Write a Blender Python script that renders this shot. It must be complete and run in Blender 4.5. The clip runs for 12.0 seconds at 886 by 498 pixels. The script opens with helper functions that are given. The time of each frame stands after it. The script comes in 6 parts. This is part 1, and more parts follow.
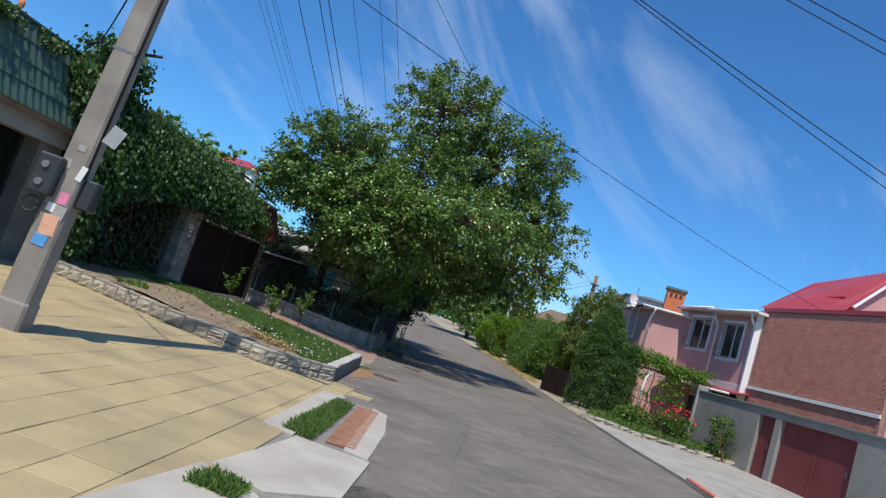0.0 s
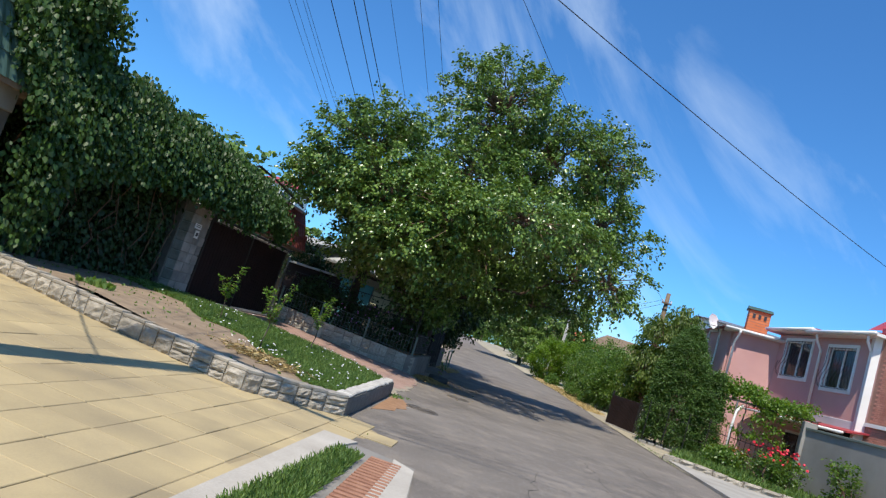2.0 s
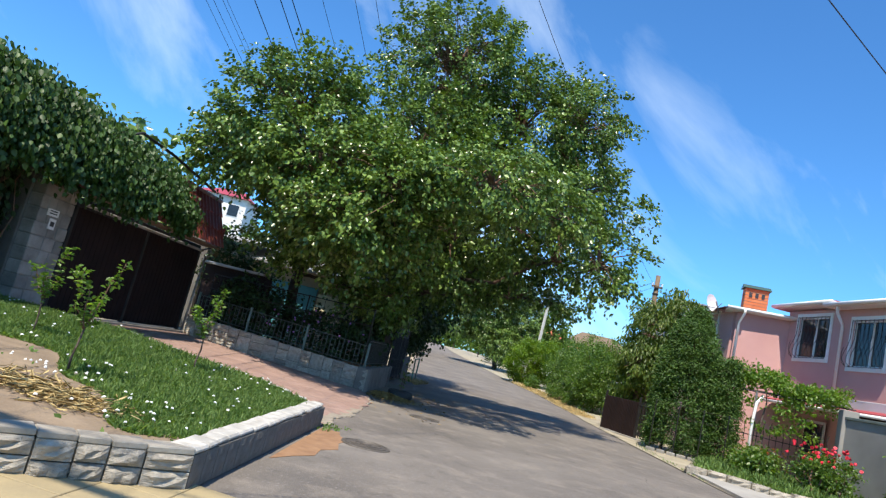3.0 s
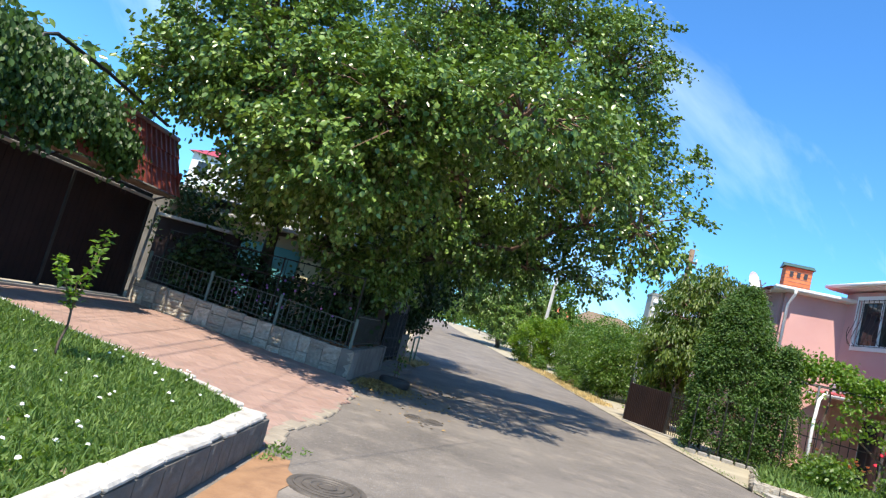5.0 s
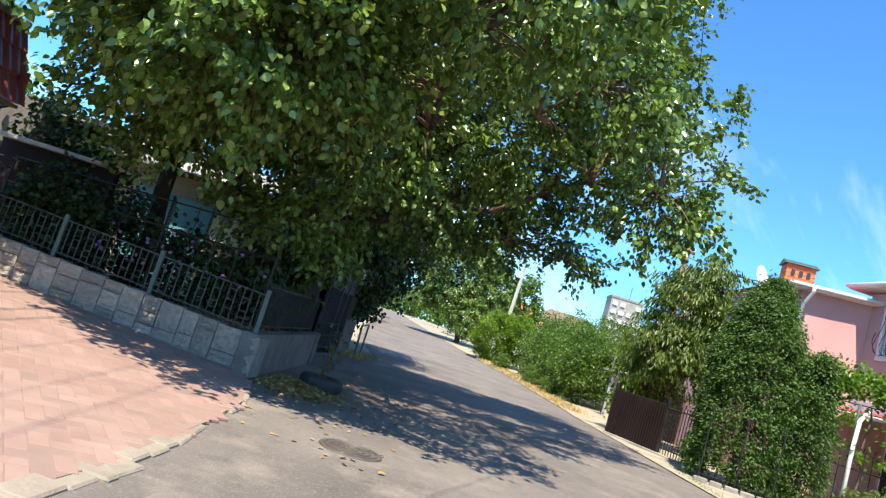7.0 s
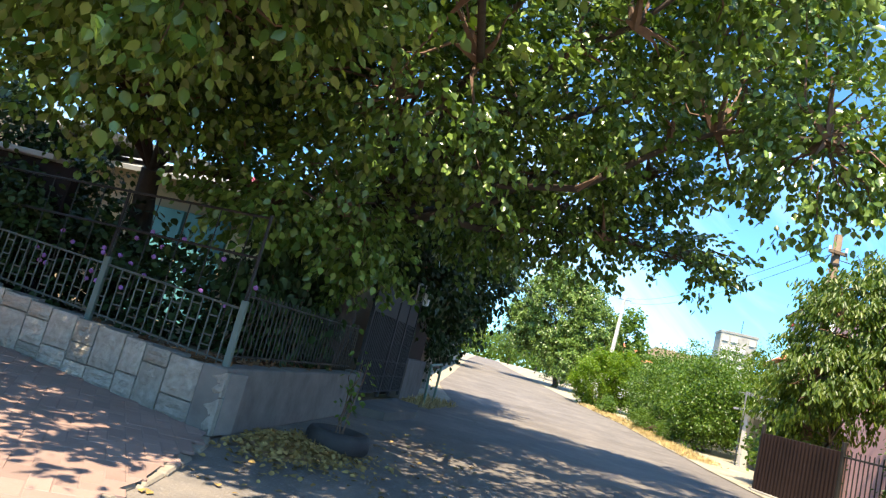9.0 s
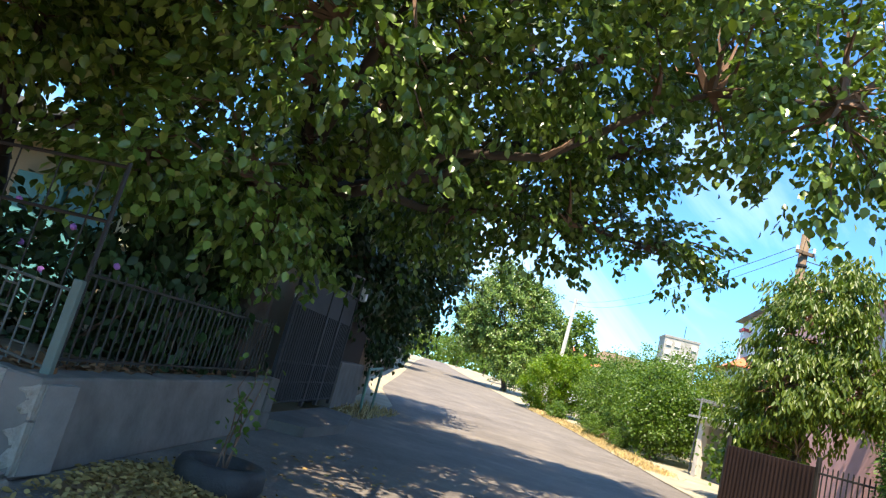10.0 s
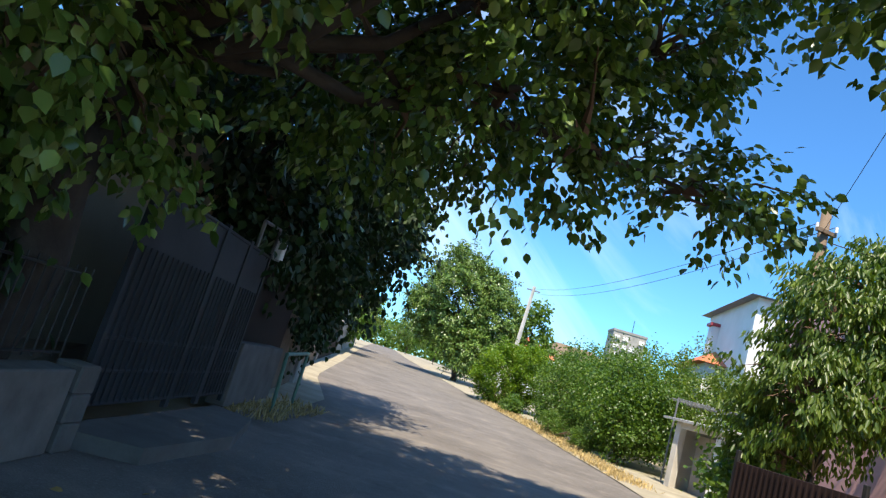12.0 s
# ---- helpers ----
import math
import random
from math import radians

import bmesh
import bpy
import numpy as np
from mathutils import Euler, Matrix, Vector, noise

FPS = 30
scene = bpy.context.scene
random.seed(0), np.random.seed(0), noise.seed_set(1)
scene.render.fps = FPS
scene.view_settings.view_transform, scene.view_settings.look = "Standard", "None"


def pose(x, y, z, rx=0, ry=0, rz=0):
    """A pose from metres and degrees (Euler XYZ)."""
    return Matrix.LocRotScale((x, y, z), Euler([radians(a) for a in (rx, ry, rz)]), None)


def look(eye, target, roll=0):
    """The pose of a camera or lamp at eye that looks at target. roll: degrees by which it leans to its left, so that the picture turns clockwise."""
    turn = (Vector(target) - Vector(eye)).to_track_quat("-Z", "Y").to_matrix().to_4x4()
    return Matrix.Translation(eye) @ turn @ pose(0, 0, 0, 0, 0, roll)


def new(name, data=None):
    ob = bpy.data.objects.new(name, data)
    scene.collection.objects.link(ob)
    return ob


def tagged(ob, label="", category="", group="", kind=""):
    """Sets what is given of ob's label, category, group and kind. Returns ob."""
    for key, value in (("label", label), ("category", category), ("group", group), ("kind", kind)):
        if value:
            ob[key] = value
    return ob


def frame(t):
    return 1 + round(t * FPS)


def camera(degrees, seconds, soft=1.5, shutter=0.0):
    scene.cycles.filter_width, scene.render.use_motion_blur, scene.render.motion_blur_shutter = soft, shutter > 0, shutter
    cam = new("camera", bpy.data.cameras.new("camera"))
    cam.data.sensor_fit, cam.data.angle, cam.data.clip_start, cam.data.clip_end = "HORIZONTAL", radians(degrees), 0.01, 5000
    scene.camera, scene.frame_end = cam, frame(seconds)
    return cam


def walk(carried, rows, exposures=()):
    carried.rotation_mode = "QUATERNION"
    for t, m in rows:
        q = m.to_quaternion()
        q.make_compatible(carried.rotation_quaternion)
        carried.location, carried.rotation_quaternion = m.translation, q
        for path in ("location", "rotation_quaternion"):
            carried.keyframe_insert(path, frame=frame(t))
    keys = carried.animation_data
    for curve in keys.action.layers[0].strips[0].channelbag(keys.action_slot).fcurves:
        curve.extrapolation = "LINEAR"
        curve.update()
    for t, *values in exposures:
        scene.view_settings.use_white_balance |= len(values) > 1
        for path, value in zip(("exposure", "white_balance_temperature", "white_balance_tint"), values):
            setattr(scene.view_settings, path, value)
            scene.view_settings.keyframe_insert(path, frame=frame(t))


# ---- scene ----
cam = camera(68.0, 12.0, soft=1.3)
PATH = [
    (0, (0.837, -0.811, 1.629), (0.648, 1.167, 1.852), 17.6),
    (0.5, (0.796, 0.104, 1.561), (0.576, 2.075, 1.824), 15.7),
    (1, (0.674, 1.024, 1.472), (0.284, 2.959, 1.794), 16.0),
    (1.5, (0.713, 1.834, 1.494), (0.392, 3.785, 1.793), 15.7),
    (2, (0.633, 2.69, 1.445), (0.277, 4.642, 1.698), 18.0),
    (2.1, (0.652, 2.91, 1.426), (0.305, 4.866, 1.663), 17.9),
    (2.2, (0.504, 5.547, 1.447), (0.247, 7.518, 1.67), 15.1),
    (2.5, (0.422, 6.02, 1.411), (0.118, 7.972, 1.719), 16.7),
    (3, (0.418, 6.883, 1.355), (0.153, 8.841, 1.664), 13.7),
    (3.2, (0.365, 7.2, 1.351), (0.127, 9.162, 1.658), 13.7),
    (4.8, (-0.007, 9.881, 1.394), (-0.285, 11.847, 1.633), 15.8),
    (5, (-0.045, 10.242, 1.435), (-0.3, 12.212, 1.671), 15.0),
    (5.5, (-0.247, 11.106, 1.422), (-0.506, 13.075, 1.663), 17.0),
    (5.8, (-0.275, 11.62, 1.385), (-0.495, 13.593, 1.646), 16.6),
    (5.9, (-0.287, 12.42, 1.345), (-0.485, 14.394, 1.622), 16.4),
    (6, (-0.295, 12.578, 1.319), (-0.47, 14.55, 1.604), 16.2),
    (6.5, (-0.277, 13.42, 1.311), (-0.396, 15.397, 1.589), 16.3),
    (7, (-0.271, 14.211, 1.298), (-0.41, 16.19, 1.551), 17.3),
    (7.2, (-0.261, 14.511, 1.349), (-0.41, 16.491, 1.593), 19.2),
    (8.8, (0.042, 16.744, 1.101), (-0.324, 18.684, 1.416), 14.1),
    (8.9, (-0.03, 17.40, 1.135), (-0.45, 19.33, 1.452), 14.4),
    (9, (-0.078, 17.575, 1.157), (-0.518, 19.5, 1.473), 14.7),
    (9.5, (-0.118, 18.417, 1.202), (-0.461, 20.36, 1.528), 13.3),
    (10, (-0.214, 19.234, 1.229), (-0.513, 21.179, 1.589), 15.2),
    (10.5, (-0.298, 20.161, 1.228), (-0.49, 22.12, 1.58), 13.5),
    (11, (-0.384, 20.933, 1.298), (-0.597, 22.892, 1.64), 15.8),
    (11.5, (-0.399, 21.706, 1.292), (-0.55, 23.672, 1.624), 14.6),
    (12, (-0.46, 22.473, 1.3), (-0.615, 24.433, 1.662), 16.9),
]
walk(cam, [(t, look(eye, target, roll)) for t, eye, target, roll in PATH],
     exposures=[(0, 0.14, 6800, 10), (1.0, 0.24, 6800, 10), (2.0, 0.44, 6900, 10), (3.2, 0.80, 7100, 10), (5.5, 1.12, 7100, 10), (7.0, 1.24, 7300, 11),
                (8.8, 1.62, 8000, 11), (9.5, 1.72, 8200, 11), (10.5, 1.36, 7800, 12), (12.0, 1.02, 7400, 10)])

# ---- light ----
SUN_EL, SUN_AZ = radians(61), math.atan2(-0.15, -1.0)   # the sun stands behind the start of the walk
SUN_DIR = Vector((math.sin(SUN_AZ) * math.cos(SUN_EL), math.cos(SUN_AZ) * math.cos(SUN_EL), math.sin(SUN_EL)))
world = bpy.data.worlds.new("sky")
scene.world = world
world.use_nodes = True
wn, wl = world.node_tree.nodes, world.node_tree.links
wn.clear()
sky = wn.new("ShaderNodeTexSky")
sky.sky_type, sky.sun_disc = "NISHITA", False
sky.sun_elevation, sky.sun_rotation = SUN_EL, SUN_AZ
sky.air_density, sky.dust_density, sky.ozone_density = 1.0, 0.25, 3.0
wtc, wmap = wn.new("ShaderNodeTexCoord"), wn.new("ShaderNodeMapping")
wmap.vector_type = "TEXTURE"
wmap.inputs["Rotation"].default_value = (0.0, 0.72, 0.25)
wmap.inputs["Scale"].default_value = (1.0, 0.42, 0.26)
cirrus = wn.new("ShaderNodeTexNoise")
cirrus.inputs["Scale"].default_value, cirrus.inputs["Detail"].default_value = 1.5, 9.0
cirrus.inputs["Roughness"].default_value, cirrus.inputs["Distortion"].default_value = 0.58, 0.5
wramp = wn.new("ShaderNodeValToRGB")
wramp.color_ramp.elements[0].position, wramp.color_ramp.elements[1].position = 0.49, 0.80
wramp.color_ramp.elements[1].color = (0.50, 0.50, 0.50, 1)
wtint = wn.new("ShaderNodeMixRGB")
wtint.blend_type = "MULTIPLY"
wtint.inputs["Fac"].default_value = 1.0
wtint.inputs["Color2"].default_value = (0.45, 1.02, 1.53, 1)
wmix, wback = wn.new("ShaderNodeMixRGB"), wn.new("ShaderNodeBackground")
wmix.inputs["Color2"].default_value = (7.5, 9.0, 10.5, 1)
wback.inputs["Strength"].default_value = 0.10
wout = wn.new("ShaderNodeOutputWorld")
wl.new(wtc.outputs["Generated"], wmap.inputs["Vector"])
wl.new(wmap.outputs["Vector"], cirrus.inputs["Vector"])
wl.new(cirrus.outputs["Fac"], wramp.inputs["Fac"])
wl.new(wramp.outputs["Color"], wmix.inputs["Fac"])
wl.new(sky.outputs["Color"], wtint.inputs["Color1"])
wl.new(wtint.outputs["Color"], wmix.inputs["Color1"])
wl.new(wmix.outputs["Color"], wback.inputs["Color"])
wl.new(wback.outputs["Background"], wout.inputs["Surface"])
sun = new("sun", bpy.data.lights.new("sun", "SUN"))
sun.data.energy, sun.data.angle, sun.data.color = 4.2, radians(0.53), (1.0, 0.95, 0.87)
sun.matrix_world = look(SUN_DIR * 50, (0, 0, 0))

# ---- materials ----
def mat(name, a, b, scale=3.0, rough=0.8, bump=0.2, grain=40.0, metal=0.0, vary=0.0, island=0.0, fine=0.35, spec=0.5):
    """Two colours mixed by broad stains and fine grain; vary: lightness from object to object; island: from piece to piece."""
    m = bpy.data.materials.new(name)
    m.use_nodes = True
    n, l = m.node_tree.nodes, m.node_tree.links
    p = n["Principled BSDF"]
    p.inputs["Roughness"].default_value, p.inputs["Metallic"].default_value = rough, metal
    p.inputs["Specular IOR Level"].default_value = spec
    tc = n.new("ShaderNodeTexCoord")
    big, small = n.new("ShaderNodeTexNoise"), n.new("ShaderNodeTexNoise")
    big.inputs["Scale"].default_value, big.inputs["Detail"].default_value = scale, 5.0
    small.inputs["Scale"].default_value, small.inputs["Detail"].default_value = grain, 4.0
    where = tc.outputs["Object"]
    if vary:
        # pieces that share a mesh lie at different places of one stain pattern
        shift = n.new("ShaderNodeVectorMath")
        l.new(where, shift.inputs[0])
        l.new(n.new("ShaderNodeObjectInfo").outputs["Location"], shift.inputs[1])
        where = shift.outputs["Vector"]
    for t in (big, small):
        l.new(where, t.inputs["Vector"])
    blend = n.new("ShaderNodeMath")
    blend.operation = "MULTIPLY_ADD"
    l.new(small.outputs["Fac"], blend.inputs[0])
    blend.inputs[1].default_value = fine
    off = n.new("ShaderNodeMath")
    off.operation = "MULTIPLY_ADD"
    l.new(big.outputs["Fac"], off.inputs[0])
    off.inputs[1].default_value, off.inputs[2].default_value = 1.6, -0.3 - fine * 0.5
    l.new(off.outputs[0], blend.inputs[2])
    mix = n.new("ShaderNodeMixRGB")
    mix.use_clamp = True
    mix.inputs["Color1"].default_value, mix.inputs["Color2"].default_value = (*a, 1), (*b, 1)
    l.new(blend.outputs[0], mix.inputs["Fac"])
    col = mix.outputs["Color"]
    if vary or island:
        src = n.new("ShaderNodeObjectInfo").outputs["Random"] if vary else n.new("ShaderNodeNewGeometry").outputs["Random Per Island"]
        hsv, amt = n.new("ShaderNodeHueSaturation"), n.new("ShaderNodeMapRange")
        span = vary or island
        amt.inputs["To Min"].default_value, amt.inputs["To Max"].default_value = 1 - span, 1 + span
        l.new(src, amt.inputs["Value"])
        l.new(amt.outputs["Result"], hsv.inputs["Value"])
        l.new(col, hsv.inputs["Color"])
        col = hsv.outputs["Color"]
    l.new(col, p.inputs["Base Color"])
    if bump:
        bp = n.new("ShaderNodeBump")
        bp.inputs["Strength"].default_value, bp.inputs["Distance"].default_value = bump, 0.02
        l.new(blend.outputs[0], bp.inputs["Height"])
        l.new(bp.outputs["Normal"], p.inputs["Normal"])
    return m


def leaf_mat(name, a, b, c, glow=0.45, rough=0.38):
    """Leaf: three greens from leaf to leaf, waxy top and light that comes through."""
    m = bpy.data.materials.new(name)
    m.use_nodes = True
    n, l = m.node_tree.nodes, m.node_tree.links
    p = n["Principled BSDF"]
    p.inputs["Roughness"].default_value = rough
    p.inputs["Specular IOR Level"].default_value = 0.45
    geo, ramp = n.new("ShaderNodeNewGeometry"), n.new("ShaderNodeValToRGB")
    e = ramp.color_ramp.elements
    e[0].color, e[1].color = (*a, 1), (*c, 1)
    mid = e.new(0.55)
    mid.color = (*b, 1)
    l.new(geo.outputs["Random Per Island"], ramp.inputs["Fac"])
    l.new(ramp.outputs["Color"], p.inputs["Base Color"])
    tr, mx = n.new("ShaderNodeBsdfTranslucent"), n.new("ShaderNodeMixShader")
    warm = n.new("ShaderNodeMixRGB")
    warm.blend_type = "MULTIPLY"
    warm.inputs["Fac"].default_value = 1.0
    warm.inputs["Color2"].default_value = (1.5, 1.5, 0.5, 1)
    l.new(ramp.outputs["Color"], warm.inputs["Color1"])
    l.new(warm.outputs["Color"], tr.inputs["Color"])
    mx.inputs["Fac"].default_value = glow
    l.new(p.outputs["BSDF"], mx.inputs[1])
    l.new(tr.outputs["BSDF"], mx.inputs[2])
    l.new(mx.outputs["Shader"], n["Material Output"].inputs["Surface"])
    return m


ASPHALT = mat("asphalt", (0.090, 0.078, 0.067), (0.200, 0.176, 0.150), 0.45, 0.92, 0.6, 60.0, fine=0.9)
an, al = ASPHALT.node_tree.nodes, ASPHALT.node_tree.links
# aggregate, dusty patches and oil-dark blots over the broad stains
agg, dust, blot = an.new("ShaderNodeTexVoronoi"), an.new("ShaderNodeTexNoise"), an.new("ShaderNodeTexNoise")
agg.inputs["Scale"].default_value = 55.0
dust.inputs["Scale"].default_value, dust.inputs["Detail"].default_value, dust.inputs["Roughness"].default_value = 1.6, 8.0, 0.7
blot.inputs["Scale"].default_value, blot.inputs["Detail"].default_value = 3.3, 6.0
coord = an.new("ShaderNodeTexCoord")
for node in (agg, dust, blot):
    al.new(coord.outputs["Object"], node.inputs["Vector"])
old = an["Principled BSDF"].inputs["Base Color"].links[0].from_socket
stage = old
for source, lo, hi, tint, amount in ((dust.outputs["Fac"], 0.50, 0.72, (0.30, 0.255, 0.205, 1), 0.55), (blot.outputs["Fac"], 0.56, 0.74, (0.055, 0.05, 0.046, 1), 0.40), (agg.outputs["Color"], 0.72, 0.95, (0.33, 0.30, 0.27, 1), 0.35)):
    span, over = an.new("ShaderNodeMapRange"), an.new("ShaderNodeMixRGB")
    span.inputs["From Min"].default_value, span.inputs["From Max"].default_value, span.inputs["To Max"].default_value = lo, hi, amount
    over.inputs["Color2"].default_value = tint
    al.new(source, span.inputs["Value"])
    al.new(span.outputs["Result"], over.inputs["Fac"])
    al.new(stage, over.inputs["Color1"])
    stage = over.outputs["Color"]
al.new(stage, an["Principled BSDF"].inputs["Base Color"])
CONCRETE = mat("concrete", (0.23, 0.215, 0.19), (0.40, 0.38, 0.34), 1.2, 0.9, 0.3, 45.0)
POLE_CONC = mat("pole_concrete", (0.15, 0.13, 0.11), (0.33, 0.295, 0.255), 1.8, 0.9, 0.35, 30.0)
PALE_CONC = mat("pale_concrete", (0.42, 0.39, 0.34), (0.62, 0.59, 0.53), 1.3, 0.9, 0.3, 45.0)
PAVER = mat("yellow_paver", (0.225, 0.182, 0.112), (0.46, 0.362, 0.19), 1.1, 0.85, 0.25, 60.0, vary=0.07)
PAVER_REST = mat("yellow_paver_rest", (0.225, 0.182, 0.112), (0.46, 0.362, 0.19), 1.1, 0.85, 0.25, 60.0, island=0.07)
JOINT = mat("joint_dirt", (0.20, 0.155, 0.085), (0.33, 0.26, 0.15), 2.0, 0.95, 0.3, 50.0)
STONE = mat("quarry_stone", (0.20, 0.178, 0.142), (0.43, 0.385, 0.315), 4.0, 0.9, 0.9, 25.0, vary=0.2)
MORTAR = mat("mortar", (0.16, 0.15, 0.13), (0.27, 0.25, 0.22), 5.0, 0.95, 0.4, 60.0)
LIMEWASH = mat("worn_limewash", (0.27, 0.25, 0.215), (0.58, 0.56, 0.51), 7.0, 0.9, 0.8, 30.0, vary=0.1)
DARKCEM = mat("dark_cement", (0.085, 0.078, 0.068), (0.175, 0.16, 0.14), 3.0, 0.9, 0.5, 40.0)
SOIL = mat("soil", (0.14, 0.10, 0.065), (0.30, 0.225, 0.15), 2.5, 0.95, 0.8, 40.0)
VERGE = mat("verge_dirt", (0.22, 0.19, 0.13), (0.42, 0.37, 0.27), 1.2, 0.95, 0.6, 30.0)
LAND = mat("land", (0.05, 0.075, 0.03), (0.15, 0.14, 0.075), 0.05, 0.95, 0.3, 4.0)
REDBRICK = mat("red_paving_brick", (0.235, 0.145, 0.115), (0.35, 0.235, 0.19), 1.5, 0.9, 0.3, 60.0, vary=0.08)
REDBRICK_REST = mat("red_paving_brick_rest", (0.235, 0.145, 0.115), (0.35, 0.235, 0.19), 1.5, 0.9, 0.3, 60.0, island=0.08)
GREEN_TILE = mat("green_metal_tile", (0.035, 0.075, 0.055), (0.06, 0.11, 0.085), 2.0, 0.45, 0.1, 30.0, spec=0.4)
RED_TILE = mat("red_metal_tile", (0.16, 0.035, 0.028), (0.25, 0.065, 0.05), 2.0, 0.45, 0.1, 30.0, spec=0.4)
ROOF_RED = mat("red_roof_sheet", (0.30, 0.035, 0.045), (0.42, 0.06, 0.07), 1.0, 0.45, 0.1, 30.0)
PINK = mat("pink_render", (0.50, 0.27, 0.25), (0.62, 0.36, 0.33), 0.7, 0.9, 0.15, 80.0)
BRICKRED = mat("facing_brick", (0.42, 0.155, 0.112), (0.60, 0.265, 0.19), 3.0, 0.85, 0.3, 40.0, vary=0.07)
BRICKRED_REST = mat("facing_brick_rest", (0.42, 0.155, 0.112), (0.60, 0.265, 0.19), 3.0, 0.85, 0.3, 40.0, island=0.07)
WHITE = mat("white_paint", (0.70, 0.69, 0.66), (0.82, 0.81, 0.79), 1.5, 0.55, 0.05, 30.0)
GREYWALL = mat("grey_render", (0.20, 0.19, 0.172), (0.33, 0.315, 0.285), 0.9, 0.9, 0.25, 50.0)
MAROON = mat("maroon_gate_paint", (0.15, 0.030, 0.033), (0.225, 0.048, 0.052), 1.0, 0.5, 0.08, 30.0)
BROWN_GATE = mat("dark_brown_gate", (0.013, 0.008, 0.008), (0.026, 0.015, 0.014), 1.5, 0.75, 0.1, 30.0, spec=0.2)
IRON = mat("dark_iron", (0.012, 0.012, 0.012), (0.035, 0.033, 0.031), 4.0, 0.55, 0.15, 40.0, metal=0.3)
GREYIRON = mat("grey_iron", (0.13, 0.135, 0.14), (0.25, 0.255, 0.26), 4.0, 0.5, 0.2, 40.0, metal=0.4)
GREENPAINT = mat("green_painted_steel", (0.06, 0.16, 0.12), (0.13, 0.26, 0.20), 4.0, 0.5, 0.2, 40.0)
TEAL = mat("turquoise_paint", (0.05, 0.22, 0.24), (0.09, 0.32, 0.34), 1.5, 0.6, 0.1, 30.0)
BEIGE = mat("beige_render", (0.28, 0.225, 0.155), (0.39, 0.325, 0.235), 1.0, 0.9, 0.2, 40.0)
BLUEGATE = mat("shaded_blue_grey_gate", (0.024, 0.025, 0.028), (0.048, 0.050, 0.055), 2.0, 0.7, 0.1, 30.0, spec=0.25)
RUBBER = mat("old_tyre", (0.018, 0.018, 0.018), (0.05, 0.048, 0.045), 6.0, 0.8, 0.4, 50.0)
WOOD = mat("weathered_wood", (0.10, 0.065, 0.04), (0.24, 0.17, 0.11), 3.0, 0.85, 0.5, 30.0)
BARK = mat("bark", (0.055, 0.040, 0.028), (0.15, 0.115, 0.085), 5.0, 0.95, 0.9, 25.0)
SHADED_BARK = mat("bark_darkened_for_shade", (0.028, 0.020, 0.015), (0.075, 0.056, 0.042), 5.0, 0.95, 0.9, 25.0)
TWIG = mat("twig_bark", (0.10, 0.055, 0.035), (0.20, 0.12, 0.08), 5.0, 0.9, 0.3, 25.0)
ORANGE = mat("orange_brick", (0.55, 0.15, 0.05), (0.70, 0.24, 0.09), 4.0, 0.8, 0.2, 30.0)
GLASS_DARK = mat("window_glass", (0.012, 0.014, 0.017), (0.03, 0.034, 0.04), 0.6, 0.08, 0.0, 10.0)
CABLE = mat("cable_sheath", (0.010, 0.010, 0.011), (0.02, 0.02, 0.021), 5.0, 0.6, 0.0, 10.0)
PLASTIC = mat("dark_plastic", (0.020, 0.021, 0.023), (0.04, 0.042, 0.045), 3.0, 0.45, 0.05, 30.0)
SLATE = mat("asbestos_sheet", (0.25, 0.25, 0.24), (0.42, 0.42, 0.40), 2.0, 0.9, 0.3, 40.0)
STRAW = mat("dry_straw", (0.42, 0.30, 0.12), (0.62, 0.47, 0.22), 8.0, 0.9, 0.2, 40.0, island=0.25)
RUST = mat("rusty_sand", (0.20, 0.105, 0.055), (0.33, 0.19, 0.10), 6.0, 0.95, 0.6, 40.0)
YELLOWLEAF = mat("fallen_leaf", (0.20, 0.115, 0.035), (0.42, 0.28, 0.09), 8.0, 0.8, 0.1, 40.0, island=0.35)
PETAL = mat("white_petal", (0.78, 0.78, 0.74), (0.85, 0.85, 0.82), 8.0, 0.7, 0.0, 40.0)
ROSE = mat("rose_petal", (0.55, 0.012, 0.03), (0.75, 0.03, 0.06), 8.0, 0.6, 0.0, 40.0, island=0.2)
CASTIRON = mat("cast_iron", (0.065, 0.056, 0.048), (0.15, 0.13, 0.11), 8.0, 0.7, 0.4, 50.0, metal=0.3)
MULBERRY = leaf_mat("mulberry_leaf", (0.048, 0.095, 0.017), (0.095, 0.168, 0.031), (0.225, 0.325, 0.080), 0.17, 0.28)
IVYLEAF = leaf_mat("creeper_leaf", (0.024, 0.060, 0.012), (0.042, 0.095, 0.019), (0.075, 0.150, 0.032), 0.3, 0.5)
GRASSLEAF = leaf_mat("grass_blade", (0.08, 0.15, 0.036), (0.135, 0.235, 0.058), (0.22, 0.32, 0.10), 0.4, 0.6)
THUJALEAF = leaf_mat("thuja_scale", (0.036, 0.085, 0.018), (0.065, 0.135, 0.028), (0.11, 0.20, 0.044), 0.35, 0.5)
CHERRYLEAF = leaf_mat("cherry_leaf", (0.055, 0.10, 0.018), (0.10, 0.165, 0.03), (0.19, 0.25, 0.05))
BUSHLEAF = leaf_mat("bush_leaf", (0.048, 0.105, 0.019), (0.088, 0.165, 0.030), (0.15, 0.235, 0.048))
LIMELEAF = leaf_mat("yellow_green_leaf", (0.07, 0.14, 0.012), (0.12, 0.21, 0.02), (0.18, 0.28, 0.03))
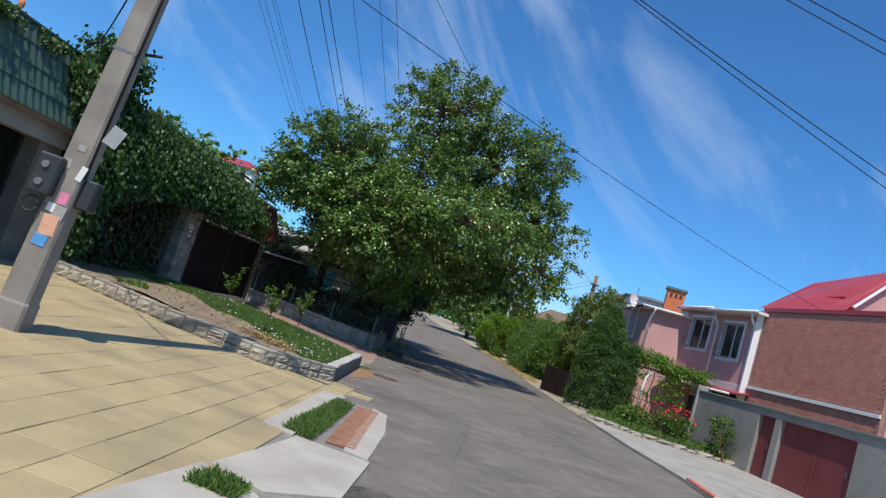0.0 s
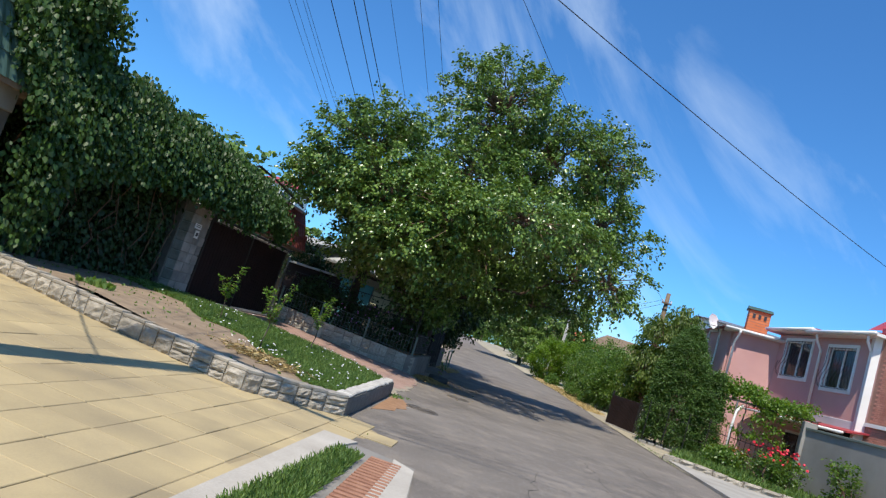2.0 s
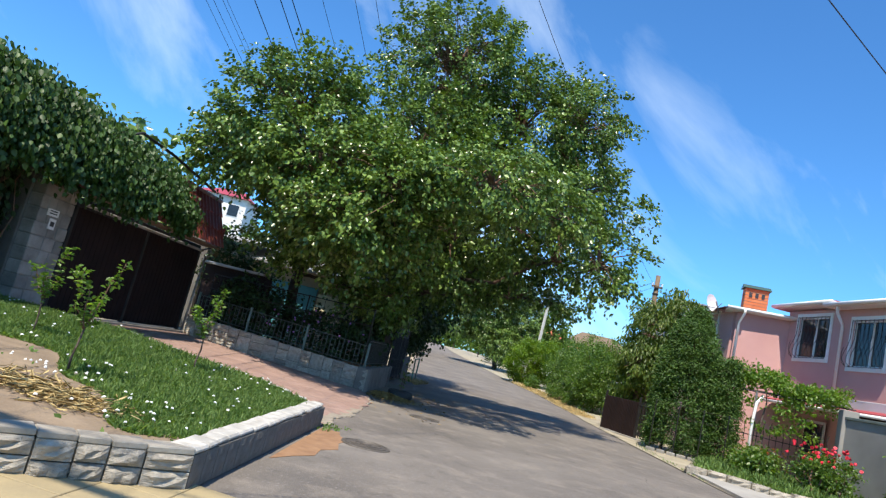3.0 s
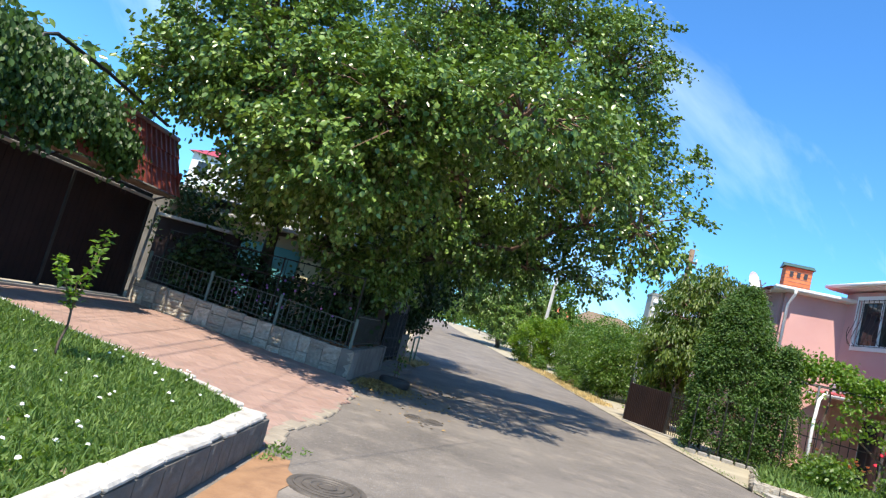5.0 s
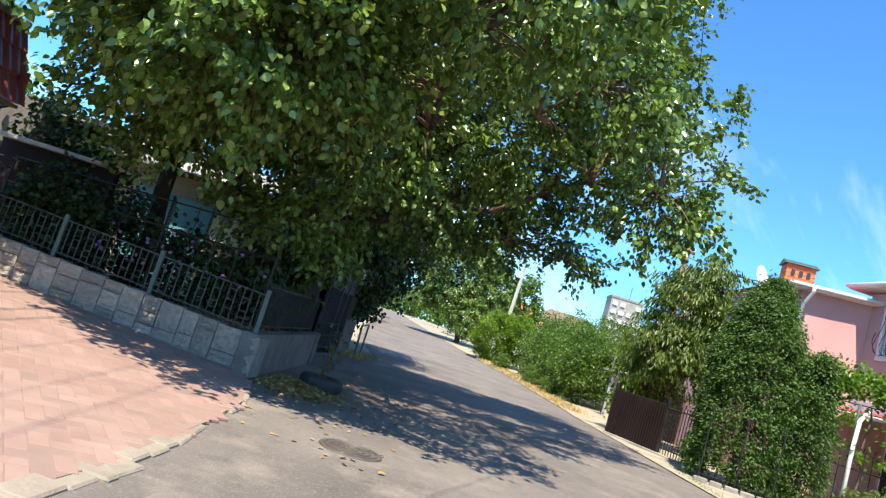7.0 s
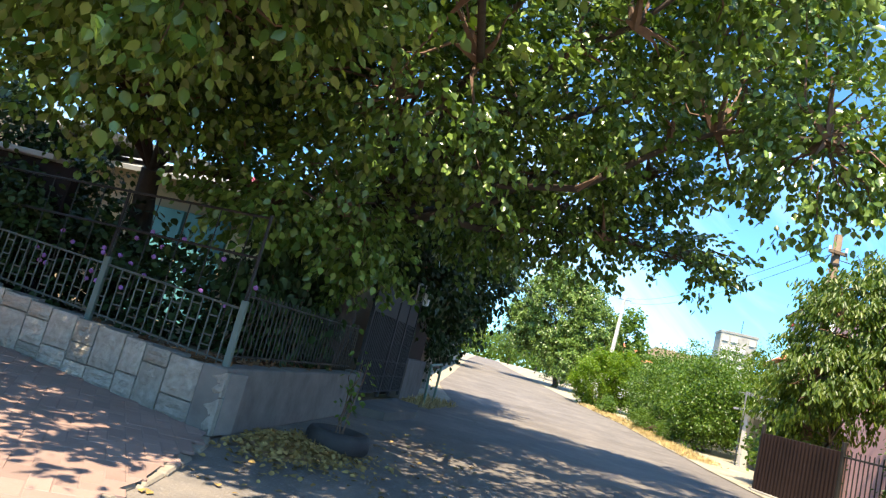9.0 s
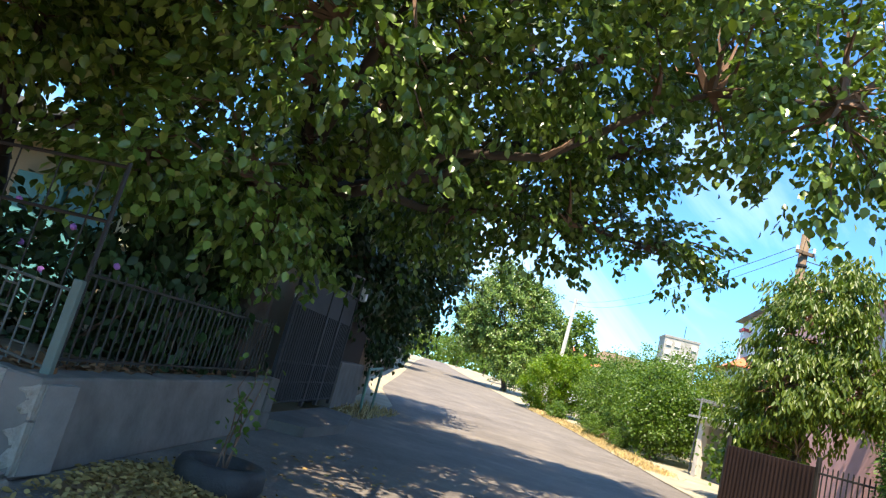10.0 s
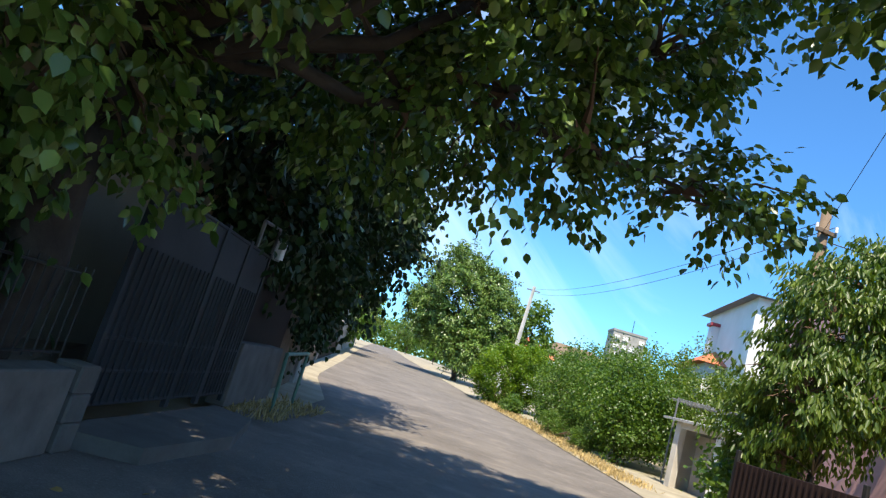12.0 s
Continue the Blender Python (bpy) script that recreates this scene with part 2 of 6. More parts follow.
VINELEAF = leaf_mat("vine_leaf", (0.07, 0.15, 0.02), (0.12, 0.22, 0.035), (0.20, 0.31, 0.07), 0.5)
SHADED_LEAF = leaf_mat("leaf_darkened_for_shade", (0.014, 0.034, 0.008), (0.022, 0.052, 0.012), (0.038, 0.078, 0.016), 0.10, 0.6)
GREYSTONE = mat("grey_stone", (0.17, 0.16, 0.14), (0.33, 0.31, 0.28), 4.0, 0.9, 0.9, 25.0, vary=0.2)
REDJOINT = mat("brick_joint_sand", (0.205, 0.135, 0.108), (0.30, 0.21, 0.172), 2.0, 0.95, 0.3, 50.0)
SLAB = mat("worn_slab", (0.29, 0.265, 0.225), (0.47, 0.435, 0.38), 1.6, 0.92, 0.5, 35.0, fine=0.6)
SANDY = mat("sandy_mortar", (0.20, 0.17, 0.13), (0.33, 0.285, 0.22), 5.0, 0.95, 0.6, 40.0)
DUSTY = mat("dusty_concrete", (0.15, 0.14, 0.125), (0.26, 0.245, 0.22), 1.5, 0.95, 0.4, 40.0)
FENCEPAINT = mat("grey_green_fence_paint", (0.04, 0.052, 0.046), (0.11, 0.13, 0.115), 6.0, 0.55, 0.2, 40.0)

# ---- builders ----
def link(name, data, parent=None, label="", category="", group="", kind=""):
    ob = new(name, data)
    if parent is not None:
        ob.parent = parent
        ob.matrix_parent_inverse = INVERSE.get(parent.name, Matrix.Identity(4))
        INVERSE[ob.name] = Matrix.Identity(4)
    return tagged(ob, label, category, group, kind)


INVERSE = {}


def thing(name, label, category, at=(0, 0, 0), group="", kind=""):
    """An Empty at a thing's base, whose parts are built in world coordinates."""
    ob = new(name)
    ob.empty_display_size = 0.1
    ob.matrix_basis = Matrix.Translation(at)
    INVERSE[ob.name] = Matrix.Translation(at).inverted()
    return tagged(ob, label, category, group, kind)


def part(name, bm, material, parent=None, label="", smooth=False, **tags):
    me = bpy.data.meshes.new(name)
    bm.to_mesh(me)
    bm.free()
    me.materials.append(material)
    if smooth:
        me.polygons.foreach_set("use_smooth", [True] * len(me.polygons))
    return link(name, me, parent, label, **tags)


def box(bm, size, m, bevel=0.0):
    """A box of the given size whose own base centre lies at m."""
    got = bmesh.ops.create_cube(bm, size=1.0, matrix=m @ Matrix.Translation((0, 0, size[2] / 2)) @ Matrix.Diagonal((*size, 1)))
    if bevel:
        edges = list({e for v in got["verts"] for e in v.link_edges})
        bmesh.ops.bevel(bm, geom=edges, offset=bevel, segments=1, affect="EDGES")
    return bm


def boxed(size, m, bevel=0.0):
    return box(bmesh.new(), size, m, bevel)


def seg(a, b, z=0.0):
    """Pose at the middle of the plan line a-b with x along it; and its length."""
    a, b = Vector(a), Vector(b)
    d = b - a
    return pose((a.x + b.x) / 2, (a.y + b.y) / 2, z, 0, 0, math.degrees(math.atan2(d.y, d.x))), d.length


def wall_bm(a, b, thick, z0, z1, bevel=0.01):
    m, n = seg(a, b, z0)
    return boxed((n, thick, z1 - z0), m, bevel)


def tube(bm, pts, radii, sides=8, cap=True):
    """A tapered tube through pts."""
    rings = []
    pts = [Vector(p) for p in pts]
    for i, p in enumerate(pts):
        d = (pts[min(i + 1, len(pts) - 1)] - pts[max(i - 1, 0)]).normalized()
        q = d.to_track_quat("Z", "Y")
        r = radii[i] if hasattr(radii, "__len__") else radii
        rings.append([bm.verts.new(p + q @ Vector((r * math.cos(2 * math.pi * k / sides), r * math.sin(2 * math.pi * k / sides), 0))) for k in range(sides)])
    for u, v in zip(rings, rings[1:]):
        for k in range(sides):
            bm.faces.new((u[k], u[(k + 1) % sides], v[(k + 1) % sides], v[k]))
    if cap:
        bm.faces.new(rings[0][::-1])
        bm.faces.new(rings[-1])
    return bm


def tubed(pts, radii, sides=8):
    return tube(bmesh.new(), pts, radii, sides)


def prism(bm, pts, z0, z1):
    """An upright prism over a plan polygon (anticlockwise)."""
    lo = [bm.verts.new((x, y, z0)) for x, y in pts]
    hi = [bm.verts.new((x, y, z1)) for x, y in pts]
    bm.faces.new(lo[::-1])
    bm.faces.new(hi)
    for i in range(len(pts)):
        j = (i + 1) % len(pts)
        bm.faces.new((lo[i], lo[j], hi[j], hi[i]))
    return bm


def raw_mesh(name, verts, sizes, index, material, smooth=True):
    """A mesh from arrays: vertices, the corners' count of each face, the corners' vertices."""
    me = bpy.data.meshes.new(name)
    me.vertices.add(len(verts))
    me.vertices.foreach_set("co", np.ascontiguousarray(verts, np.float32).ravel())
    me.loops.add(len(index))
    me.loops.foreach_set("vertex_index", np.ascontiguousarray(index, np.int32))
    me.polygons.add(len(sizes))
    me.polygons.foreach_set("loop_start", np.r_[0, np.cumsum(sizes)[:-1]].astype(np.int32))
    me.polygons.foreach_set("loop_total", np.ascontiguousarray(sizes, np.int32))
    me.polygons.foreach_set("use_smooth", np.full(len(sizes), smooth))
    me.update(calc_edges=True)
    me.materials.append(material)
    return me


LEAF = np.array([[0, 0, 0], [-0.30, 0.22, 0.06], [-0.34, 0.55, 0.05], [0, 1.0, -0.10], [0.34, 0.55, 0.05], [0.30, 0.22, 0.06]])
BLADE = np.array([[-0.06, 0, 0], [-0.05, 0.5, 0.03], [-0.03, 0.8, 0.0], [0, 1.0, -0.10], [0.03, 0.8, 0.0], [0.06, 0.0, 0.0]])
LANCE = np.array([[0, 0, 0], [-0.17, 0.25, 0.04], [-0.16, 0.6, 0.02], [0, 1.0, -0.16], [0.16, 0.6, 0.02], [0.17, 0.25, 0.04]])


def leaf_mesh(name, at, way, up, size, material, form=LEAF):
    """Folded leaves: where each sits, the way its tip points, about its upper side, its length."""
    rng_n = len(at)
    y = way / np.linalg.norm(way, axis=1, keepdims=True)
    x = np.cross(y, up)
    x /= np.linalg.norm(x, axis=1, keepdims=True) + 1e-9
    z = np.cross(x, y)
    f = form[None] * np.asarray(size)[:, None, None]
    verts = at[:, None] + f[..., :1] * x[:, None] + f[..., 1:2] * y[:, None] + f[..., 2:] * z[:, None]
    k = np.arange(rng_n)[:, None] * 6
    index = (k + np.array([0, 3, 2, 1, 0, 5, 4, 3])).ravel()
    return raw_mesh(name, verts.reshape(-1, 3), np.full(2 * rng_n, 4), index, material)


def clump_leaves(name, centres, radius, per, size, material, rng, droop=0.6, form=LEAF, flat=0.75, out=None, spray=False):
    """Clumps of leaves round each centre; droop: how far the tips hang."""
    c = np.repeat(np.asarray(centres, float), per, axis=0)
    r = np.repeat(np.broadcast_to(radius, len(centres)), per)[:, None]
    off = rng.normal(0, 0.5, c.shape) * r * [1, 1, flat]
    if spray:
        # leaves strung along a short drooping twig
        axis = (np.zeros_like(np.asarray(centres, float)) if out is None else out * 0.9) + rng.normal(0, 0.65, np.asarray(centres).shape) + [0, 0, -0.1]
        axis = np.repeat(axis / np.linalg.norm(axis, axis=1, keepdims=True), per, axis=0)
        t = rng.uniform(-0.9, 1.1, (len(c), 1))
        off = axis * t * r + rng.normal(0, 0.24, c.shape) * r * [1, 1, 0.7] - np.array([0, 0, 0.22]) * r * np.clip(t, 0, 2) ** 2
    at = c + off
    side = rng.normal(0, 1, c.shape) * [1, 1, 0.35] + (0 if out is None else np.repeat(out, per, axis=0) * 0.9)
    way = side / (np.linalg.norm(side, axis=1, keepdims=True) + 1e-9) * (1 - droop * 0.5) + [0, 0, -droop]
    up = rng.normal(0, 0.8, c.shape) + [0, 0, 1.0] + off * 0.6
    return leaf_mesh(name, at, way, up, size * rng.uniform(0.65, 1.25, len(at)), material, form)


def crown_points(blobs, count, rng, deep=0.55):
    """Points in the outer part of a union of ellipsoids (centre, radii), and their outward ways."""
    area = np.array([(r[0] * r[1] + r[1] * r[2] + r[0] * r[2]) for _, r in blobs])
    pick = rng.choice(len(blobs), count * 3, p=area / area.sum())
    c, r = np.array([b[0] for b in blobs], float)[pick], np.array([b[1] for b in blobs], float)[pick]
    d = rng.normal(0, 1, c.shape)
    d /= np.linalg.norm(d, axis=1, keepdims=True)
    lump = np.array([0.86 + 0.30 * noise.noise(Vector(v) * 2.2 + Vector((k * 3.1, 0, 0))) for v, k in zip(d.tolist(), pick.tolist())])
    p = c + d * r * (lump * (deep + (1.06 - deep) * np.sqrt(rng.uniform(0, 1, len(c)))))[:, None]
    keep = np.ones(len(p), bool)
    for k, (bc, br) in enumerate(blobs):
        keep &= (pick == k) | (np.linalg.norm((p - bc) / np.array(br, float), axis=1) > 0.45)
    return p[keep][:count], d[keep][:count]


def limb_path(a, b, rng, bend=0.12, n=5, sag=0.0):
    a, b = Vector(a), Vector(b)
    long = (b - a).length
    pts = []
    for i in range(n + 1):
        u = i / n
        wob = Vector(rng.normal(0, 1, 3)) * long * bend * math.sin(math.pi * u) * 0.5
        pts.append(a.lerp(b, u) + wob + Vector((0, 0, sag * long * math.sin(math.pi * u))))
    return pts


def tree(name, label, base, top, trunk_r, blobs, clumps, per, clump_r, leaf, material, seed, category="tree", droop=0.6,
         form=LEAF, deep=0.5, twigs=0.25, group="", bark=None, bare=0):
    """A tree: trunk to the fork, limbs to the crown's lobes, twigs to the clumps, and leaves by the thousand."""
    rng = np.random.default_rng(seed)
    ob = thing(name, label, category, base, group)
    pts, out = crown_points(blobs, clumps, rng, deep)
    fork = Vector(top)
    part("trunk", tubed(limb_path(base, top, rng, 0.08, 5), [trunk_r * k for k in (1.25, 1.0, 0.92, 0.86, 0.8, 0.75)], 10), bark or BARK, ob, smooth=True)
    hubs = []
    for k, (c, r) in enumerate(blobs):
        path = limb_path(fork, c, rng, 0.08, 6, 0.05)
        rr = trunk_r * 0.30
        part("limb", tubed(path, np.linspace(rr, rr * 0.35, 7).tolist(), 7), bark or BARK, ob, smooth=True)
        hubs += [(p, rr * 0.4) for p in path[2:]]
    bm = bmesh.new()
    where = np.array([p for p, _ in hubs])
    for i in range(0, len(pts), max(1, round(1 / twigs))):
        k = int(np.argmin(np.linalg.norm(where - pts[i], axis=1)))
        tube(bm, limb_path(where[k], pts[i], rng, 0.15, 3, 0.06), [0.045 * trunk_r / 0.2 + 0.006, 0.02, 0.012, 0.005], 4, False)
    part("twig_work", bm, TWIG, ob, kind="stuff")
    link("crown", clump_leaves("crown", pts, clump_r * rng.uniform(0.7, 1.25, len(pts)), per, leaf, material, rng, droop, form, out=out, spray=True), ob)
    return ob

# ---- ground, road, paving ----
def rise(y):
    """The street climbs gently beyond the shed."""
    return float(np.interp(y, [38, 45, 60, 80, 100, 200], [0, 0.1, 0.5, 1.2, 1.9, 4.0]))


def bank(x):
    """Plaza and driveway climb away from the road."""
    return 0.045 * max(0.0, -x - 1.2)


def strip(name, left, right, z, material, label, ys, thick=0.0):
    """A strip of ground between two lines x(y), laid on the rise."""
    verts, faces = [], []
    for y in ys:
        for k in range(9):
            u = k / 8
            verts.append((left(y) * (1 - u) + right(y) * u, y, z + rise(y)))
    for i in range(len(ys) - 1):
        for k in range(8):
            a = i * 9 + k
            faces.append((a, a + 1, a + 10, a + 9))
    me = bpy.data.meshes.new(name)
    me.from_pydata(verts, [], faces)
    me.materials.append(material)
    return link(name, me, None, label, "road" if "road" in name else name.replace("_", " "), kind="structure")


def poly_line(pts):
    xs, ys = [p[0] for p in pts], [p[1] for p in pts]
    return lambda y: float(np.interp(y, ys, xs))


YS = [-30 + 2 * i for i in range(95)] + [160 + 20 * i for i in range(20)]
road_l = poly_line([(1.2, -30), (0.6, 0), (0.13, 2), (-1.6, 3), (-1.7, 9.5), (-1.7, 11.2), (-1.9, 11.5), (-2.5, 16), (-2.9, 19.9), (-3.05, 23), (-3.0, 26), (-3.6, 27), (-3.6, 31), (-3.0, 33), (-3.3, 38), (-5.1, 45), (-7.0, 60), (-12.2, 100), (-25, 200), (-51, 400)])
road_r = poly_line([(7.4, -30), (6.4, 8), (6.1, 14.4), (5.6, 18), (5.1, 23), (4.55, 32), (4.1, 40), (3.0, 50), (1.0, 60), (-3.0, 80), (-6.9, 100), (-19.5, 200), (-45, 400)])
me = bpy.data.meshes.new("ground")
xs, ys = [-900, -200, -60, -20, -8, 0, 8, 20, 60, 200, 900], [-600, -100, 0, 20, 38, 45, 60, 80, 100, 200, 400, 1500]
me.from_pydata([(x, y, -0.06 + rise(y)) for y in ys for x in xs], [],
               [(j * 11 + i, j * 11 + i + 1, j * 11 + i + 12, j * 11 + i + 11) for j in range(len(ys) - 1) for i in range(10)])
me.materials.append(LAND)
link("ground", me, None, "dull green and brown land under the street", "ground", kind="structure")
strip("road", road_l, road_r, 0.0, ASPHALT, "worn patched grey asphalt street rising into the distance", YS)
strip("verge", road_r, lambda y: road_r(y) + 9, 0.02, VERGE, "dry dusty verge beside the asphalt street", YS)
strip("verge_left", lambda y: road_l(y) - 9, road_l, -0.01, VERGE, "dusty earth strip below the fences", [y for y in YS if y >= 22])

# ---- the plaza side: garage, creeper wall, pillar, gate, canopies ----
def tile_sheet(a, b, z0, z1, back, wave=0.19, step=0.34):
    """A steep canopy of pressed metal tiles between plan points a and b, leaning back by back metres: waves along, steps up."""
    a, b = Vector((*a, 0)), Vector((*b, 0))
    along = (b - a).normalized()
    inward = Vector((-along.y, along.x, 0))
    n = (b - a).length
    nu, rise_len = int(n / wave * 6), math.hypot(back, z1 - z0)
    rows = []
    courses = max(2, int(rise_len / step))
    for c in range(courses):
        for w, lift in ((0.0, 0.022), (0.98, 0.0)):
            rows.append(((c + w) / courses, lift))
    bm = bmesh.new()
    normal = inward * (z1 - z0) - Vector((0, 0, back))
    normal.normalize()
    grid = []
    for v, lift in rows:
        line = []
        for i in range(nu + 1):
            u = i / nu * n
            bulge = 0.018 * math.cos(2 * math.pi * u / wave) + lift
            sag = 0.012 * math.cos(2 * math.pi * u / wave)
            line.append(bm.verts.new(a + along * u + inward * (back * v) + Vector((0, 0, z0 + (z1 - z0) * v - sag)) + normal * bulge))
        grid.append(line)
    for p, q in zip(grid, grid[1:]):
        for i in range(nu):
            bm.faces.new((p[i], p[i + 1], q[i + 1], q[i]))
    return bm


garage = thing("garage", "garage with green metal-tile canopy and dark doorway", "garage", (-8.4, 7, 0.2))
part("wall", wall_bm((-8.4, 10.85), (-8.4, 11.5), 0.35, 0.0, 3.0), DARKCEM, garage, "grey concrete jamb")
part("lintel", wall_bm((-8.32, 2.0), (-8.32, 11.45), 0.36, 2.68, 3.06), GREYWALL, garage, "weathered concrete lintel beam")
part("wall", wall_bm((-8.4, 1.6), (-8.4, 2.3), 0.35, 0.0, 2.68), PALE_CONC, garage)
part("wall", wall_bm((-13, 11.4), (-8.6, 11.4), 0.3, 0.0, 4.2), GREYWALL, garage)
part("wall", wall_bm((-13, 2.0), (-8.6, 2.0), 0.3, 0.0, 4.2), GREYWALL, garage)
part("wall", wall_bm((-13, 2.0), (-13, 11.4), 0.3, 0.0, 4.2), GREYWALL, garage)
part("roof", boxed((4.4, 9.8, 0.15), pose(-10.8, 6.7, 4.25)), GREEN_TILE, garage)
gdoor = part("door", wall_bm((-8.74, 2.3), (-8.74, 10.9), 0.06, 0.2, 2.68), mat("shade_dark_green_door", (0.006, 0.011, 0.009), (0.012, 0.020, 0.016), 1.0, 0.8, 0.05, 20.0, spec=0.05), garage, "near-black green door sheet standing in for doorway shade")
for k in range(1, 6):
    part("door_rail", boxed((0.05, 0.06, 2.45), pose(-8.69, 2.3 + k * 1.4, 0.22)), IRON, gdoor)
part("canopy", tile_sheet((-7.90, 11.4), (-7.90, 1.6), 3.08, 4.58, -0.5), GREEN_TILE, garage, "dark green pressed metal tiles", smooth=False)
part("fascia", wall_bm((-7.94, 11.35), (-7.94, 1.7), 0.06, 3.00, 3.10), WOOD, garage, "bare wooden fascia board")
part("soffit", boxed((0.45, 9.7, 0.04), pose(-8.16, 6.5, 3.07)), WOOD, garage)
knob = bmesh.new()
bmesh.ops.create_uvsphere(knob, u_segments=12, v_segments=8, radius=0.07, matrix=pose(-8.4, 9.43, 4.72) @ Matrix.Diagonal((0.8, 0.8, 1.3, 1)))
part("ridge_cap", tubed([(-8.41, 11.4, 4.58), (-8.41, 1.6, 4.58)], 0.055, 8), GREEN_TILE, garage, smooth=True)
part("finial", knob, ORANGE, garage, "orange clay ball finial", smooth=True)
hook = thing("wire_bracket", "dark bent steel wire bracket on the garage roof", "bracket", (-8.35, 11.2, 4.6))
part("arm", tubed([(-8.38, 11.25, 4.5), (-8.38, 11.25, 4.85), (-8.1, 11.2, 4.95)], 0.025, 6), IRON, hook)
part("insulator", tubed([(-8.1, 11.2, 4.93), (-8.1, 11.2, 5.08)], 0.045, 8), IRON, hook)

canopy_roof = thing("creeper_recess", "added roof on posts that shades the creeper wall", "shelter", (-8.9, 14.6, 0.3))
part("recess_roof", boxed((1.5, 6.3, 0.12), pose(-8.75, 14.6, 2.95)), WOOD, canopy_roof)
for y in (11.8, 17.3):
    part("post", boxed((0.10, 0.10, 2.75), pose(-8.9, y, 0.2), 0.01), WOOD, canopy_roof)
part("wall_west", wall_bm((-9.35, 11.5), (-9.25, 17.6), 0.3, 0.0, 3.4), DARKCEM, None, "garden wall coloured dark for shade, overgrown with creeper", category="wall", kind="structure")
part("wall_return", wall_bm((-9.4, 17.75), (-8.6, 17.7), 0.2, 0.0, 3.1), DARKCEM, None, "added return wall closing a bright gap beside the pillar", category="wall", kind="structure")
canopy = thing("gate_canopy", "dark red metal-tile canopy over a gate, half overgrown", "canopy", (-8.0, 20.0, 2.6))
part("tile_panel", tile_sheet((-7.60, 23.48), (-7.60, 17.4), 2.70, 3.92, -0.42), RED_TILE, canopy, "dark red pressed metal tiles")
part("tile_panel", tile_sheet((-7.70, 17.4), (-7.85, 11.6), 2.95, 4.0, -0.42), RED_TILE, canopy)
part("soffit", wall_bm((-7.88, 23.45), (-7.88, 17.5), 0.5, 2.64, 2.69), WOOD, canopy)
part("flashing", wall_bm((-8.22, 23.7), (-8.22, 18.65), 0.05, 2.50, 2.56), SLATE, canopy, "bent galvanised flashing strip")
part("end_board", boxed((0.44, 0.03, 0.5), pose(-7.88, 23.46, 2.72)), RED_TILE, canopy)
for y in (18.75, 20.2, 21.9, 23.6):
    part("bracket", tubed([(-8.3, y, 2.5), (-7.9, y, 2.68)], 0.022, 6), IRON, canopy)
part("ridge_cap", tubed([(-8.02, 23.5, 3.93), (-8.02, 17.4, 3.93), (-8.2, 11.6, 4.02)], 0.055, 8), RED_TILE, canopy, smooth=True)

pillar = thing("gate_pillar", "stone-faced gate pillar greyed for ivy shade beside a brown gate", "pillar", (-8.55, 18.1, 0.3))
part("core", boxed((0.42, 0.84, 2.5), pose(-8.57, 18.1, 0.2)), MORTAR, pillar)
rng = np.random.default_rng(5)
for k in range(10):
    u0 = -0.45
    while u0 < 0.40:
        w = min(rng.uniform(0.2, 0.42), 0.45 - u0)
        if 0.45 - u0 - w < 0.12:
            w = 0.45 - u0
        part("stone", boxed((0.46, w - 0.012, 0.238), pose(-8.57 + rng.normal(0, 0.006), 18.1 + u0 + w / 2, 0.22 + k * 0.25), 0.014), GREYSTONE, pillar)
        u0 += w
plate = part("number_plate", boxed((0.015, 0.30, 0.13), pose(-8.325, 18.0, 2.12)), WHITE, pillar, "small white house sign with dark bars")
for k in range(2):
    part("bar", boxed((0.006, 0.20, 0.02), pose(-8.315, 18.0, 2.16 + 0.045 * k)), PLASTIC, plate)
plate = part("number_plate", boxed((0.015, 0.17, 0.20), pose(-8.325, 18.05, 1.88)), WHITE, pillar, "white number sign with a dark bar")
part("bar", boxed((0.006, 0.10, 0.09), pose(-8.315, 18.05, 1.935)), PLASTIC, plate)

gate = thing("driveway_gate", "closed dark brown sheet-metal double gate below a tiled canopy", "gate", (-8.35, 21.2, 0.3))
ga, gb = Vector((-8.38, 18.62)), Vector((-8.30, 23.66))
for u0, u1 in ((0.0, 0.495), (0.505, 1.0)):
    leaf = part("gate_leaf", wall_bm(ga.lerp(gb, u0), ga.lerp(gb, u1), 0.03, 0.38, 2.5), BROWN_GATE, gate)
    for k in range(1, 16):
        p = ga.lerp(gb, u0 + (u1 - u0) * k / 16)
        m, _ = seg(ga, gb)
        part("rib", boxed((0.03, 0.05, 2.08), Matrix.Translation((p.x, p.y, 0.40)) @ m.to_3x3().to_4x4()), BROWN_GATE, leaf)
part("head_beam", wall_bm((-8.40, 18.6), (-8.34, 23.7), 0.08, 2.46, 2.66), IRON, gate, "dark steel head beam")
part("sill", wall_bm((-8.3, 18.6), (-8.24, 23.7), 0.3, 0.2, 0.35), DUSTY, gate, "dusty concrete sill")
m, _ = seg(ga, gb)
for p in (ga, ga.lerp(gb, 0.5), gb):
    part("post", boxed((0.08, 0.08, 2.3), Matrix.Translation((p.x, p.y, 0.2)) @ m.to_3x3().to_4x4(), 0.008), IRON, gate)
part("end_post", tubed([(-8.16, 23.68, 0.2), (-8.12, 23.74, 2.45)], 0.03, 8), GREYIRON, gate, "grey steel pipe post", smooth=True)

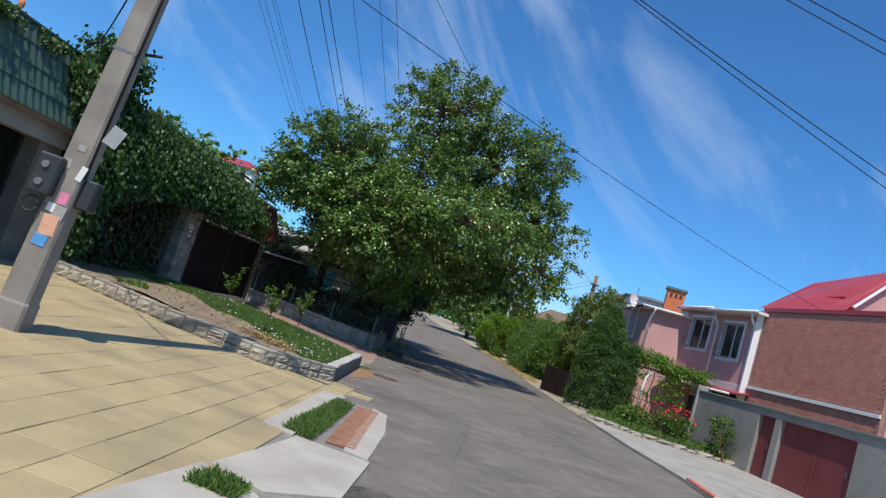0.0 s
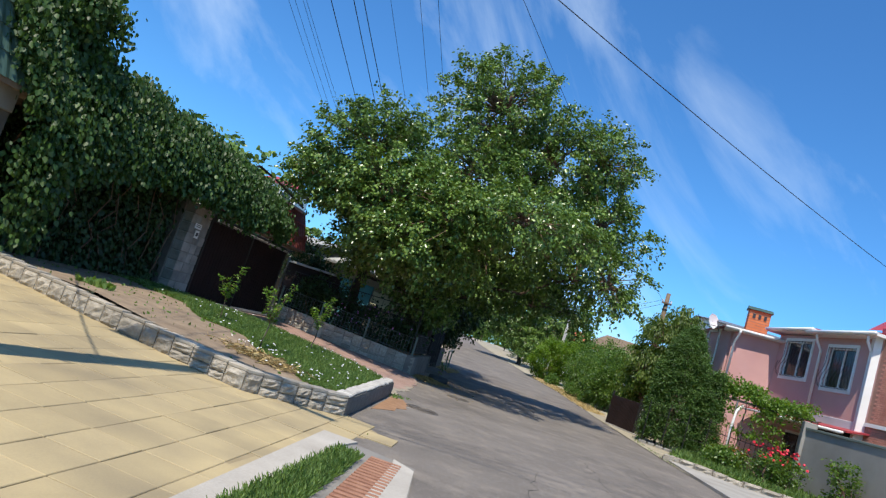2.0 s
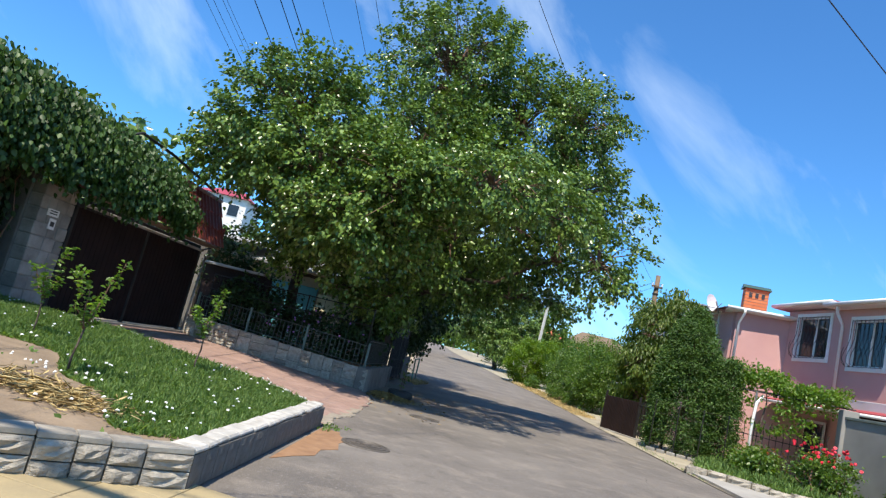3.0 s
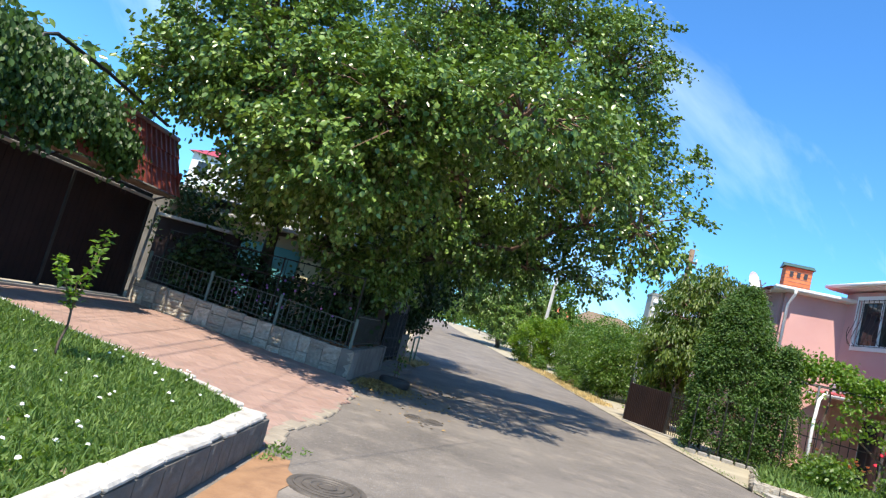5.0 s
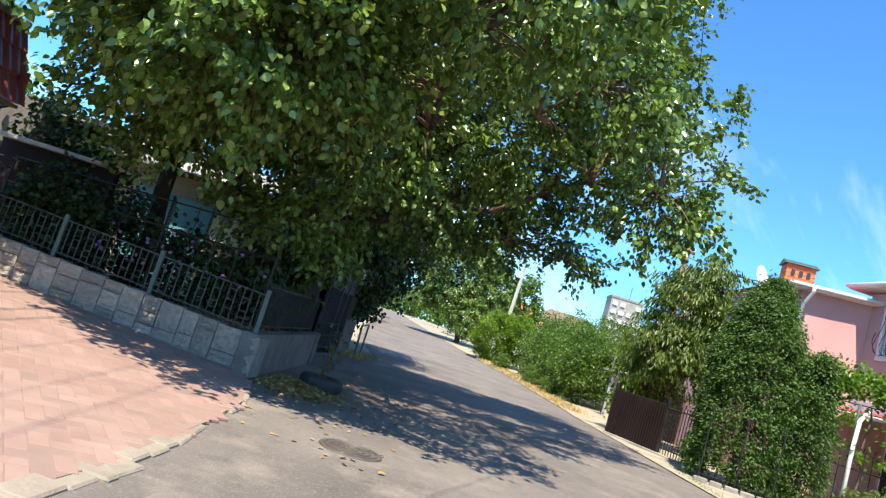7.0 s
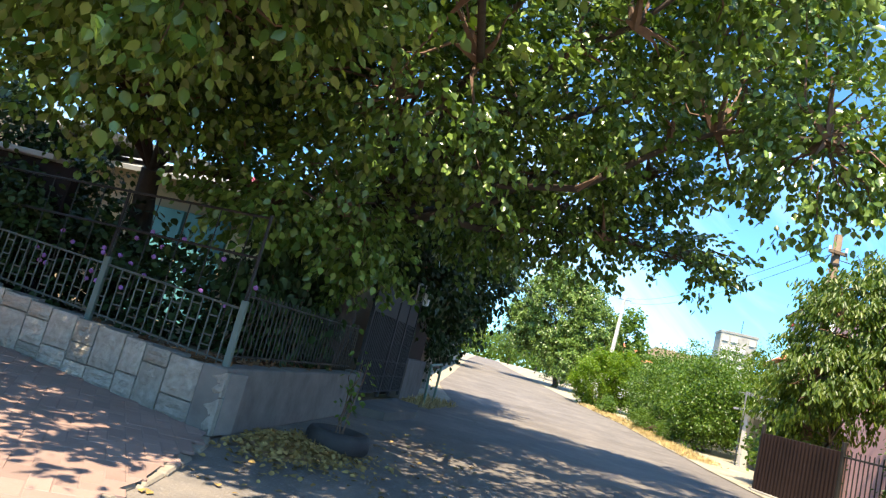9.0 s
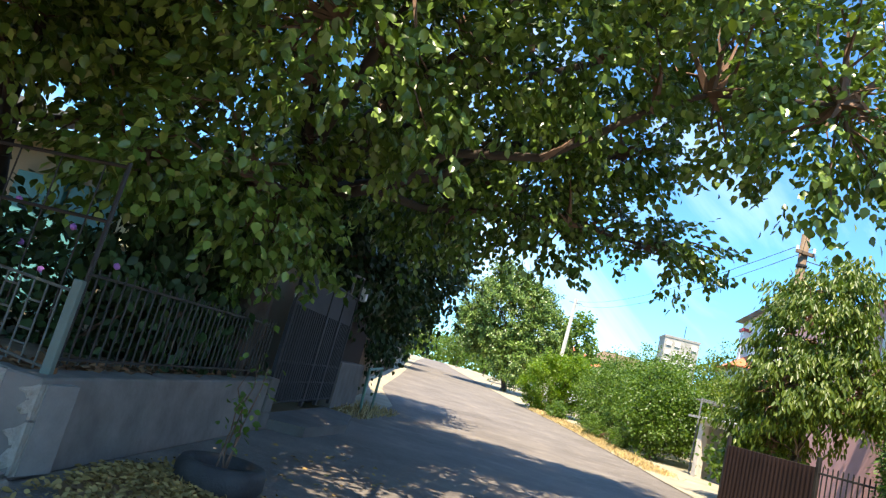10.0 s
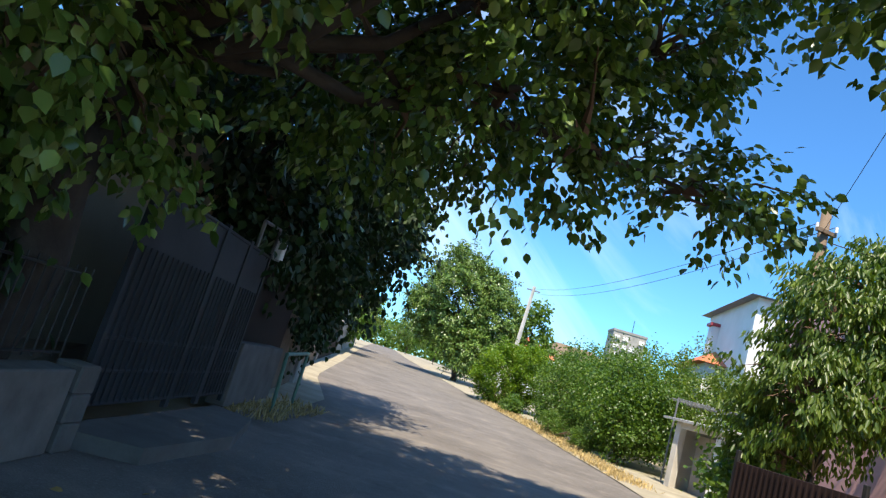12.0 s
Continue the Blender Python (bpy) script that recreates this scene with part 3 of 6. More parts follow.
# ---- creeper ----
def creeper():
    rng = np.random.default_rng(11)
    ob = thing("creeper", "dense green Virginia creeper hanging over wall and canopy", "creeper", (-8.1, 14, 0.4))
    top = lambda y: np.interp(y, [11.0, 11.5, 12.2, 12.7, 13.0, 14.8, 17, 18.5, 20, 21.2, 22], [4.3, 4.7, 4.75, 4.65, 4.35, 4.25, 4.15, 4.12, 3.9, 3.75, 3.6])
    low = lambda y: np.interp(y, [11.0, 11.4, 11.7, 12.1, 12.4, 12.9, 13.7, 15, 16.5, 18, 19.5, 21, 22], [4.0, 2.6, 0.75, 0.7, 1.95, 2.25, 2.5, 2.75, 2.9, 2.75, 2.65, 2.7, 2.9])
    n = 1500
    y = rng.uniform(11.0, 21.9, n * 2)
    u = rng.uniform(0, 1, n * 2) ** 0.8
    lo, hi = low(y), top(y)
    z = lo + (hi - lo) * u + np.array([0.15 * noise.noise(Vector((a * 1.3, 4.0, 0))) for a in y])
    line = np.interp(y, [11, 17.4, 22], [-7.85, -7.72, -7.62])
    bulge = 0.16 * np.sin(np.pi * np.clip(u, 0, 1)) + np.array([0.16 * noise.noise(Vector((a * 0.8, b * 0.8, 7.0))) for a, b in zip(y, z)])
    lean = -0.42 * np.clip((z - 2.8) / 1.3, 0, 2)
    pts = np.stack([line + 0.06 + bulge + lean, y, z], 1)
    gap = np.array([noise.noise(Vector((a * 0.9, b * 0.9, 2.0))) for a, b in zip(y, z)])
    keep = (y < 19.6) | (gap > 0.30 * (y - 20.6))
    pts = pts[keep]
    out = np.tile([1.0, -0.15, 0.0], (len(pts), 1))
    link("foliage", clump_leaves("foliage", pts, 0.25, 24, 0.105, IVYLEAF, rng, 0.95, LEAF, 1.0, out), ob)
    tuft = np.stack([rng.normal(-8.2, 0.24, 110), rng.normal(12.15, 0.34, 110), 4.85 + rng.normal(0, 0.22, 110)], 1)
    link("foliage", clump_leaves("foliage", tuft, 0.2, 30, 0.10, IVYLEAF, rng, 0.8, LEAF, 1.0), ob, "bushy tuft on the canopy corner")
    # the back of the curtain and the wall climbers, leaf colour darkened for shade
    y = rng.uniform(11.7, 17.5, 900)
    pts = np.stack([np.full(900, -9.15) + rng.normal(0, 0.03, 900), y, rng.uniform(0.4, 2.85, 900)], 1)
    link("foliage", clump_leaves("foliage", pts, 0.20, 9, 0.10, SHADED_LEAF, rng, 0.95, LEAF, 1.0, np.tile([1.0, 0, 0], (900, 1))), ob, "sparser leaves on the wall, coloured dark for shade")
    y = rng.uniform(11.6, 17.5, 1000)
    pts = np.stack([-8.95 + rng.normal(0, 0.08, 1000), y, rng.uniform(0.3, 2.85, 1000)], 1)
    link("foliage", clump_leaves("foliage", pts, 0.22, 20, 0.11, SHADED_LEAF, rng, 0.95, LEAF, 1.0, np.tile([1.0, 0, 0], (1000, 1))), ob, "leaf curtain coloured near-black for the recess shade")
    sprays = np.stack([rng.normal(-8.28, 0.06, 70), rng.uniform(8.4, 11.2, 70), 4.52 - np.abs(rng.normal(0, 0.10, 70))], 1)
    sprays = sprays[np.abs(np.sin(sprays[:, 1] * 2.6)) > 0.6]
    link("foliage", clump_leaves("foliage", sprays, 0.13, 14, 0.085, IVYLEAF, rng, 0.5), ob, "stray sprigs along the green ridge")
    for k in range(14):
        y0 = 11.8 + k * 0.42
        part("stem", tubed(limb_path((-8.8, y0, 0.25), (-8.6, y0 + rng.normal(0, 0.3), 2.95), rng, 0.1, 6), np.linspace(0.022, 0.008, 7).tolist(), 5), TWIG, ob)


creeper()
gp = thing("gas_pipe", "dark bent gas pipe above the canopy", "pipe", (-8.1, 19.4, 3.8))
part("tube", tubed([(-8.1, 19.2, 3.7), (-8.1, 19.2, 4.25), (-8.05, 19.4, 4.36), (-7.95, 20.6, 4.28), (-7.8, 22.6, 4.0)], 0.035, 8), IRON, gp, smooth=True)
part("clamp", boxed((0.12, 0.12, 0.06), pose(-8.1, 19.2, 3.9)), IRON, gp)

# ---- concrete pole with meters and flyers ----
upole = thing("utility_pole", "weathered square concrete utility pole with meters and flyers", "utility pole", (-4.28, 6.35, 0.1))
LEANP = pose(-4.28, 6.35, 0.1, 0, 2.6, 12)
bm = bmesh.new()
prof = [(0.18, 0.0), (0.175, 0.35), (0.160, 0.38), (0.130, 4.0), (0.10, 8.9)]
rings = []
for w, z in prof:
    ring = []
    for sx, sy in ((-1, -1), (1, -1), (1, 1), (-1, 1)):
        for cx, cy in (((0.82, 1.0), (1.0, 0.82)) if sx * sy < 0 else ((1.0, 0.82), (0.82, 1.0))):
            ring.append((sx * w * cx, sy * w * cy))
    ring.sort(key=lambda p: math.atan2(p[1], p[0]))
    rings.append([bm.verts.new(LEANP @ Vector((x, y, z))) for x, y in ring])
for u, v in zip(rings, rings[1:]):
    for k in range(8):
        bm.faces.new((u[k], u[(k + 1) % 8], v[(k + 1) % 8], v[k]))
bm.faces.new(rings[-1])
part("shaft", bm, POLE_CONC, upole)
part("steel_band", boxed((0.275, 0.275, 0.035), LEANP @ pose(0, 0, 3.45)), GREYIRON, upole)
meter = part("meter_box", boxed((0.27, 0.20, 0.46), LEANP @ pose(-0.20, -0.16, 1.58), 0.02), PLASTIC, upole, "dark plastic electricity meter box")
for k, dz in enumerate((0.33, 0.12)):
    d = bmesh.new()
    bmesh.ops.create_cone(d, cap_ends=True, segments=16, radius1=0.045, radius2=0.04, depth=0.03, matrix=LEANP @ pose(-0.22, -0.27, 1.58 + dz, 90, 0, 0))
    part("dial", d, GREYIRON, meter, "pale round meter window")
part("meter_box", boxed((0.16, 0.22, 0.36), LEANP @ pose(0.24, 0.02, 1.55), 0.02), PLASTIC, upole, "second dark meter box")
FLY = {"pink_flyer": ((0.65, 0.16, 0.30), (0.75, 0.25, 0.40)), "orange_flyer": ((0.66, 0.30, 0.18), (0.72, 0.42, 0.30)), "blue_flyer": ((0.06, 0.25, 0.55), (0.12, 0.35, 0.65)),
       "white_flyer": ((0.62, 0.62, 0.60), (0.75, 0.75, 0.73)), "grey_flyer": ((0.26, 0.25, 0.23), (0.40, 0.38, 0.35))}
for nm, x, z, w, h, tilt in (("pink_flyer", 0.06, 1.62, 0.10, 0.14, 0), ("white_flyer", -0.03, 1.50, 0.12, 0.10, 6), ("orange_flyer", 0.03, 1.22, 0.17, 0.24, -3), ("blue_flyer", -0.01, 1.08, 0.15, 0.13, 3),
                            ("grey_flyer", 0.07, 1.44, 0.13, 0.16, 4), ("grey_flyer", -0.06, 2.05, 0.08, 0.12, -6), ("white_flyer", 0.12, 1.95, 0.07, 0.18, 10), ("grey_flyer", 0.02, 2.30, 0.09, 0.07, 3)):
    part("flyer", boxed((w, 0.006, h), LEANP @ pose(x * 0.9, -0.168 + 0.009 * z, z * 0.95, 0, tilt, 0)), mat(nm, *FLY[nm], 12.0, 0.8, 0.05, 60.0), upole, nm.replace("_", " ") + " glued on")
part("loose_paper", boxed((0.16, 0.012, 0.24), LEANP @ pose(0.24, -0.10, 2.36, 20, 14, 25)), WHITE, upole, "loose white paper on tape")
part("cable_coil", tubed([LEANP @ Vector((-0.24 + 0.09 * math.cos(a), -0.2, 1.44 + 0.09 * math.sin(a))) for a in np.linspace(0, 6.0, 16)], 0.018, 6), CABLE, upole, smooth=True)
part("bracket", tubed([LEANP @ Vector((0.1, 0.1, 3.55)), LEANP @ Vector((0.32, 0.12, 3.62))], 0.02, 6), IRON, upole)
part("conduit", tubed([LEANP @ Vector((0.16, -0.10, 1.9)), LEANP @ Vector((0.12, -0.10, 8.5))], 0.014, 6), CABLE, upole, smooth=True)


# ---- overhead wires ----
def wire(a, b, sag, r=0.012, label="black overhead wire hung between poles"):
    a, b = Vector(a), Vector(b)
    pts = [a.lerp(b, k / 16) - Vector((0, 0, sag * 4 * (k / 16) * (1 - k / 16))) for k in range(17)]
    part("overhead_wire", tubed(pts, r, 5), CABLE, None, label, category="wire", group="overhead wires", smooth=True)

# ---- raised bed between plaza and driveway ----
BED = [(-8.5, 12.15), (-7.58, 11.70), (-4.37, 10.85), (-2.62, 10.45), (-1.57, 11.50), (-1.95, 16.15), (-2.95, 16.70), (-4.5, 16.72), (-6.0, 17.0), (-8.2, 17.7)]
bed = thing("raised_bed", "low raised bed edged with rough grey stone blocks", "planter", (-4, 13, 0))
inner = [(-8.5, 12.35), (-7.5, 11.92), (-4.32, 11.06), (-2.66, 10.68), (-1.8, 11.55), (-2.12, 16.0), (-3.0, 16.55), (-4.5, 16.58), (-6.0, 16.85), (-8.2, 17.5), (-8.9, 17.5), (-8.9, 12.4)]


def mound(x):
    """Height of the bed's soil, which climbs away from the road."""
    return float(np.interp(x, [-8.6, -5.5, -2.0], [0.50, 0.53, 0.25]))


front_y = lambda x: float(np.interp(x, [-8.9, -8.5, -7.5, -4.32, -2.66, -1.8], [12.4, 12.35, 11.92, 11.06, 10.68, 11.55]))
back_y = lambda x: float(np.interp(x, [-8.9, -8.2, -6.0, -4.5, -3.0, -2.12, -1.8], [17.5, 17.5, 16.85, 16.58, 16.55, 16.0, 11.6]))
me = bpy.data.meshes.new("soil")
verts = []
for i in range(61):
    x = -8.9 + 7.1 * i / 60
    for j in range(41):
        y = front_y(x) - 0.1 + (back_y(x) - front_y(x) + 0.1) * j / 40
        verts.append((x, y, mound(x) + (0.02 * noise.noise(Vector((x * 2.3, y * 2.3, 1.0))) if 0 < j < 40 else 0.0)))
me.from_pydata(verts, [], [(i * 41 + j, i * 41 + 41 + j, i * 41 + 42 + j, i * 41 + 1 + j) for i in range(60) for j in range(40)])
me.materials.append(SOIL)
link("soil", me, bed, "dry brown soil with straw")


def block(w, d, h, rng, material):
    """A split-faced stone block: uneven front."""
    bm = bmesh.new()
    n = 4
    front = [[bm.verts.new((-w / 2 + w * i / n, -d / 2 - (0.0 if i in (0, n) or j in (0, n) else rng.uniform(0.08, 0.34)), h * j / n)) for i in range(n + 1)] for j in range(n + 1)]
    for j in range(n):
        for i in range(n):
            bm.faces.new((front[j][i], front[j][i + 1], front[j + 1][i + 1], front[j + 1][i]))
    back = [bm.verts.new(p) for p in ((-w / 2, d / 2, 0), (w / 2, d / 2, 0), (w / 2, d / 2, h), (-w / 2, d / 2, h))]
    bm.faces.new((back[1], back[0], back[3], back[2]))
    bm.faces.new([front[n][i] for i in range(n + 1)] + [back[2], back[3]])
    bm.faces.new([front[j][n] for j in range(n + 1)] + [back[2], back[1]][::1])
    bm.faces.new([front[j][0] for j in range(n, -1, -1)] + [back[0], back[3]])
    bm.faces.new([back[0], back[1]] + [front[0][i] for i in range(n, -1, -1)])
    me = bpy.data.meshes.new("stone_block")
    bm.to_mesh(me)
    bm.free()
    me.materials.append(material)
    return me


rng = np.random.default_rng(21)
BLOCKS = [block(1.0, 1.0, 1.0, rng, STONE) for _ in range(6)]
PALE_BLOCKS = [block(1.0, 1.0, 1.0, rng, mat("wall_slab_stone", (0.27, 0.24, 0.19), (0.52, 0.47, 0.385), 5.0, 0.9, 0.9, 25.0, vary=0.25)) for _ in range(1)] * 6
DARK_BLOCKS = [block(1.0, 1.0, 1.0, rng, DARKCEM) for _ in range(6)]


def lay_block(parent, m, w, d, h, name="stone_block", stock=BLOCKS):
    ob = link(name, stock[int(rng.integers(6))], parent)
    ob.matrix_basis = m @ Matrix.Diagonal((w, d, h, 1))
    return ob


for k, (a, b) in enumerate(zip(BED[:4], BED[1:5])):
    m, n = seg(a, b)
    x = -n / 2
    while x < n / 2 - 0.05:
        w = min(rng.uniform(0.18, 0.28) if k == 3 else rng.uniform(0.24, 0.36), n / 2 - x)
        if n / 2 - x - w < 0.12:
            w = n / 2 - x
        mid = m @ pose(x + w / 2, 0.06, 0)
        lift = bank(mid.translation.x)
        mid = Matrix.Translation((0, 0, lift)) @ mid
        part("mortar_core", boxed((w, 0.13, 0.225), mid @ pose(0, 0.03, 0)), MORTAR, bed)
        if k >= 2 and (x > n / 2 - 1.5 or k == 3) and rng.uniform() < 0.8:
            h = rng.uniform(0.10, 0.135)
            lay_block(bed, mid, w - 0.014, 0.14, h - 0.01)
            lay_block(bed, mid @ pose(0, 0, h), w - 0.014, 0.14, 0.238 - h)
        else:
            lay_block(bed, mid, w - 0.014, 0.14, 0.238)
        part("coping", boxed((w - 0.006, 0.19, 0.045), mid @ pose(0, 0.025, 0.24, 0, rng.normal(0, 0.8), rng.normal(0, 0.8)), 0.008), STONE, bed)
        x += w
# the end wall: dark cement with a whitewashed top
m, n = seg((-1.60, 11.50), (-1.95, 16.12))
part("end_wall", boxed((n, 0.20, 0.27), m @ pose(0, 0.08, 0), 0.015), DARKCEM, bed, "dark cement end wall")
x = -n / 2
while x < n / 2 - 0.02:
    w = min(rng.uniform(0.22, 0.42), n / 2 - x)
    part("coping", boxed((w - 0.008, rng.uniform(0.17, 0.23), 0.045), m @ pose(x + w / 2, 0.08 + rng.normal(0, 0.008), 0.268, 0, rng.normal(0, 1.0), rng.normal(0, 1.8)), 0.016), LIMEWASH, bed, "whitewashed coping stone")
    lay_block(bed, m @ pose(x + w / 2, -0.005, 0.01), w - 0.01, 0.05, 0.255, stock=DARK_BLOCKS)
    x += w
for a, b in zip(BED[5:9], BED[6:10]):
    m, n = seg(a, b)
    x = -n / 2
    while x < n / 2 - 0.02:
        w = min(rng.uniform(0.3, 0.5), n / 2 - x)
        spot = m @ pose(x + w / 2, 0.05 + rng.normal(0, 0.008), 0)
        part("kerb_stone", boxed((w - 0.01, 0.085, mound(spot.translation.x) + 0.02), spot @ pose(0, 0, 0, 0, rng.normal(0, 0.7), rng.normal(0, 1.5)), 0.015), LIMEWASH, bed, "whitewashed kerb stone")
        x += w


def inside(poly, p):
    c = False
    for (ax, ay), (bx, by) in zip(poly, poly[1:] + poly[:1]):
        if (ay > p[1]) != (by > p[1]) and p[0] < (bx - ax) * (p[1] - ay) / (by - ay) + ax:
            c = not c
    return c


def scatter(poly, count, rng, test=None):
    xs, ys = [p[0] for p in poly], [p[1] for p in poly]
    got = []
    while len(got) < count:
        p = (rng.uniform(min(xs), max(xs)), rng.uniform(min(ys), max(ys)))
        if inside(poly, p) and (test is None or test(*p)):
            got.append(p)
    return np.array(got)


def grass(name, xy, z, size, material, label, rng, form=BLADE, droop=0.2):
    at = np.column_stack([xy, np.full(len(xy), z) if np.isscalar(z) else z])
    way = rng.normal(0, 0.55, at.shape) * [1, 1, 0.0] + [0, 0, 1.0 - droop]
    up = rng.normal(0, 1, at.shape) * [1, 1, 0.1]
    link(name, leaf_mesh(name, at, way, up, size * rng.uniform(0.5, 1.3, len(at)), material, form), None, label, "grass", kind="stuff")


BEDIN = inner
hills = lambda xy, up: np.array([mound(x) + up for x in xy[:, 0]])
# clover and grass grow towards the end wall and the driveway, bare soil stays by the plaza
lush = lambda x, y: 1.0 * (x + 2.0) + 1.5 * (y - 11.9) + 1.5 * noise.noise(Vector((x * 0.9, y * 0.9, 3.0))) > 0.0
g = scatter(BEDIN, 70000, rng, lush)
grass("grass", g, hills(g, 0.0), 0.046, GRASSLEAF, "clover and short grass in the raised bed", rng, LEAF, 0.45)
g = scatter(BEDIN, 26000, rng, lush)
grass("grass", g, hills(g, 0.0), 0.085, GRASSLEAF, "thin grass blades in the raised bed", rng)
g = scatter(BEDIN, 220, rng, lambda x, y: not lush(x, y))
grass("weeds", g, hills(g, 0.0), 0.05, GRASSLEAF, "sparse weeds on bare soil", rng, LEAF, 0.5)
weed = scatter([(-6.5, 12.1), (-6.0, 12.0), (-5.95, 12.4), (-6.5, 12.5)], 60, rng)
grass("weeds", weed, hills(weed, 0.0), 0.13, GRASSLEAF, "leafy weed clump by the creeper", rng, LEAF, 0.3)
fl = scatter(BEDIN, 80, rng, lambda x, y: lush(x, y) and (noise.noise(Vector((x * 1.1, y * 1.1, 9.0))) > 0.02))
extra = np.column_stack([rng.normal(-2.4, 0.35, 30), rng.normal(12.3, 0.5, 30)])
extra2 = np.column_stack([np.linspace(-3.9, -3.1, 16) + rng.normal(0, 0.05, 16), 12.5 + rng.normal(0, 0.07, 16)])
flowers = thing("daisies", "small white daisies dotted over the grass", "flowers", (-3, 13, 0.24), kind="stuff")
bm = bmesh.new()
for x, y in np.vstack([fl, extra, extra2]):
    if not inside(BEDIN, (x, y)):
        continue
    m = pose(x, y, mound(x) + 0.05 + rng.uniform(0, 0.05), rng.normal(-15, 14), rng.normal(0, 14), rng.uniform(0, 90))
    r = rng.uniform(0.011, 0.02)
    bmesh.ops.create_cone(bm, cap_ends=True, segments=7, radius1=r, radius2=r * 0.6, depth=0.012, matrix=m)
part("petals", bm, PETAL, flowers)
straw = np.column_stack([rng.normal(-3.02, 0.28, 900), rng.normal(11.85, 0.16, 900)])
straw = np.column_stack([straw, hills(straw, 0.015) + np.abs(rng.normal(0, 0.03, 900))])
way = rng.normal(0, 1, straw.shape) * [1, 1, 0.15]
link("straw", leaf_mesh("straw", straw, way, rng.normal(0, 1, straw.shape) + [0, 0, 1], 0.17 * rng.uniform(0.4, 1.2, 900), STRAW, BLADE * [0.25, 1, 1]), None, "heap of dry yellow straw on the soil", "straw", kind="stuff")


def sapling(base, h, spread, seed, n=4):
    rng = np.random.default_rng(seed)
    ob = thing("sapling", "young fruit sapling with few upright leafy shoots", "sapling", base, "saplings in the bed")
    b = Vector(base)
    pts = []
    fork = b + Vector((rng.normal(0, 0.03), 0, h * 0.38))
    part("stem", tubed(limb_path(b, fork, rng, 0.05, 3), [0.013, 0.012, 0.011, 0.010], 6), BARK, ob, smooth=True)
    for k in range(n):
        a = 2 * math.pi * k / n + rng.uniform(-0.4, 0.4)
        tip = fork + Vector((math.cos(a) * spread * rng.uniform(0.5, 1.1), math.sin(a) * spread * rng.uniform(0.4, 1), h * (0.62 if k == 0 else rng.uniform(0.25, 0.5))))
        path = limb_path(fork, tip, rng, 0.12, 7)
        part("shoot", tubed(path, np.linspace(0.009, 0.003, 8).tolist(), 5), TWIG, ob, smooth=True)
        for p, q in zip(path[1:], path[2:] + [path[-1]]):
            pts += [tuple(p), tuple(p.lerp(q, 0.5))]
    link("foliage", clump_leaves("foliage", np.array(pts), 0.05, 5, 0.06, VINELEAF, rng, -0.15, LANCE * [1.5, 1, 1]), ob)


sapling((-4.98, 14.05, 0.47), 1.05, 0.2, 31)
sapling((-3.5, 12.7, 0.38), 1.10, 0.24, 32)
sapling((-3.6, 15.4, 0.38), 1.10, 0.24, 33)

# ---- stone garden wall with its fences ----
SWA, SWB, SWC = Vector((-8.15, 23.72)), Vector((-2.83, 22.88)), Vector((-3.03, 27.12))
gwall = thing("garden_wall", "low garden wall faced with pale irregular stone slabs", "wall", (-5.6, 23.4, 0.0))
m, n = seg(SWA, SWB)
for k in range(8):
    part("core", boxed((n / 8, 0.24, 0.53), m @ pose(-n / 2 + n * (k + 0.5) / 8, 0.16, 0.02 + 0.26 * (7.5 - k) / 8)), MORTAR, gwall)
x = -n / 2
while x < n / 2 - 0.02:
    w = min(rng.uniform(0.22, 0.42), n / 2 - x)
    if n / 2 - x - w < 0.1:
        w = n / 2 - x
    cuts = [0.0, rng.uniform(0.14, 0.24), 0.55] if rng.uniform() < 0.35 else ([0.0, rng.uniform(0.12, 0.2), rng.uniform(0.3, 0.4), 0.55] if rng.uniform() < 0.6 else [0.0, rng.uniform(0.3, 0.42), 0.55])
    base = 0.02 + 0.26 * (0.5 - x / n)
    for c0, c1 in zip(cuts, cuts[1:]):
        lay_block(gwall, m @ pose(x + w / 2, 0.035, base + c0), w - 0.018, 0.08, c1 - c0 - 0.016, "stone_slab", PALE_BLOCKS)
    x += w
m2, n2 = seg(SWB, SWC)
part("side_wall", boxed((n2, 0.24, 0.6), m2 @ pose(0, 0.14, 0.0), 0.012), mat("scraped_render", (0.115, 0.10, 0.085), (0.23, 0.21, 0.18), 3.5, 0.9, 0.7, 18.0), gwall, "stained grey rendered side wall")
part("soil", prism(bmesh.new(), [(-8.3, 24.3), (-3.0, 23.2), (-3.15, 26.4), (-4.5, 30), (-9, 30)], 0.1, 0.56), SOIL, gwall, "garden soil covered in dry leaves")
leafy = np.column_stack([scatter([(-8.3, 24.2), (-2.95, 23.1), (-3.1, 26.4), (-3.6, 26.4), (-3.7, 23.7), (-8.3, 24.7)], 900, rng), np.full(900, 0.575)])
link("dry_leaves", leaf_mesh("dry_leaves", leafy, rng.normal(0, 1, leafy.shape) * [1, 1, 0.2], rng.normal(0, 0.4, leafy.shape) + [0, 0, 1], 0.09 * rng.uniform(0.6, 1.2, 900), mat("brown_dry_leaf", (0.16, 0.07, 0.03), (0.30, 0.15, 0.07), 6.0, 0.9, 0.1, 30.0, island=0.3), LEAF), None, "brown dry leaves on top of the wall", "leaves", kind="stuff")


def rod(bm, a, b, r=0.008):
    return tube(bm, [a, b], r, 5)


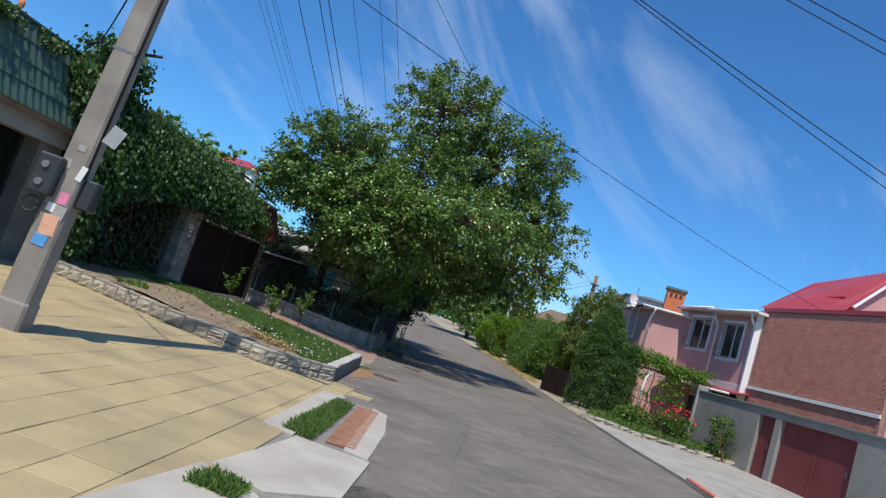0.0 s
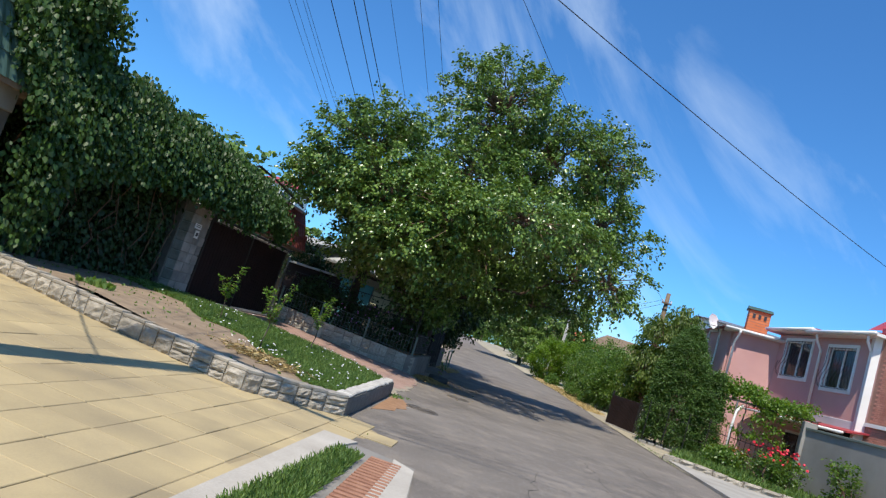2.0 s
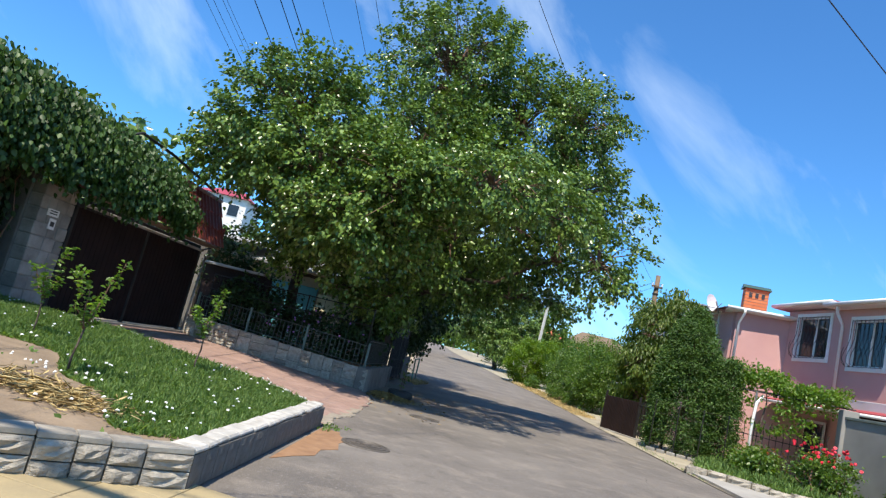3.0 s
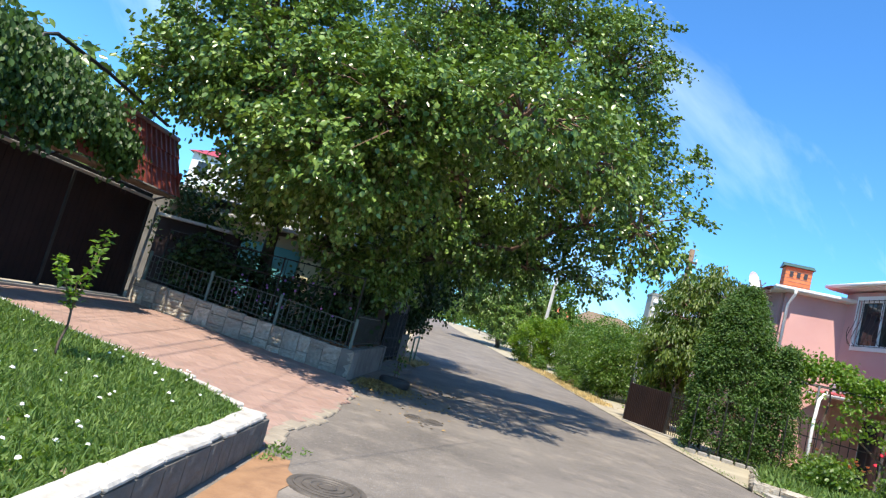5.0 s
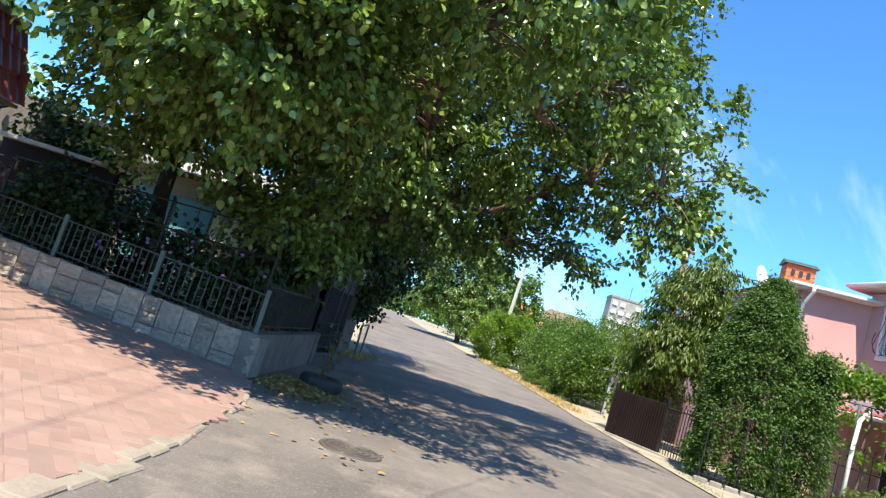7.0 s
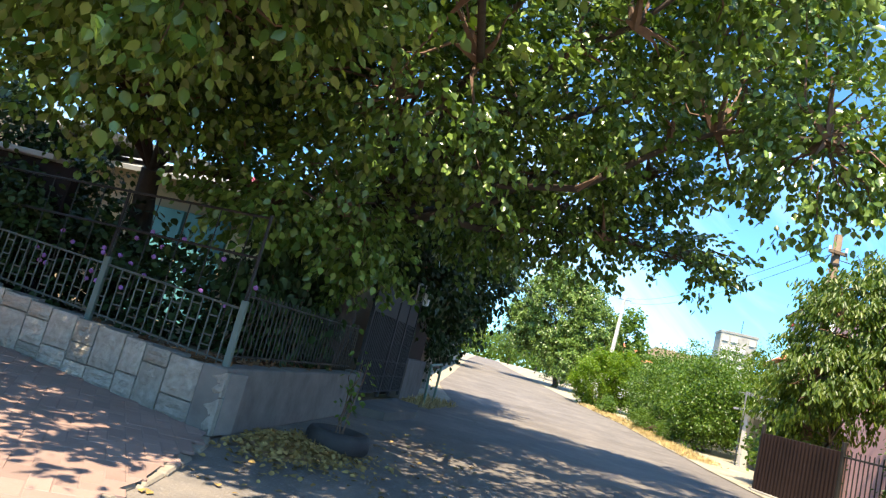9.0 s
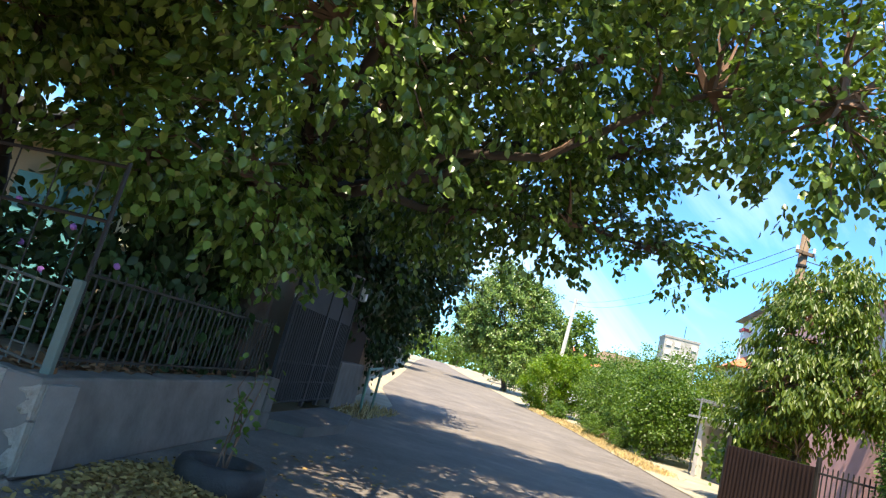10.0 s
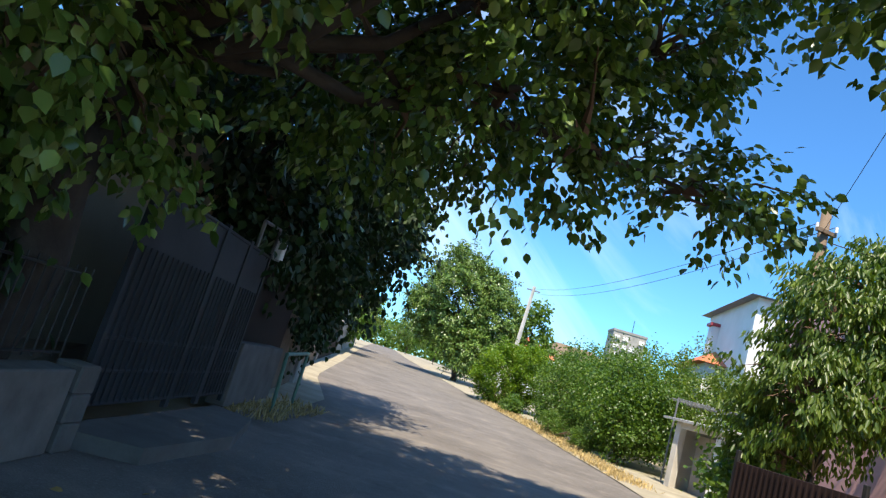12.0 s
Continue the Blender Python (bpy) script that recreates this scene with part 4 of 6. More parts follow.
def fence_panel(parent, a, b, z0, z1, ornate=True, gap=0.115, material=FENCEPAINT, lift=(0.0, 0.0)):
    """Rails, upright bars, and little square links on the bars."""
    a, b = Vector(a), Vector(b)
    d = b - a
    n = max(2, round(d.length / gap))
    up = lambda u: lift[0] * (1 - u) + lift[1] * u
    for z in (z0 + 0.05, z1):
        part("rail", rod(bmesh.new(), (*a, z + lift[0]), (*b, z + lift[1]), 0.011), material, parent)
    for k in range(n + 1):
        p, v = a.lerp(b, k / n), up(k / n)
        top = z1 + (0.05 if not ornate else 0.0)
        part("bar", rod(bmesh.new(), (*p, z0 + 0.02 + v), (*p, top + v), 0.0075), material, parent)
    if ornate:
        for k in range(0, n - 1, 2):
            p, q, v = a.lerp(b, k / n), a.lerp(b, (k + 1) / n), up((k + 0.5) / n)
            h = z1 - z0
            for s in ((0.25, 0.42, 0.75), (0.36, 0.58, 0.86))[k // 2 % 2]:
                part("link", rod(bmesh.new(), (*p, z0 + h * s + v), (*q, z0 + h * s + v), 0.008), material, parent)


front = thing("garden_fence", "low green steel fence with square ornamental bars", "fence", (-5.6, 23.5, 0.56))
posts = [(-8.02, 23.88), (-6.4, 23.62), (-4.7, 23.34), (-2.98, 23.07)]
LIFT = [0.26 * (-2.98 - x) / 5.04 for x, _ in posts]
for k, (a, b) in enumerate(zip(posts, posts[1:])):
    fence_panel(front, a, b, 0.58, 1.12, lift=LIFT[k:k + 2])
for p, v in zip(posts, LIFT):
    part("post", boxed((0.06, 0.06, 0.68), pose(*p, 0.52 + v, 0, 0, 10), 0.006), mat("dull_green_post", (0.07, 0.11, 0.09), (0.12, 0.17, 0.145), 4.0, 0.6, 0.2, 40.0), front, "green painted square post")
side = thing("picket_fence", "plain dark steel bar fence on the side wall", "fence", (-3.05, 24.8, 0.58))
fence_panel(side, (-3.0, 23.15), (-3.17, 27.05), 0.64, 1.25, False, 0.11, IRON)
frame_ = thing("vine_frame", "tall thin rusty pipe frame behind the fence", "frame", (-5.5, 23.9, 0.56))
for x, y in ((-7.9, 24.15), (-5.0, 23.7), (-3.1, 23.3)):
    part("upright", tubed([(x, y, 0.5), (x, y, 2.05)], 0.018, 6), IRON, frame_)
for z in (1.62, 2.02):
    part("rail", tubed([(-7.9, 24.15, z), (-3.1, 23.3, z)], 0.014, 6), IRON, frame_)
for k in range(12):
    u = (k + 0.5) / 12
    p = Vector((-7.9, 24.15, 0.9)).lerp(Vector((-3.1, 23.3, 0.9)), u)
    part("bar", rod(bmesh.new(), p, p + Vector((0, 0, 1.12)), 0.006), IRON, frame_)

# ---- the house in the garden ----
gh = thing("garden_house", "small beige garden house with turquoise doors and sheet roof", "house", (-7, 28, 0.3))
part("wall", wall_bm((-12.5, 28.0), (-4.3, 27.7), 0.3, 0.2, 3.1), BEIGE, gh, "beige rendered wall")
part("wall", wall_bm((-4.35, 27.7), (-4.35, 33), 0.3, 0.2, 3.1), BEIGE, gh)
part("roof", boxed((9.2, 4.0, 0.08), pose(-8.4, 29.0, 3.35, 14, 0, -2)), SLATE, gh, "pale corrugated sheet roof")
for x in (-7.35, -6.45):
    dr = part("door", boxed((0.82, 0.08, 1.9), pose(x, 27.60, 0.55), 0.01), TEAL, gh, "turquoise painted door")
    part("handle", boxed((0.03, 0.05, 0.14), pose(x + 0.3, 27.54, 1.45)), GREYIRON, dr)
part("window_frame", boxed((0.75, 0.08, 0.55), pose(-5.6, 27.57, 1.75), 0.01), mat("cream_paint", (0.55, 0.50, 0.30), (0.66, 0.60, 0.40), 2.0, 0.6, 0.05, 30.0), gh, "cream painted window")
shed_w = thing("white_outbuilding", "white outbuilding behind the canopy, wall darkened for shade", "outbuilding", (-8.5, 29, 0.5))
part("wall", wall_bm((-12.2, 27.2), (-9.4, 26.5), 0.3, 0.3, 3.4), DARKCEM, shed_w)
part("roof", boxed((4.2, 3.0, 0.1), pose(-10.0, 28.2, 3.42, 8, 0, -14)), SLATE, shed_w, "pale grey sheet roof")
part("ledge", wall_bm((-8.3, 24.2), (-6.6, 24.35), 0.3, 2.27, 2.34), SLATE, shed_w, "pale ledge of a lean-to")
part("lean_to_wall", wall_bm((-8.3, 24.3), (-6.4, 24.45), 0.15, 0.3, 2.27), BROWN_GATE, shed_w, "added dark sheet for the shade below the ledge")


def bush(name, label, blobs, clumps, per, clump_r, leaf, material, seed, form=LEAF, droop=0.4, category="bush", group="", deep=0.45):
    """A shrub: several stems from the ground and leaves in clumps."""
    rng = np.random.default_rng(seed)
    c0, r0 = blobs[0]
    base = (c0[0], c0[1], max(rise(c0[1]), c0[2] - r0[2]))
    ob = thing(name, label, category, base, group)
    pts, out = crown_points(blobs, clumps, rng, deep)
    pts = pts[pts[:, 2] > rise(c0[1]) + 0.05]
    for k in range(6):
        q = pts[int(rng.integers(len(pts)))]
        part("stem", tubed(limb_path((base[0] + rng.normal(0, 0.15), base[1] + rng.normal(0, 0.15), base[2] - 0.02), tuple(q), rng, 0.1, 4), np.linspace(0.03, 0.01, 5).tolist(), 5), TWIG, ob)
    link("foliage", clump_leaves("foliage", pts, clump_r * rng.uniform(0.7, 1.3, len(pts)), per, leaf, material, rng, droop, form), ob)
    return ob


bush("garden_shrub", "dark shaded shrub with violet flowers behind the fence", [((-4.6, 24.7, 1.1), (1.1, 0.7, 0.7)), ((-6.4, 25.0, 1.2), (1.3, 0.7, 0.8))], 120, 40, 0.35, 0.11, SHADED_LEAF, 41)
bush("garden_shrub", "dark evergreen shrub beside the pale ledge", [((-7.3, 25.3, 1.7), (0.9, 0.6, 1.2)), ((-8.0, 24.8, 2.3), (0.7, 0.4, 1.2))], 120, 45, 0.35, 0.10, SHADED_LEAF, 42)
bush("garden_shrub", "dark shaded shrub in front of the lean-to", [((-6.9, 24.1, 1.35), (0.9, 0.12, 0.8))], 70, 40, 0.26, 0.10, SHADED_LEAF, 44)
bush("garden_shrub", "dark leafy shrub against the picket fence", [((-3.75, 25.6, 1.3), (0.5, 1.3, 0.9)) ], 80, 45, 0.33, 0.12, SHADED_LEAF, 43, droop=0.8)
vio = thing("violet_blossoms", "violet blossoms on a garden shrub", "flowers", (-4.9, 24.1, 1.2), kind="stuff")
bm = bmesh.new()
for k in range(26):
    bmesh.ops.create_icosphere(bm, subdivisions=1, radius=0.03, matrix=pose(rng.normal(-5.3, 0.8), 24.05 + rng.normal(0, 0.1), rng.uniform(1.0, 1.7)))
part("blossom", bm, mat("violet_petal", (0.28, 0.10, 0.36), (0.42, 0.18, 0.48), 6.0, 0.7, 0.0, 30.0), vio)

# ---- blue gate and what follows on the shaded side ----
bp = thing("stone_post", "stubby stone gate post coloured dark for shade", "post", (-3.14, 27.28, 0.0))
for k in range(3):
    part("stone", boxed((0.22, 0.24, 0.21), pose(-3.14, 27.28, 0.0 + 0.212 * k, 0, 0, rng.normal(0, 1.5)), 0.014), DARKCEM, bp)
bg = thing("yard_gate", "closed blue-grey steel gate with bars in deep shade", "gate", (-3.2, 29, 0.15))
GA, GB = Vector((-3.17, 27.45)), Vector((-3.28, 30.9))
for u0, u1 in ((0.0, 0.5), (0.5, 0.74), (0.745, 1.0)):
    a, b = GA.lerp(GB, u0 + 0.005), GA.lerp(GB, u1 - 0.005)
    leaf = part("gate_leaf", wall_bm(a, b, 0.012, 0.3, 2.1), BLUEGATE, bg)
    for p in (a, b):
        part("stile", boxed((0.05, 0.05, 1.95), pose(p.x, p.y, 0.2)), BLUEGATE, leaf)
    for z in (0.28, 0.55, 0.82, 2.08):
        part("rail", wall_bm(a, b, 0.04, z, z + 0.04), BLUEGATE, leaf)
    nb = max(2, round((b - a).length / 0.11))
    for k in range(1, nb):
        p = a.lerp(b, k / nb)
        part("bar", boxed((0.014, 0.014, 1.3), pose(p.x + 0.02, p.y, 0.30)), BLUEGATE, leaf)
part("top_frame", tubed([(-3.24, 30.2, 2.12), (-3.24, 30.2, 2.45), (-3.28, 30.95, 2.5), (-3.28, 30.95, 2.1)], 0.025, 6), GREYIRON, bg, "pale steel frame above the gate")
lampb = thing("gate_lamp", "small white box lamp on the gate frame", "lamp", (-3.25, 31.03, 2.1))
part("housing", boxed((0.12, 0.14, 0.26), pose(-3.22, 31.03, 2.1), 0.015), WHITE, lampb)
part("arm", tubed([(-3.3, 30.95, 2.3), (-3.22, 31.03, 2.3)], 0.012, 6), IRON, lampb)
part("apron", prism(bmesh.new(), [(-3.25, 27.4), (-2.6, 27.6), (-2.45, 29.2), (-2.75, 30.7), (-3.3, 30.9)], 0.0, 0.13), DARKCEM, None, "rough concrete apron before the yard gate", category="apron", kind="structure")
part("wall_low", wall_bm((-3.4, 31.1), (-3.55, 33.6), 0.25, 0.1, 0.95), DARKCEM, None, "low wall coloured dark for shade beside the yard gate", category="wall", kind="structure")
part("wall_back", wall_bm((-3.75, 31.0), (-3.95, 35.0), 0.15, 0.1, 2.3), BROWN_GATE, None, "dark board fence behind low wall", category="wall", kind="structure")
rail = thing("hand_rail", "short green painted pipe rail beside the road", "rail", (-3.05, 33.2, 0.2))
part("post", tubed([(-3.05, 32.65, 0.0), (-3.08, 32.6, 0.92)], 0.03, 8), GREENPAINT, rail)
part("post", tubed([(-3.12, 34.1, 0.0), (-3.12, 34.1, 0.98)], 0.03, 8), GREENPAINT, rail)
part("top_rail", tubed([(-3.08, 32.58, 0.92), (-3.12, 34.12, 0.98)], 0.03, 8), GREENPAINT, rail)
grass("weeds", scatter([(-3.4, 31.2), (-2.7, 31.4), (-2.6, 34.6), (-3.4, 34.8)], 420, rng), 0.03, 0.16, STRAW, "dry weeds round the green rail", rng)
for k, (y0, y1, mt, h) in enumerate(((35.2, 39.5, WOOD, 1.6), (39.9, 45.0, MAROON, 1.7), (45.4, 52, WOOD, 1.6), (52.5, 64, BROWN_GATE, 2.0), (64.5, 90, CONCRETE, 2.0))):
    xa, xb = road_l(y0) - 1.0, road_l(y1) - 1.0
    part("fence_wall", wall_bm((xa, y0), (xb, y1), 0.18, rise(y0) - 0.1, rise(y1) + h), mt, None, ("weathered wooden", "maroon", "dull brown", "brown", "grey")[k] + " street fence of a far plot", category="fence", group="street fences")
    part("fence_post", boxed((0.22, 0.22, h + 0.25), pose(xb + 0.05, y1 + 0.2, rise(y1) - 0.1), 0.02), GREYSTONE, None, "grey concrete fence post on the far plot", category="post", group="street fence posts")

# ---- tyre planter ----
ty = thing("tyre_planter", "old black car tyre used as a planter", "tyre", (-2.1, 24.05, 0.0))
bm = bmesh.new()
prof = [(0.30, 0.02), (0.325, 0.06), (0.325, 0.15), (0.30, 0.195), (0.25, 0.205), (0.215, 0.185), (0.20, 0.15), (0.205, 0.05)]
rings = [[bm.verts.new((-2.1 + r * math.cos(a), 24.05 + r * math.sin(a), z + 0.01)) for r, z in prof] for a in np.linspace(0, 2 * math.pi, 33)[:-1]]
for i in range(32):
    u, v = rings[i], rings[(i + 1) % 32]
    for k in range(len(prof) - 1):
        bm.faces.new((u[k], v[k], v[k + 1], u[k + 1]))
part("tread", bm, RUBBER, ty, smooth=True)
bm = bmesh.new()
bmesh.ops.create_circle(bm, cap_ends=True, segments=24, radius=0.225, matrix=pose(-2.1, 24.05, 0.10))
part("soil", bm, SOIL, ty)
sp = thing("sapling", "thin sapling growing in the old tyre", "sapling", (-2.1, 24.05, 0.1))
pts = []
for k in range(4):
    tip = (-2.1 + rng.normal(0, 0.16), 24.05 + rng.normal(0, 0.14), 0.65 + rng.uniform(0, 0.3))
    path = limb_path((-2.1 + rng.normal(0, 0.03), 24.05, 0.1), tip, rng, 0.1, 5)
    part("shoot", tubed(path, np.linspace(0.009, 0.004, 6).tolist(), 5), TWIG, sp)
    pts += [tuple(p) for p in path[2:]]
link("foliage", clump_leaves("foliage", np.array(pts), 0.13, 4, 0.065, BUSHLEAF, rng, 0.4), sp)
pile = np.column_stack([rng.normal(-2.3, 0.32, 2300), rng.normal(23.5, 0.42, 2300)])
pile = pile[(pile[:, 0] > -2.75)]
pz = 0.02 + 0.10 * np.exp(-((pile[:, 0] + 2.4) ** 2 / 0.2 + (pile[:, 1] - 23.5) ** 2 / 0.35)) * rng.uniform(0.4, 1, len(pile))
link("leaf_litter", leaf_mesh("leaf_litter", np.column_stack([pile, pz]), rng.normal(0, 1, (len(pile), 3)) * [1, 1, 0.25], rng.normal(0, 0.5, (len(pile), 3)) + [0, 0, 1], 0.055 * rng.uniform(0.5, 1.2, len(pile)), YELLOWLEAF, LEAF), None, "yellow fallen leaves heaped at the wall corner", "leaves", kind="stuff")
bm = bmesh.new()
bmesh.ops.create_icosphere(bm, subdivisions=3, radius=1.0, matrix=pose(-2.38, 23.5, -0.03) @ Matrix.Diagonal((0.42, 0.62, 0.10, 1)))
part("dirt_heap", bm, RUST, None, "low heap of brownish dirt and litter", category="dirt", kind="stuff", smooth=True)

# ---- trees of the shaded side ----
tree("mulberry_tree", "tall dark green mulberry tree leaning over the street", (-3.6, 26.6, 0.3), (-3.2, 26.5, 2.7), 0.24,
     [((-3.2, 26.4, 10.2), (2.9, 2.8, 2.6)), ((-0.8, 27.0, 8.8), (2.7, 2.8, 2.5)), ((1.1, 27.5, 9.4), (1.7, 2.2, 2.0)), ((1.4, 27.6, 7.0), (2.4, 2.6, 1.7)), ((-0.9, 26.2, 5.0), (1.8, 2.6, 1.3)),
      ((-3.4, 24.9, 6.6), (2.8, 2.9, 2.4)), ((-2.5, 24.7, 4.1), (1.8, 2.5, 1.4)), ((-3.1, 25.4, 2.6), (0.7, 2.2, 1.1)), ((2.3, 25.7, 4.8), (1.5, 1.3, 1.15)),
      ((-0.8, 28.3, 4.0), (1.6, 1.6, 1.1)), ((1.2, 29.0, 3.8), (1.3, 0.9, 0.42)), ((-2.4, 28.6, 3.9), (1.3, 1.6, 1.3)), ((0.5, 23.8, 5.6), (1.4, 1.6, 1.1)), ((-0.7, 21.0, 5.2), (1.7, 1.9, 1.1)), ((0.5, 28.5, 4.9), (1.2, 1.2, 0.9))],
     2020, 57, 0.40, 0.110, MULBERRY, 3, droop=0.5, twigs=0.6, deep=0.35, bark=SHADED_BARK)
tree("mulberry_tree", "broad light green mulberry tree over a garden fence", (-6.2, 25.6, 0.4), (-6.0, 25.2, 2.6), 0.18,
     [((-6.0, 22.2, 6.2), (2.4, 2.2, 2.1)), ((-4.6, 21.6, 4.9), (2.6, 2.2, 1.6)), ((-7.3, 22.6, 5.2), (1.6, 1.7, 1.2)), ((-3.5, 21.2, 3.8), (2.0, 1.9, 1.2)), ((-5.6, 23.8, 3.3), (1.8, 1.4, 0.9)), ((-2.6, 20.6, 4.7), (1.5, 1.2, 0.9)), ((-5.2, 25.4, 4.2), (1.8, 1.2, 1.1)), ((-4.7, 24.4, 5.5), (1.8, 1.4, 1.3)), ((-3.8, 24.4, 2.4), (0.9, 0.6, 0.6))],
     1320, 58, 0.40, 0.110, MULBERRY, 4, droop=0.5, twigs=0.6, deep=0.35, bark=SHADED_BARK)
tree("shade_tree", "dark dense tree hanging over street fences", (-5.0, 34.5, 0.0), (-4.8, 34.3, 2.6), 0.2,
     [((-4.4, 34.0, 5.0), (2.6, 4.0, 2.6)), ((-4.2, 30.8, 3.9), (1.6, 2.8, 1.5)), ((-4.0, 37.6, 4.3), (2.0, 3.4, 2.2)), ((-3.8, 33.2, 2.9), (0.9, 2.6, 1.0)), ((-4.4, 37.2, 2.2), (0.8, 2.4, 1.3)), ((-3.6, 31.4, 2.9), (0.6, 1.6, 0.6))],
     800, 60, 0.62, 0.14, SHADED_LEAF, 6)
tree("street_tree", "big rounded light green tree far along the street", (-0.9, 77, 1.0), (-1.1, 77, 3.4), 0.3,
     [((-2.2, 77, 7.6), (3.7, 3.4, 3.9)), ((1.0, 76.5, 6.6), (2.3, 2.6, 3.0)), ((-4.4, 78, 6.4), (2.2, 2.5, 2.8)), ((-2.6, 77.5, 10.6), (2.2, 2.2, 1.9)), ((-0.4, 75.6, 3.9), (2.6, 2.2, 1.9)), ((0.2, 77, 9.6), (1.7, 1.8, 1.5))],
     1000, 80, 0.7, 0.17, MULBERRY, 7)
for k, (x, y, h, r) in enumerate(((-10.4, 72, 6.0, 2.4), (-12.5, 86, 7.0, 3.0), (-0.5, 94, 6, 2.6), (-17, 105, 8, 3.6), (-5.0, 125, 8, 3.6), (-23, 130, 9, 4.5), (-13, 165, 8, 4.5), (-28, 175, 10, 6.0), (4.4, 79, 9.0, 1.8))):
    z = rise(y)
    tree("street_tree", "distant leafy street tree above fences", (x, y, z), (x, y, z + h * 0.3), 0.16,
         [((x, y, z + h * 0.62), (r, r, h * 0.36)), ((x + r * 0.5, y - r * 0.3, z + h * 0.45), (r * 0.7, r * 0.7, h * 0.24)), ((x - r * 0.5, y, z + h * 0.5), (r * 0.65, r * 0.7, h * 0.26))],
         150, 34, 0.8, 0.30, (BUSHLEAF, CHERRYLEAF)[k % 2], 50 + k, group="far street trees")

# the wood that closes the street
rng_w = np.random.default_rng(77)
n_w = 1500
wx = rng_w.uniform(-95, 75, n_w)
wy = 205 + rng_w.uniform(0, 25, n_w)
wz = 4.5 + rng_w.uniform(0, 1, n_w) * np.array([7 + 3.0 * noise.noise(Vector((x * 0.06, 0, 0))) for x in wx])
link("far_wood", clump_leaves("far_wood", np.stack([wx, wy, wz], 1), 2.0, 14, 1.0, BUSHLEAF, rng_w, 0.4), None, "distant green wood closing the street", "wood", kind="stuff")

# ---- the pink house ----
house = thing("pink_house", "two-storey pink house with red roof and brick wing", "house", (11, 31, 0))
HA0, HA1 = Vector((8.74, 33.72)), Vector((10.62, 33.28))
HB1, HC1 = Vector((11.9, 27.2)), Vector((13.35, 20.6))
part("wall", wall_bm(HA0, HA1, 0.25, 0.0, 5.70), PINK, house, "pink rendered end wall")
part("wall", wall_bm((8.78, 33.85), (8.2, 41.5), 0.25, 0.0, 5.70), PINK, house, "shaded pink side wall")
mb, nb_ = seg(HA1, HB1)


def pierced(parent, a, b, thick, z0, z1, holes, material, label=""):
    """A wall from a to b with rectangular openings (u0, u1, z0, z1) along it."""
    a, b = Vector(a), Vector(b)
    n = (b - a).length
    us = sorted({0.0, n, *[h[0] for h in holes], *[h[1] for h in holes]})
    for u0, u1 in zip(us, us[1:]):
        hit = [h for h in holes if h[0] <= u0 + 1e-6 and h[1] >= u1 - 1e-6]
        spans = [(z0, z1)] if not hit else [(z0, hit[0][2]), (hit[0][3], z1)]
        for s0, s1 in spans:
            part("wall", wall_bm(a.lerp(b, u0 / n), a.lerp(b, u1 / n), thick, s0, s1, 0.0), material, parent, label)


HOLES = [(0.68, 2.36, 4.28, 5.80), (3.50, 5.00, 4.05, 5.62)]
pierced(house, HA1, HB1, 0.25, 2.80, 6.05, HOLES, PINK, "pink rendered front")
part("band", wall_bm(HA1, HB1, 0.30, 2.72, 3.02), mat("pale_band", (0.45, 0.45, 0.47), (0.58, 0.58, 0.60), 1.0, 0.8, 0.1, 30.0), house, "pale grey band course")


def grille(parent, m, w, h):
    """Belly window bars: bars that bulge out at the foot, with curls."""
    g = part("window_grille", rod(bmesh.new(), m @ Vector((-w / 2, -0.04, 0.02)), m @ Vector((w / 2, -0.04, 0.02)), 0.010), IRON, parent, "black wrought belly grille")
    for k in range(9):
        x = -w / 2 + w * k / 8
        pts = [m @ Vector((x, -0.04 - 0.22 * s, z * h)) for z, s in ((0.0, 0.2), (0.06, 0.85), (0.16, 1.0), (0.3, 0.75), (0.45, 0.3), (0.6, 0.05), (1.0, 0.0))]
        part("bar", tube(bmesh.new(), pts, 0.009, 5), IRON, g)
    part("rail", rod(bmesh.new(), m @ Vector((-w / 2, -0.05, h * 0.98)), m @ Vector((w / 2, -0.05, h * 0.98)), 0.010), IRON, g)
    for s in (-1, 1):
        pts = [m @ Vector((s * (w / 2 + 0.02 + 0.10 * math.sin(t)), -0.10 - 0.12 * math.sin(t * 0.5), h * (0.02 + 0.12 * t))) for t in np.linspace(0, 3.1, 9)]
        part("curl", tube(bmesh.new(), pts, 0.010, 5), IRON, g)


def window(parent, m, w, h, barred=True):
    """White frame with a mullion, glass, an outer surround; m: the sill's middle on the wall's face, x along, -y outward."""
    win = part("window", boxed((w - 0.1, 0.03, h - 0.1), m @ pose(0, 0.10, 0.05)), GLASS_DARK, parent, "dark glazed window")
    for x in (-w / 2 + 0.025, w / 2 - 0.025, 0.06):
        part("frame", boxed((0.045, 0.06, h), m @ pose(x, 0.06, 0)), WHITE, win)
    for z in (0.0, h - 0.07):
        part("frame", boxed((w, 0.07, 0.07), m @ pose(0, 0.06, z)), WHITE, win)
    for x in (-w / 2 - 0.06, w / 2 + 0.06):
        part("surround", boxed((0.10, 0.06, h + 0.24), m @ pose(x, -0.02, -0.12)), WHITE, win, "white plaster surround")
    for z in (-0.12, h):
        part("surround", boxed((w, 0.06, 0.12), m @ pose(0, -0.02, z)), WHITE, win)
    if barred:
        grille(win, m @ pose(0, -0.03, 0), w, h)
    return win


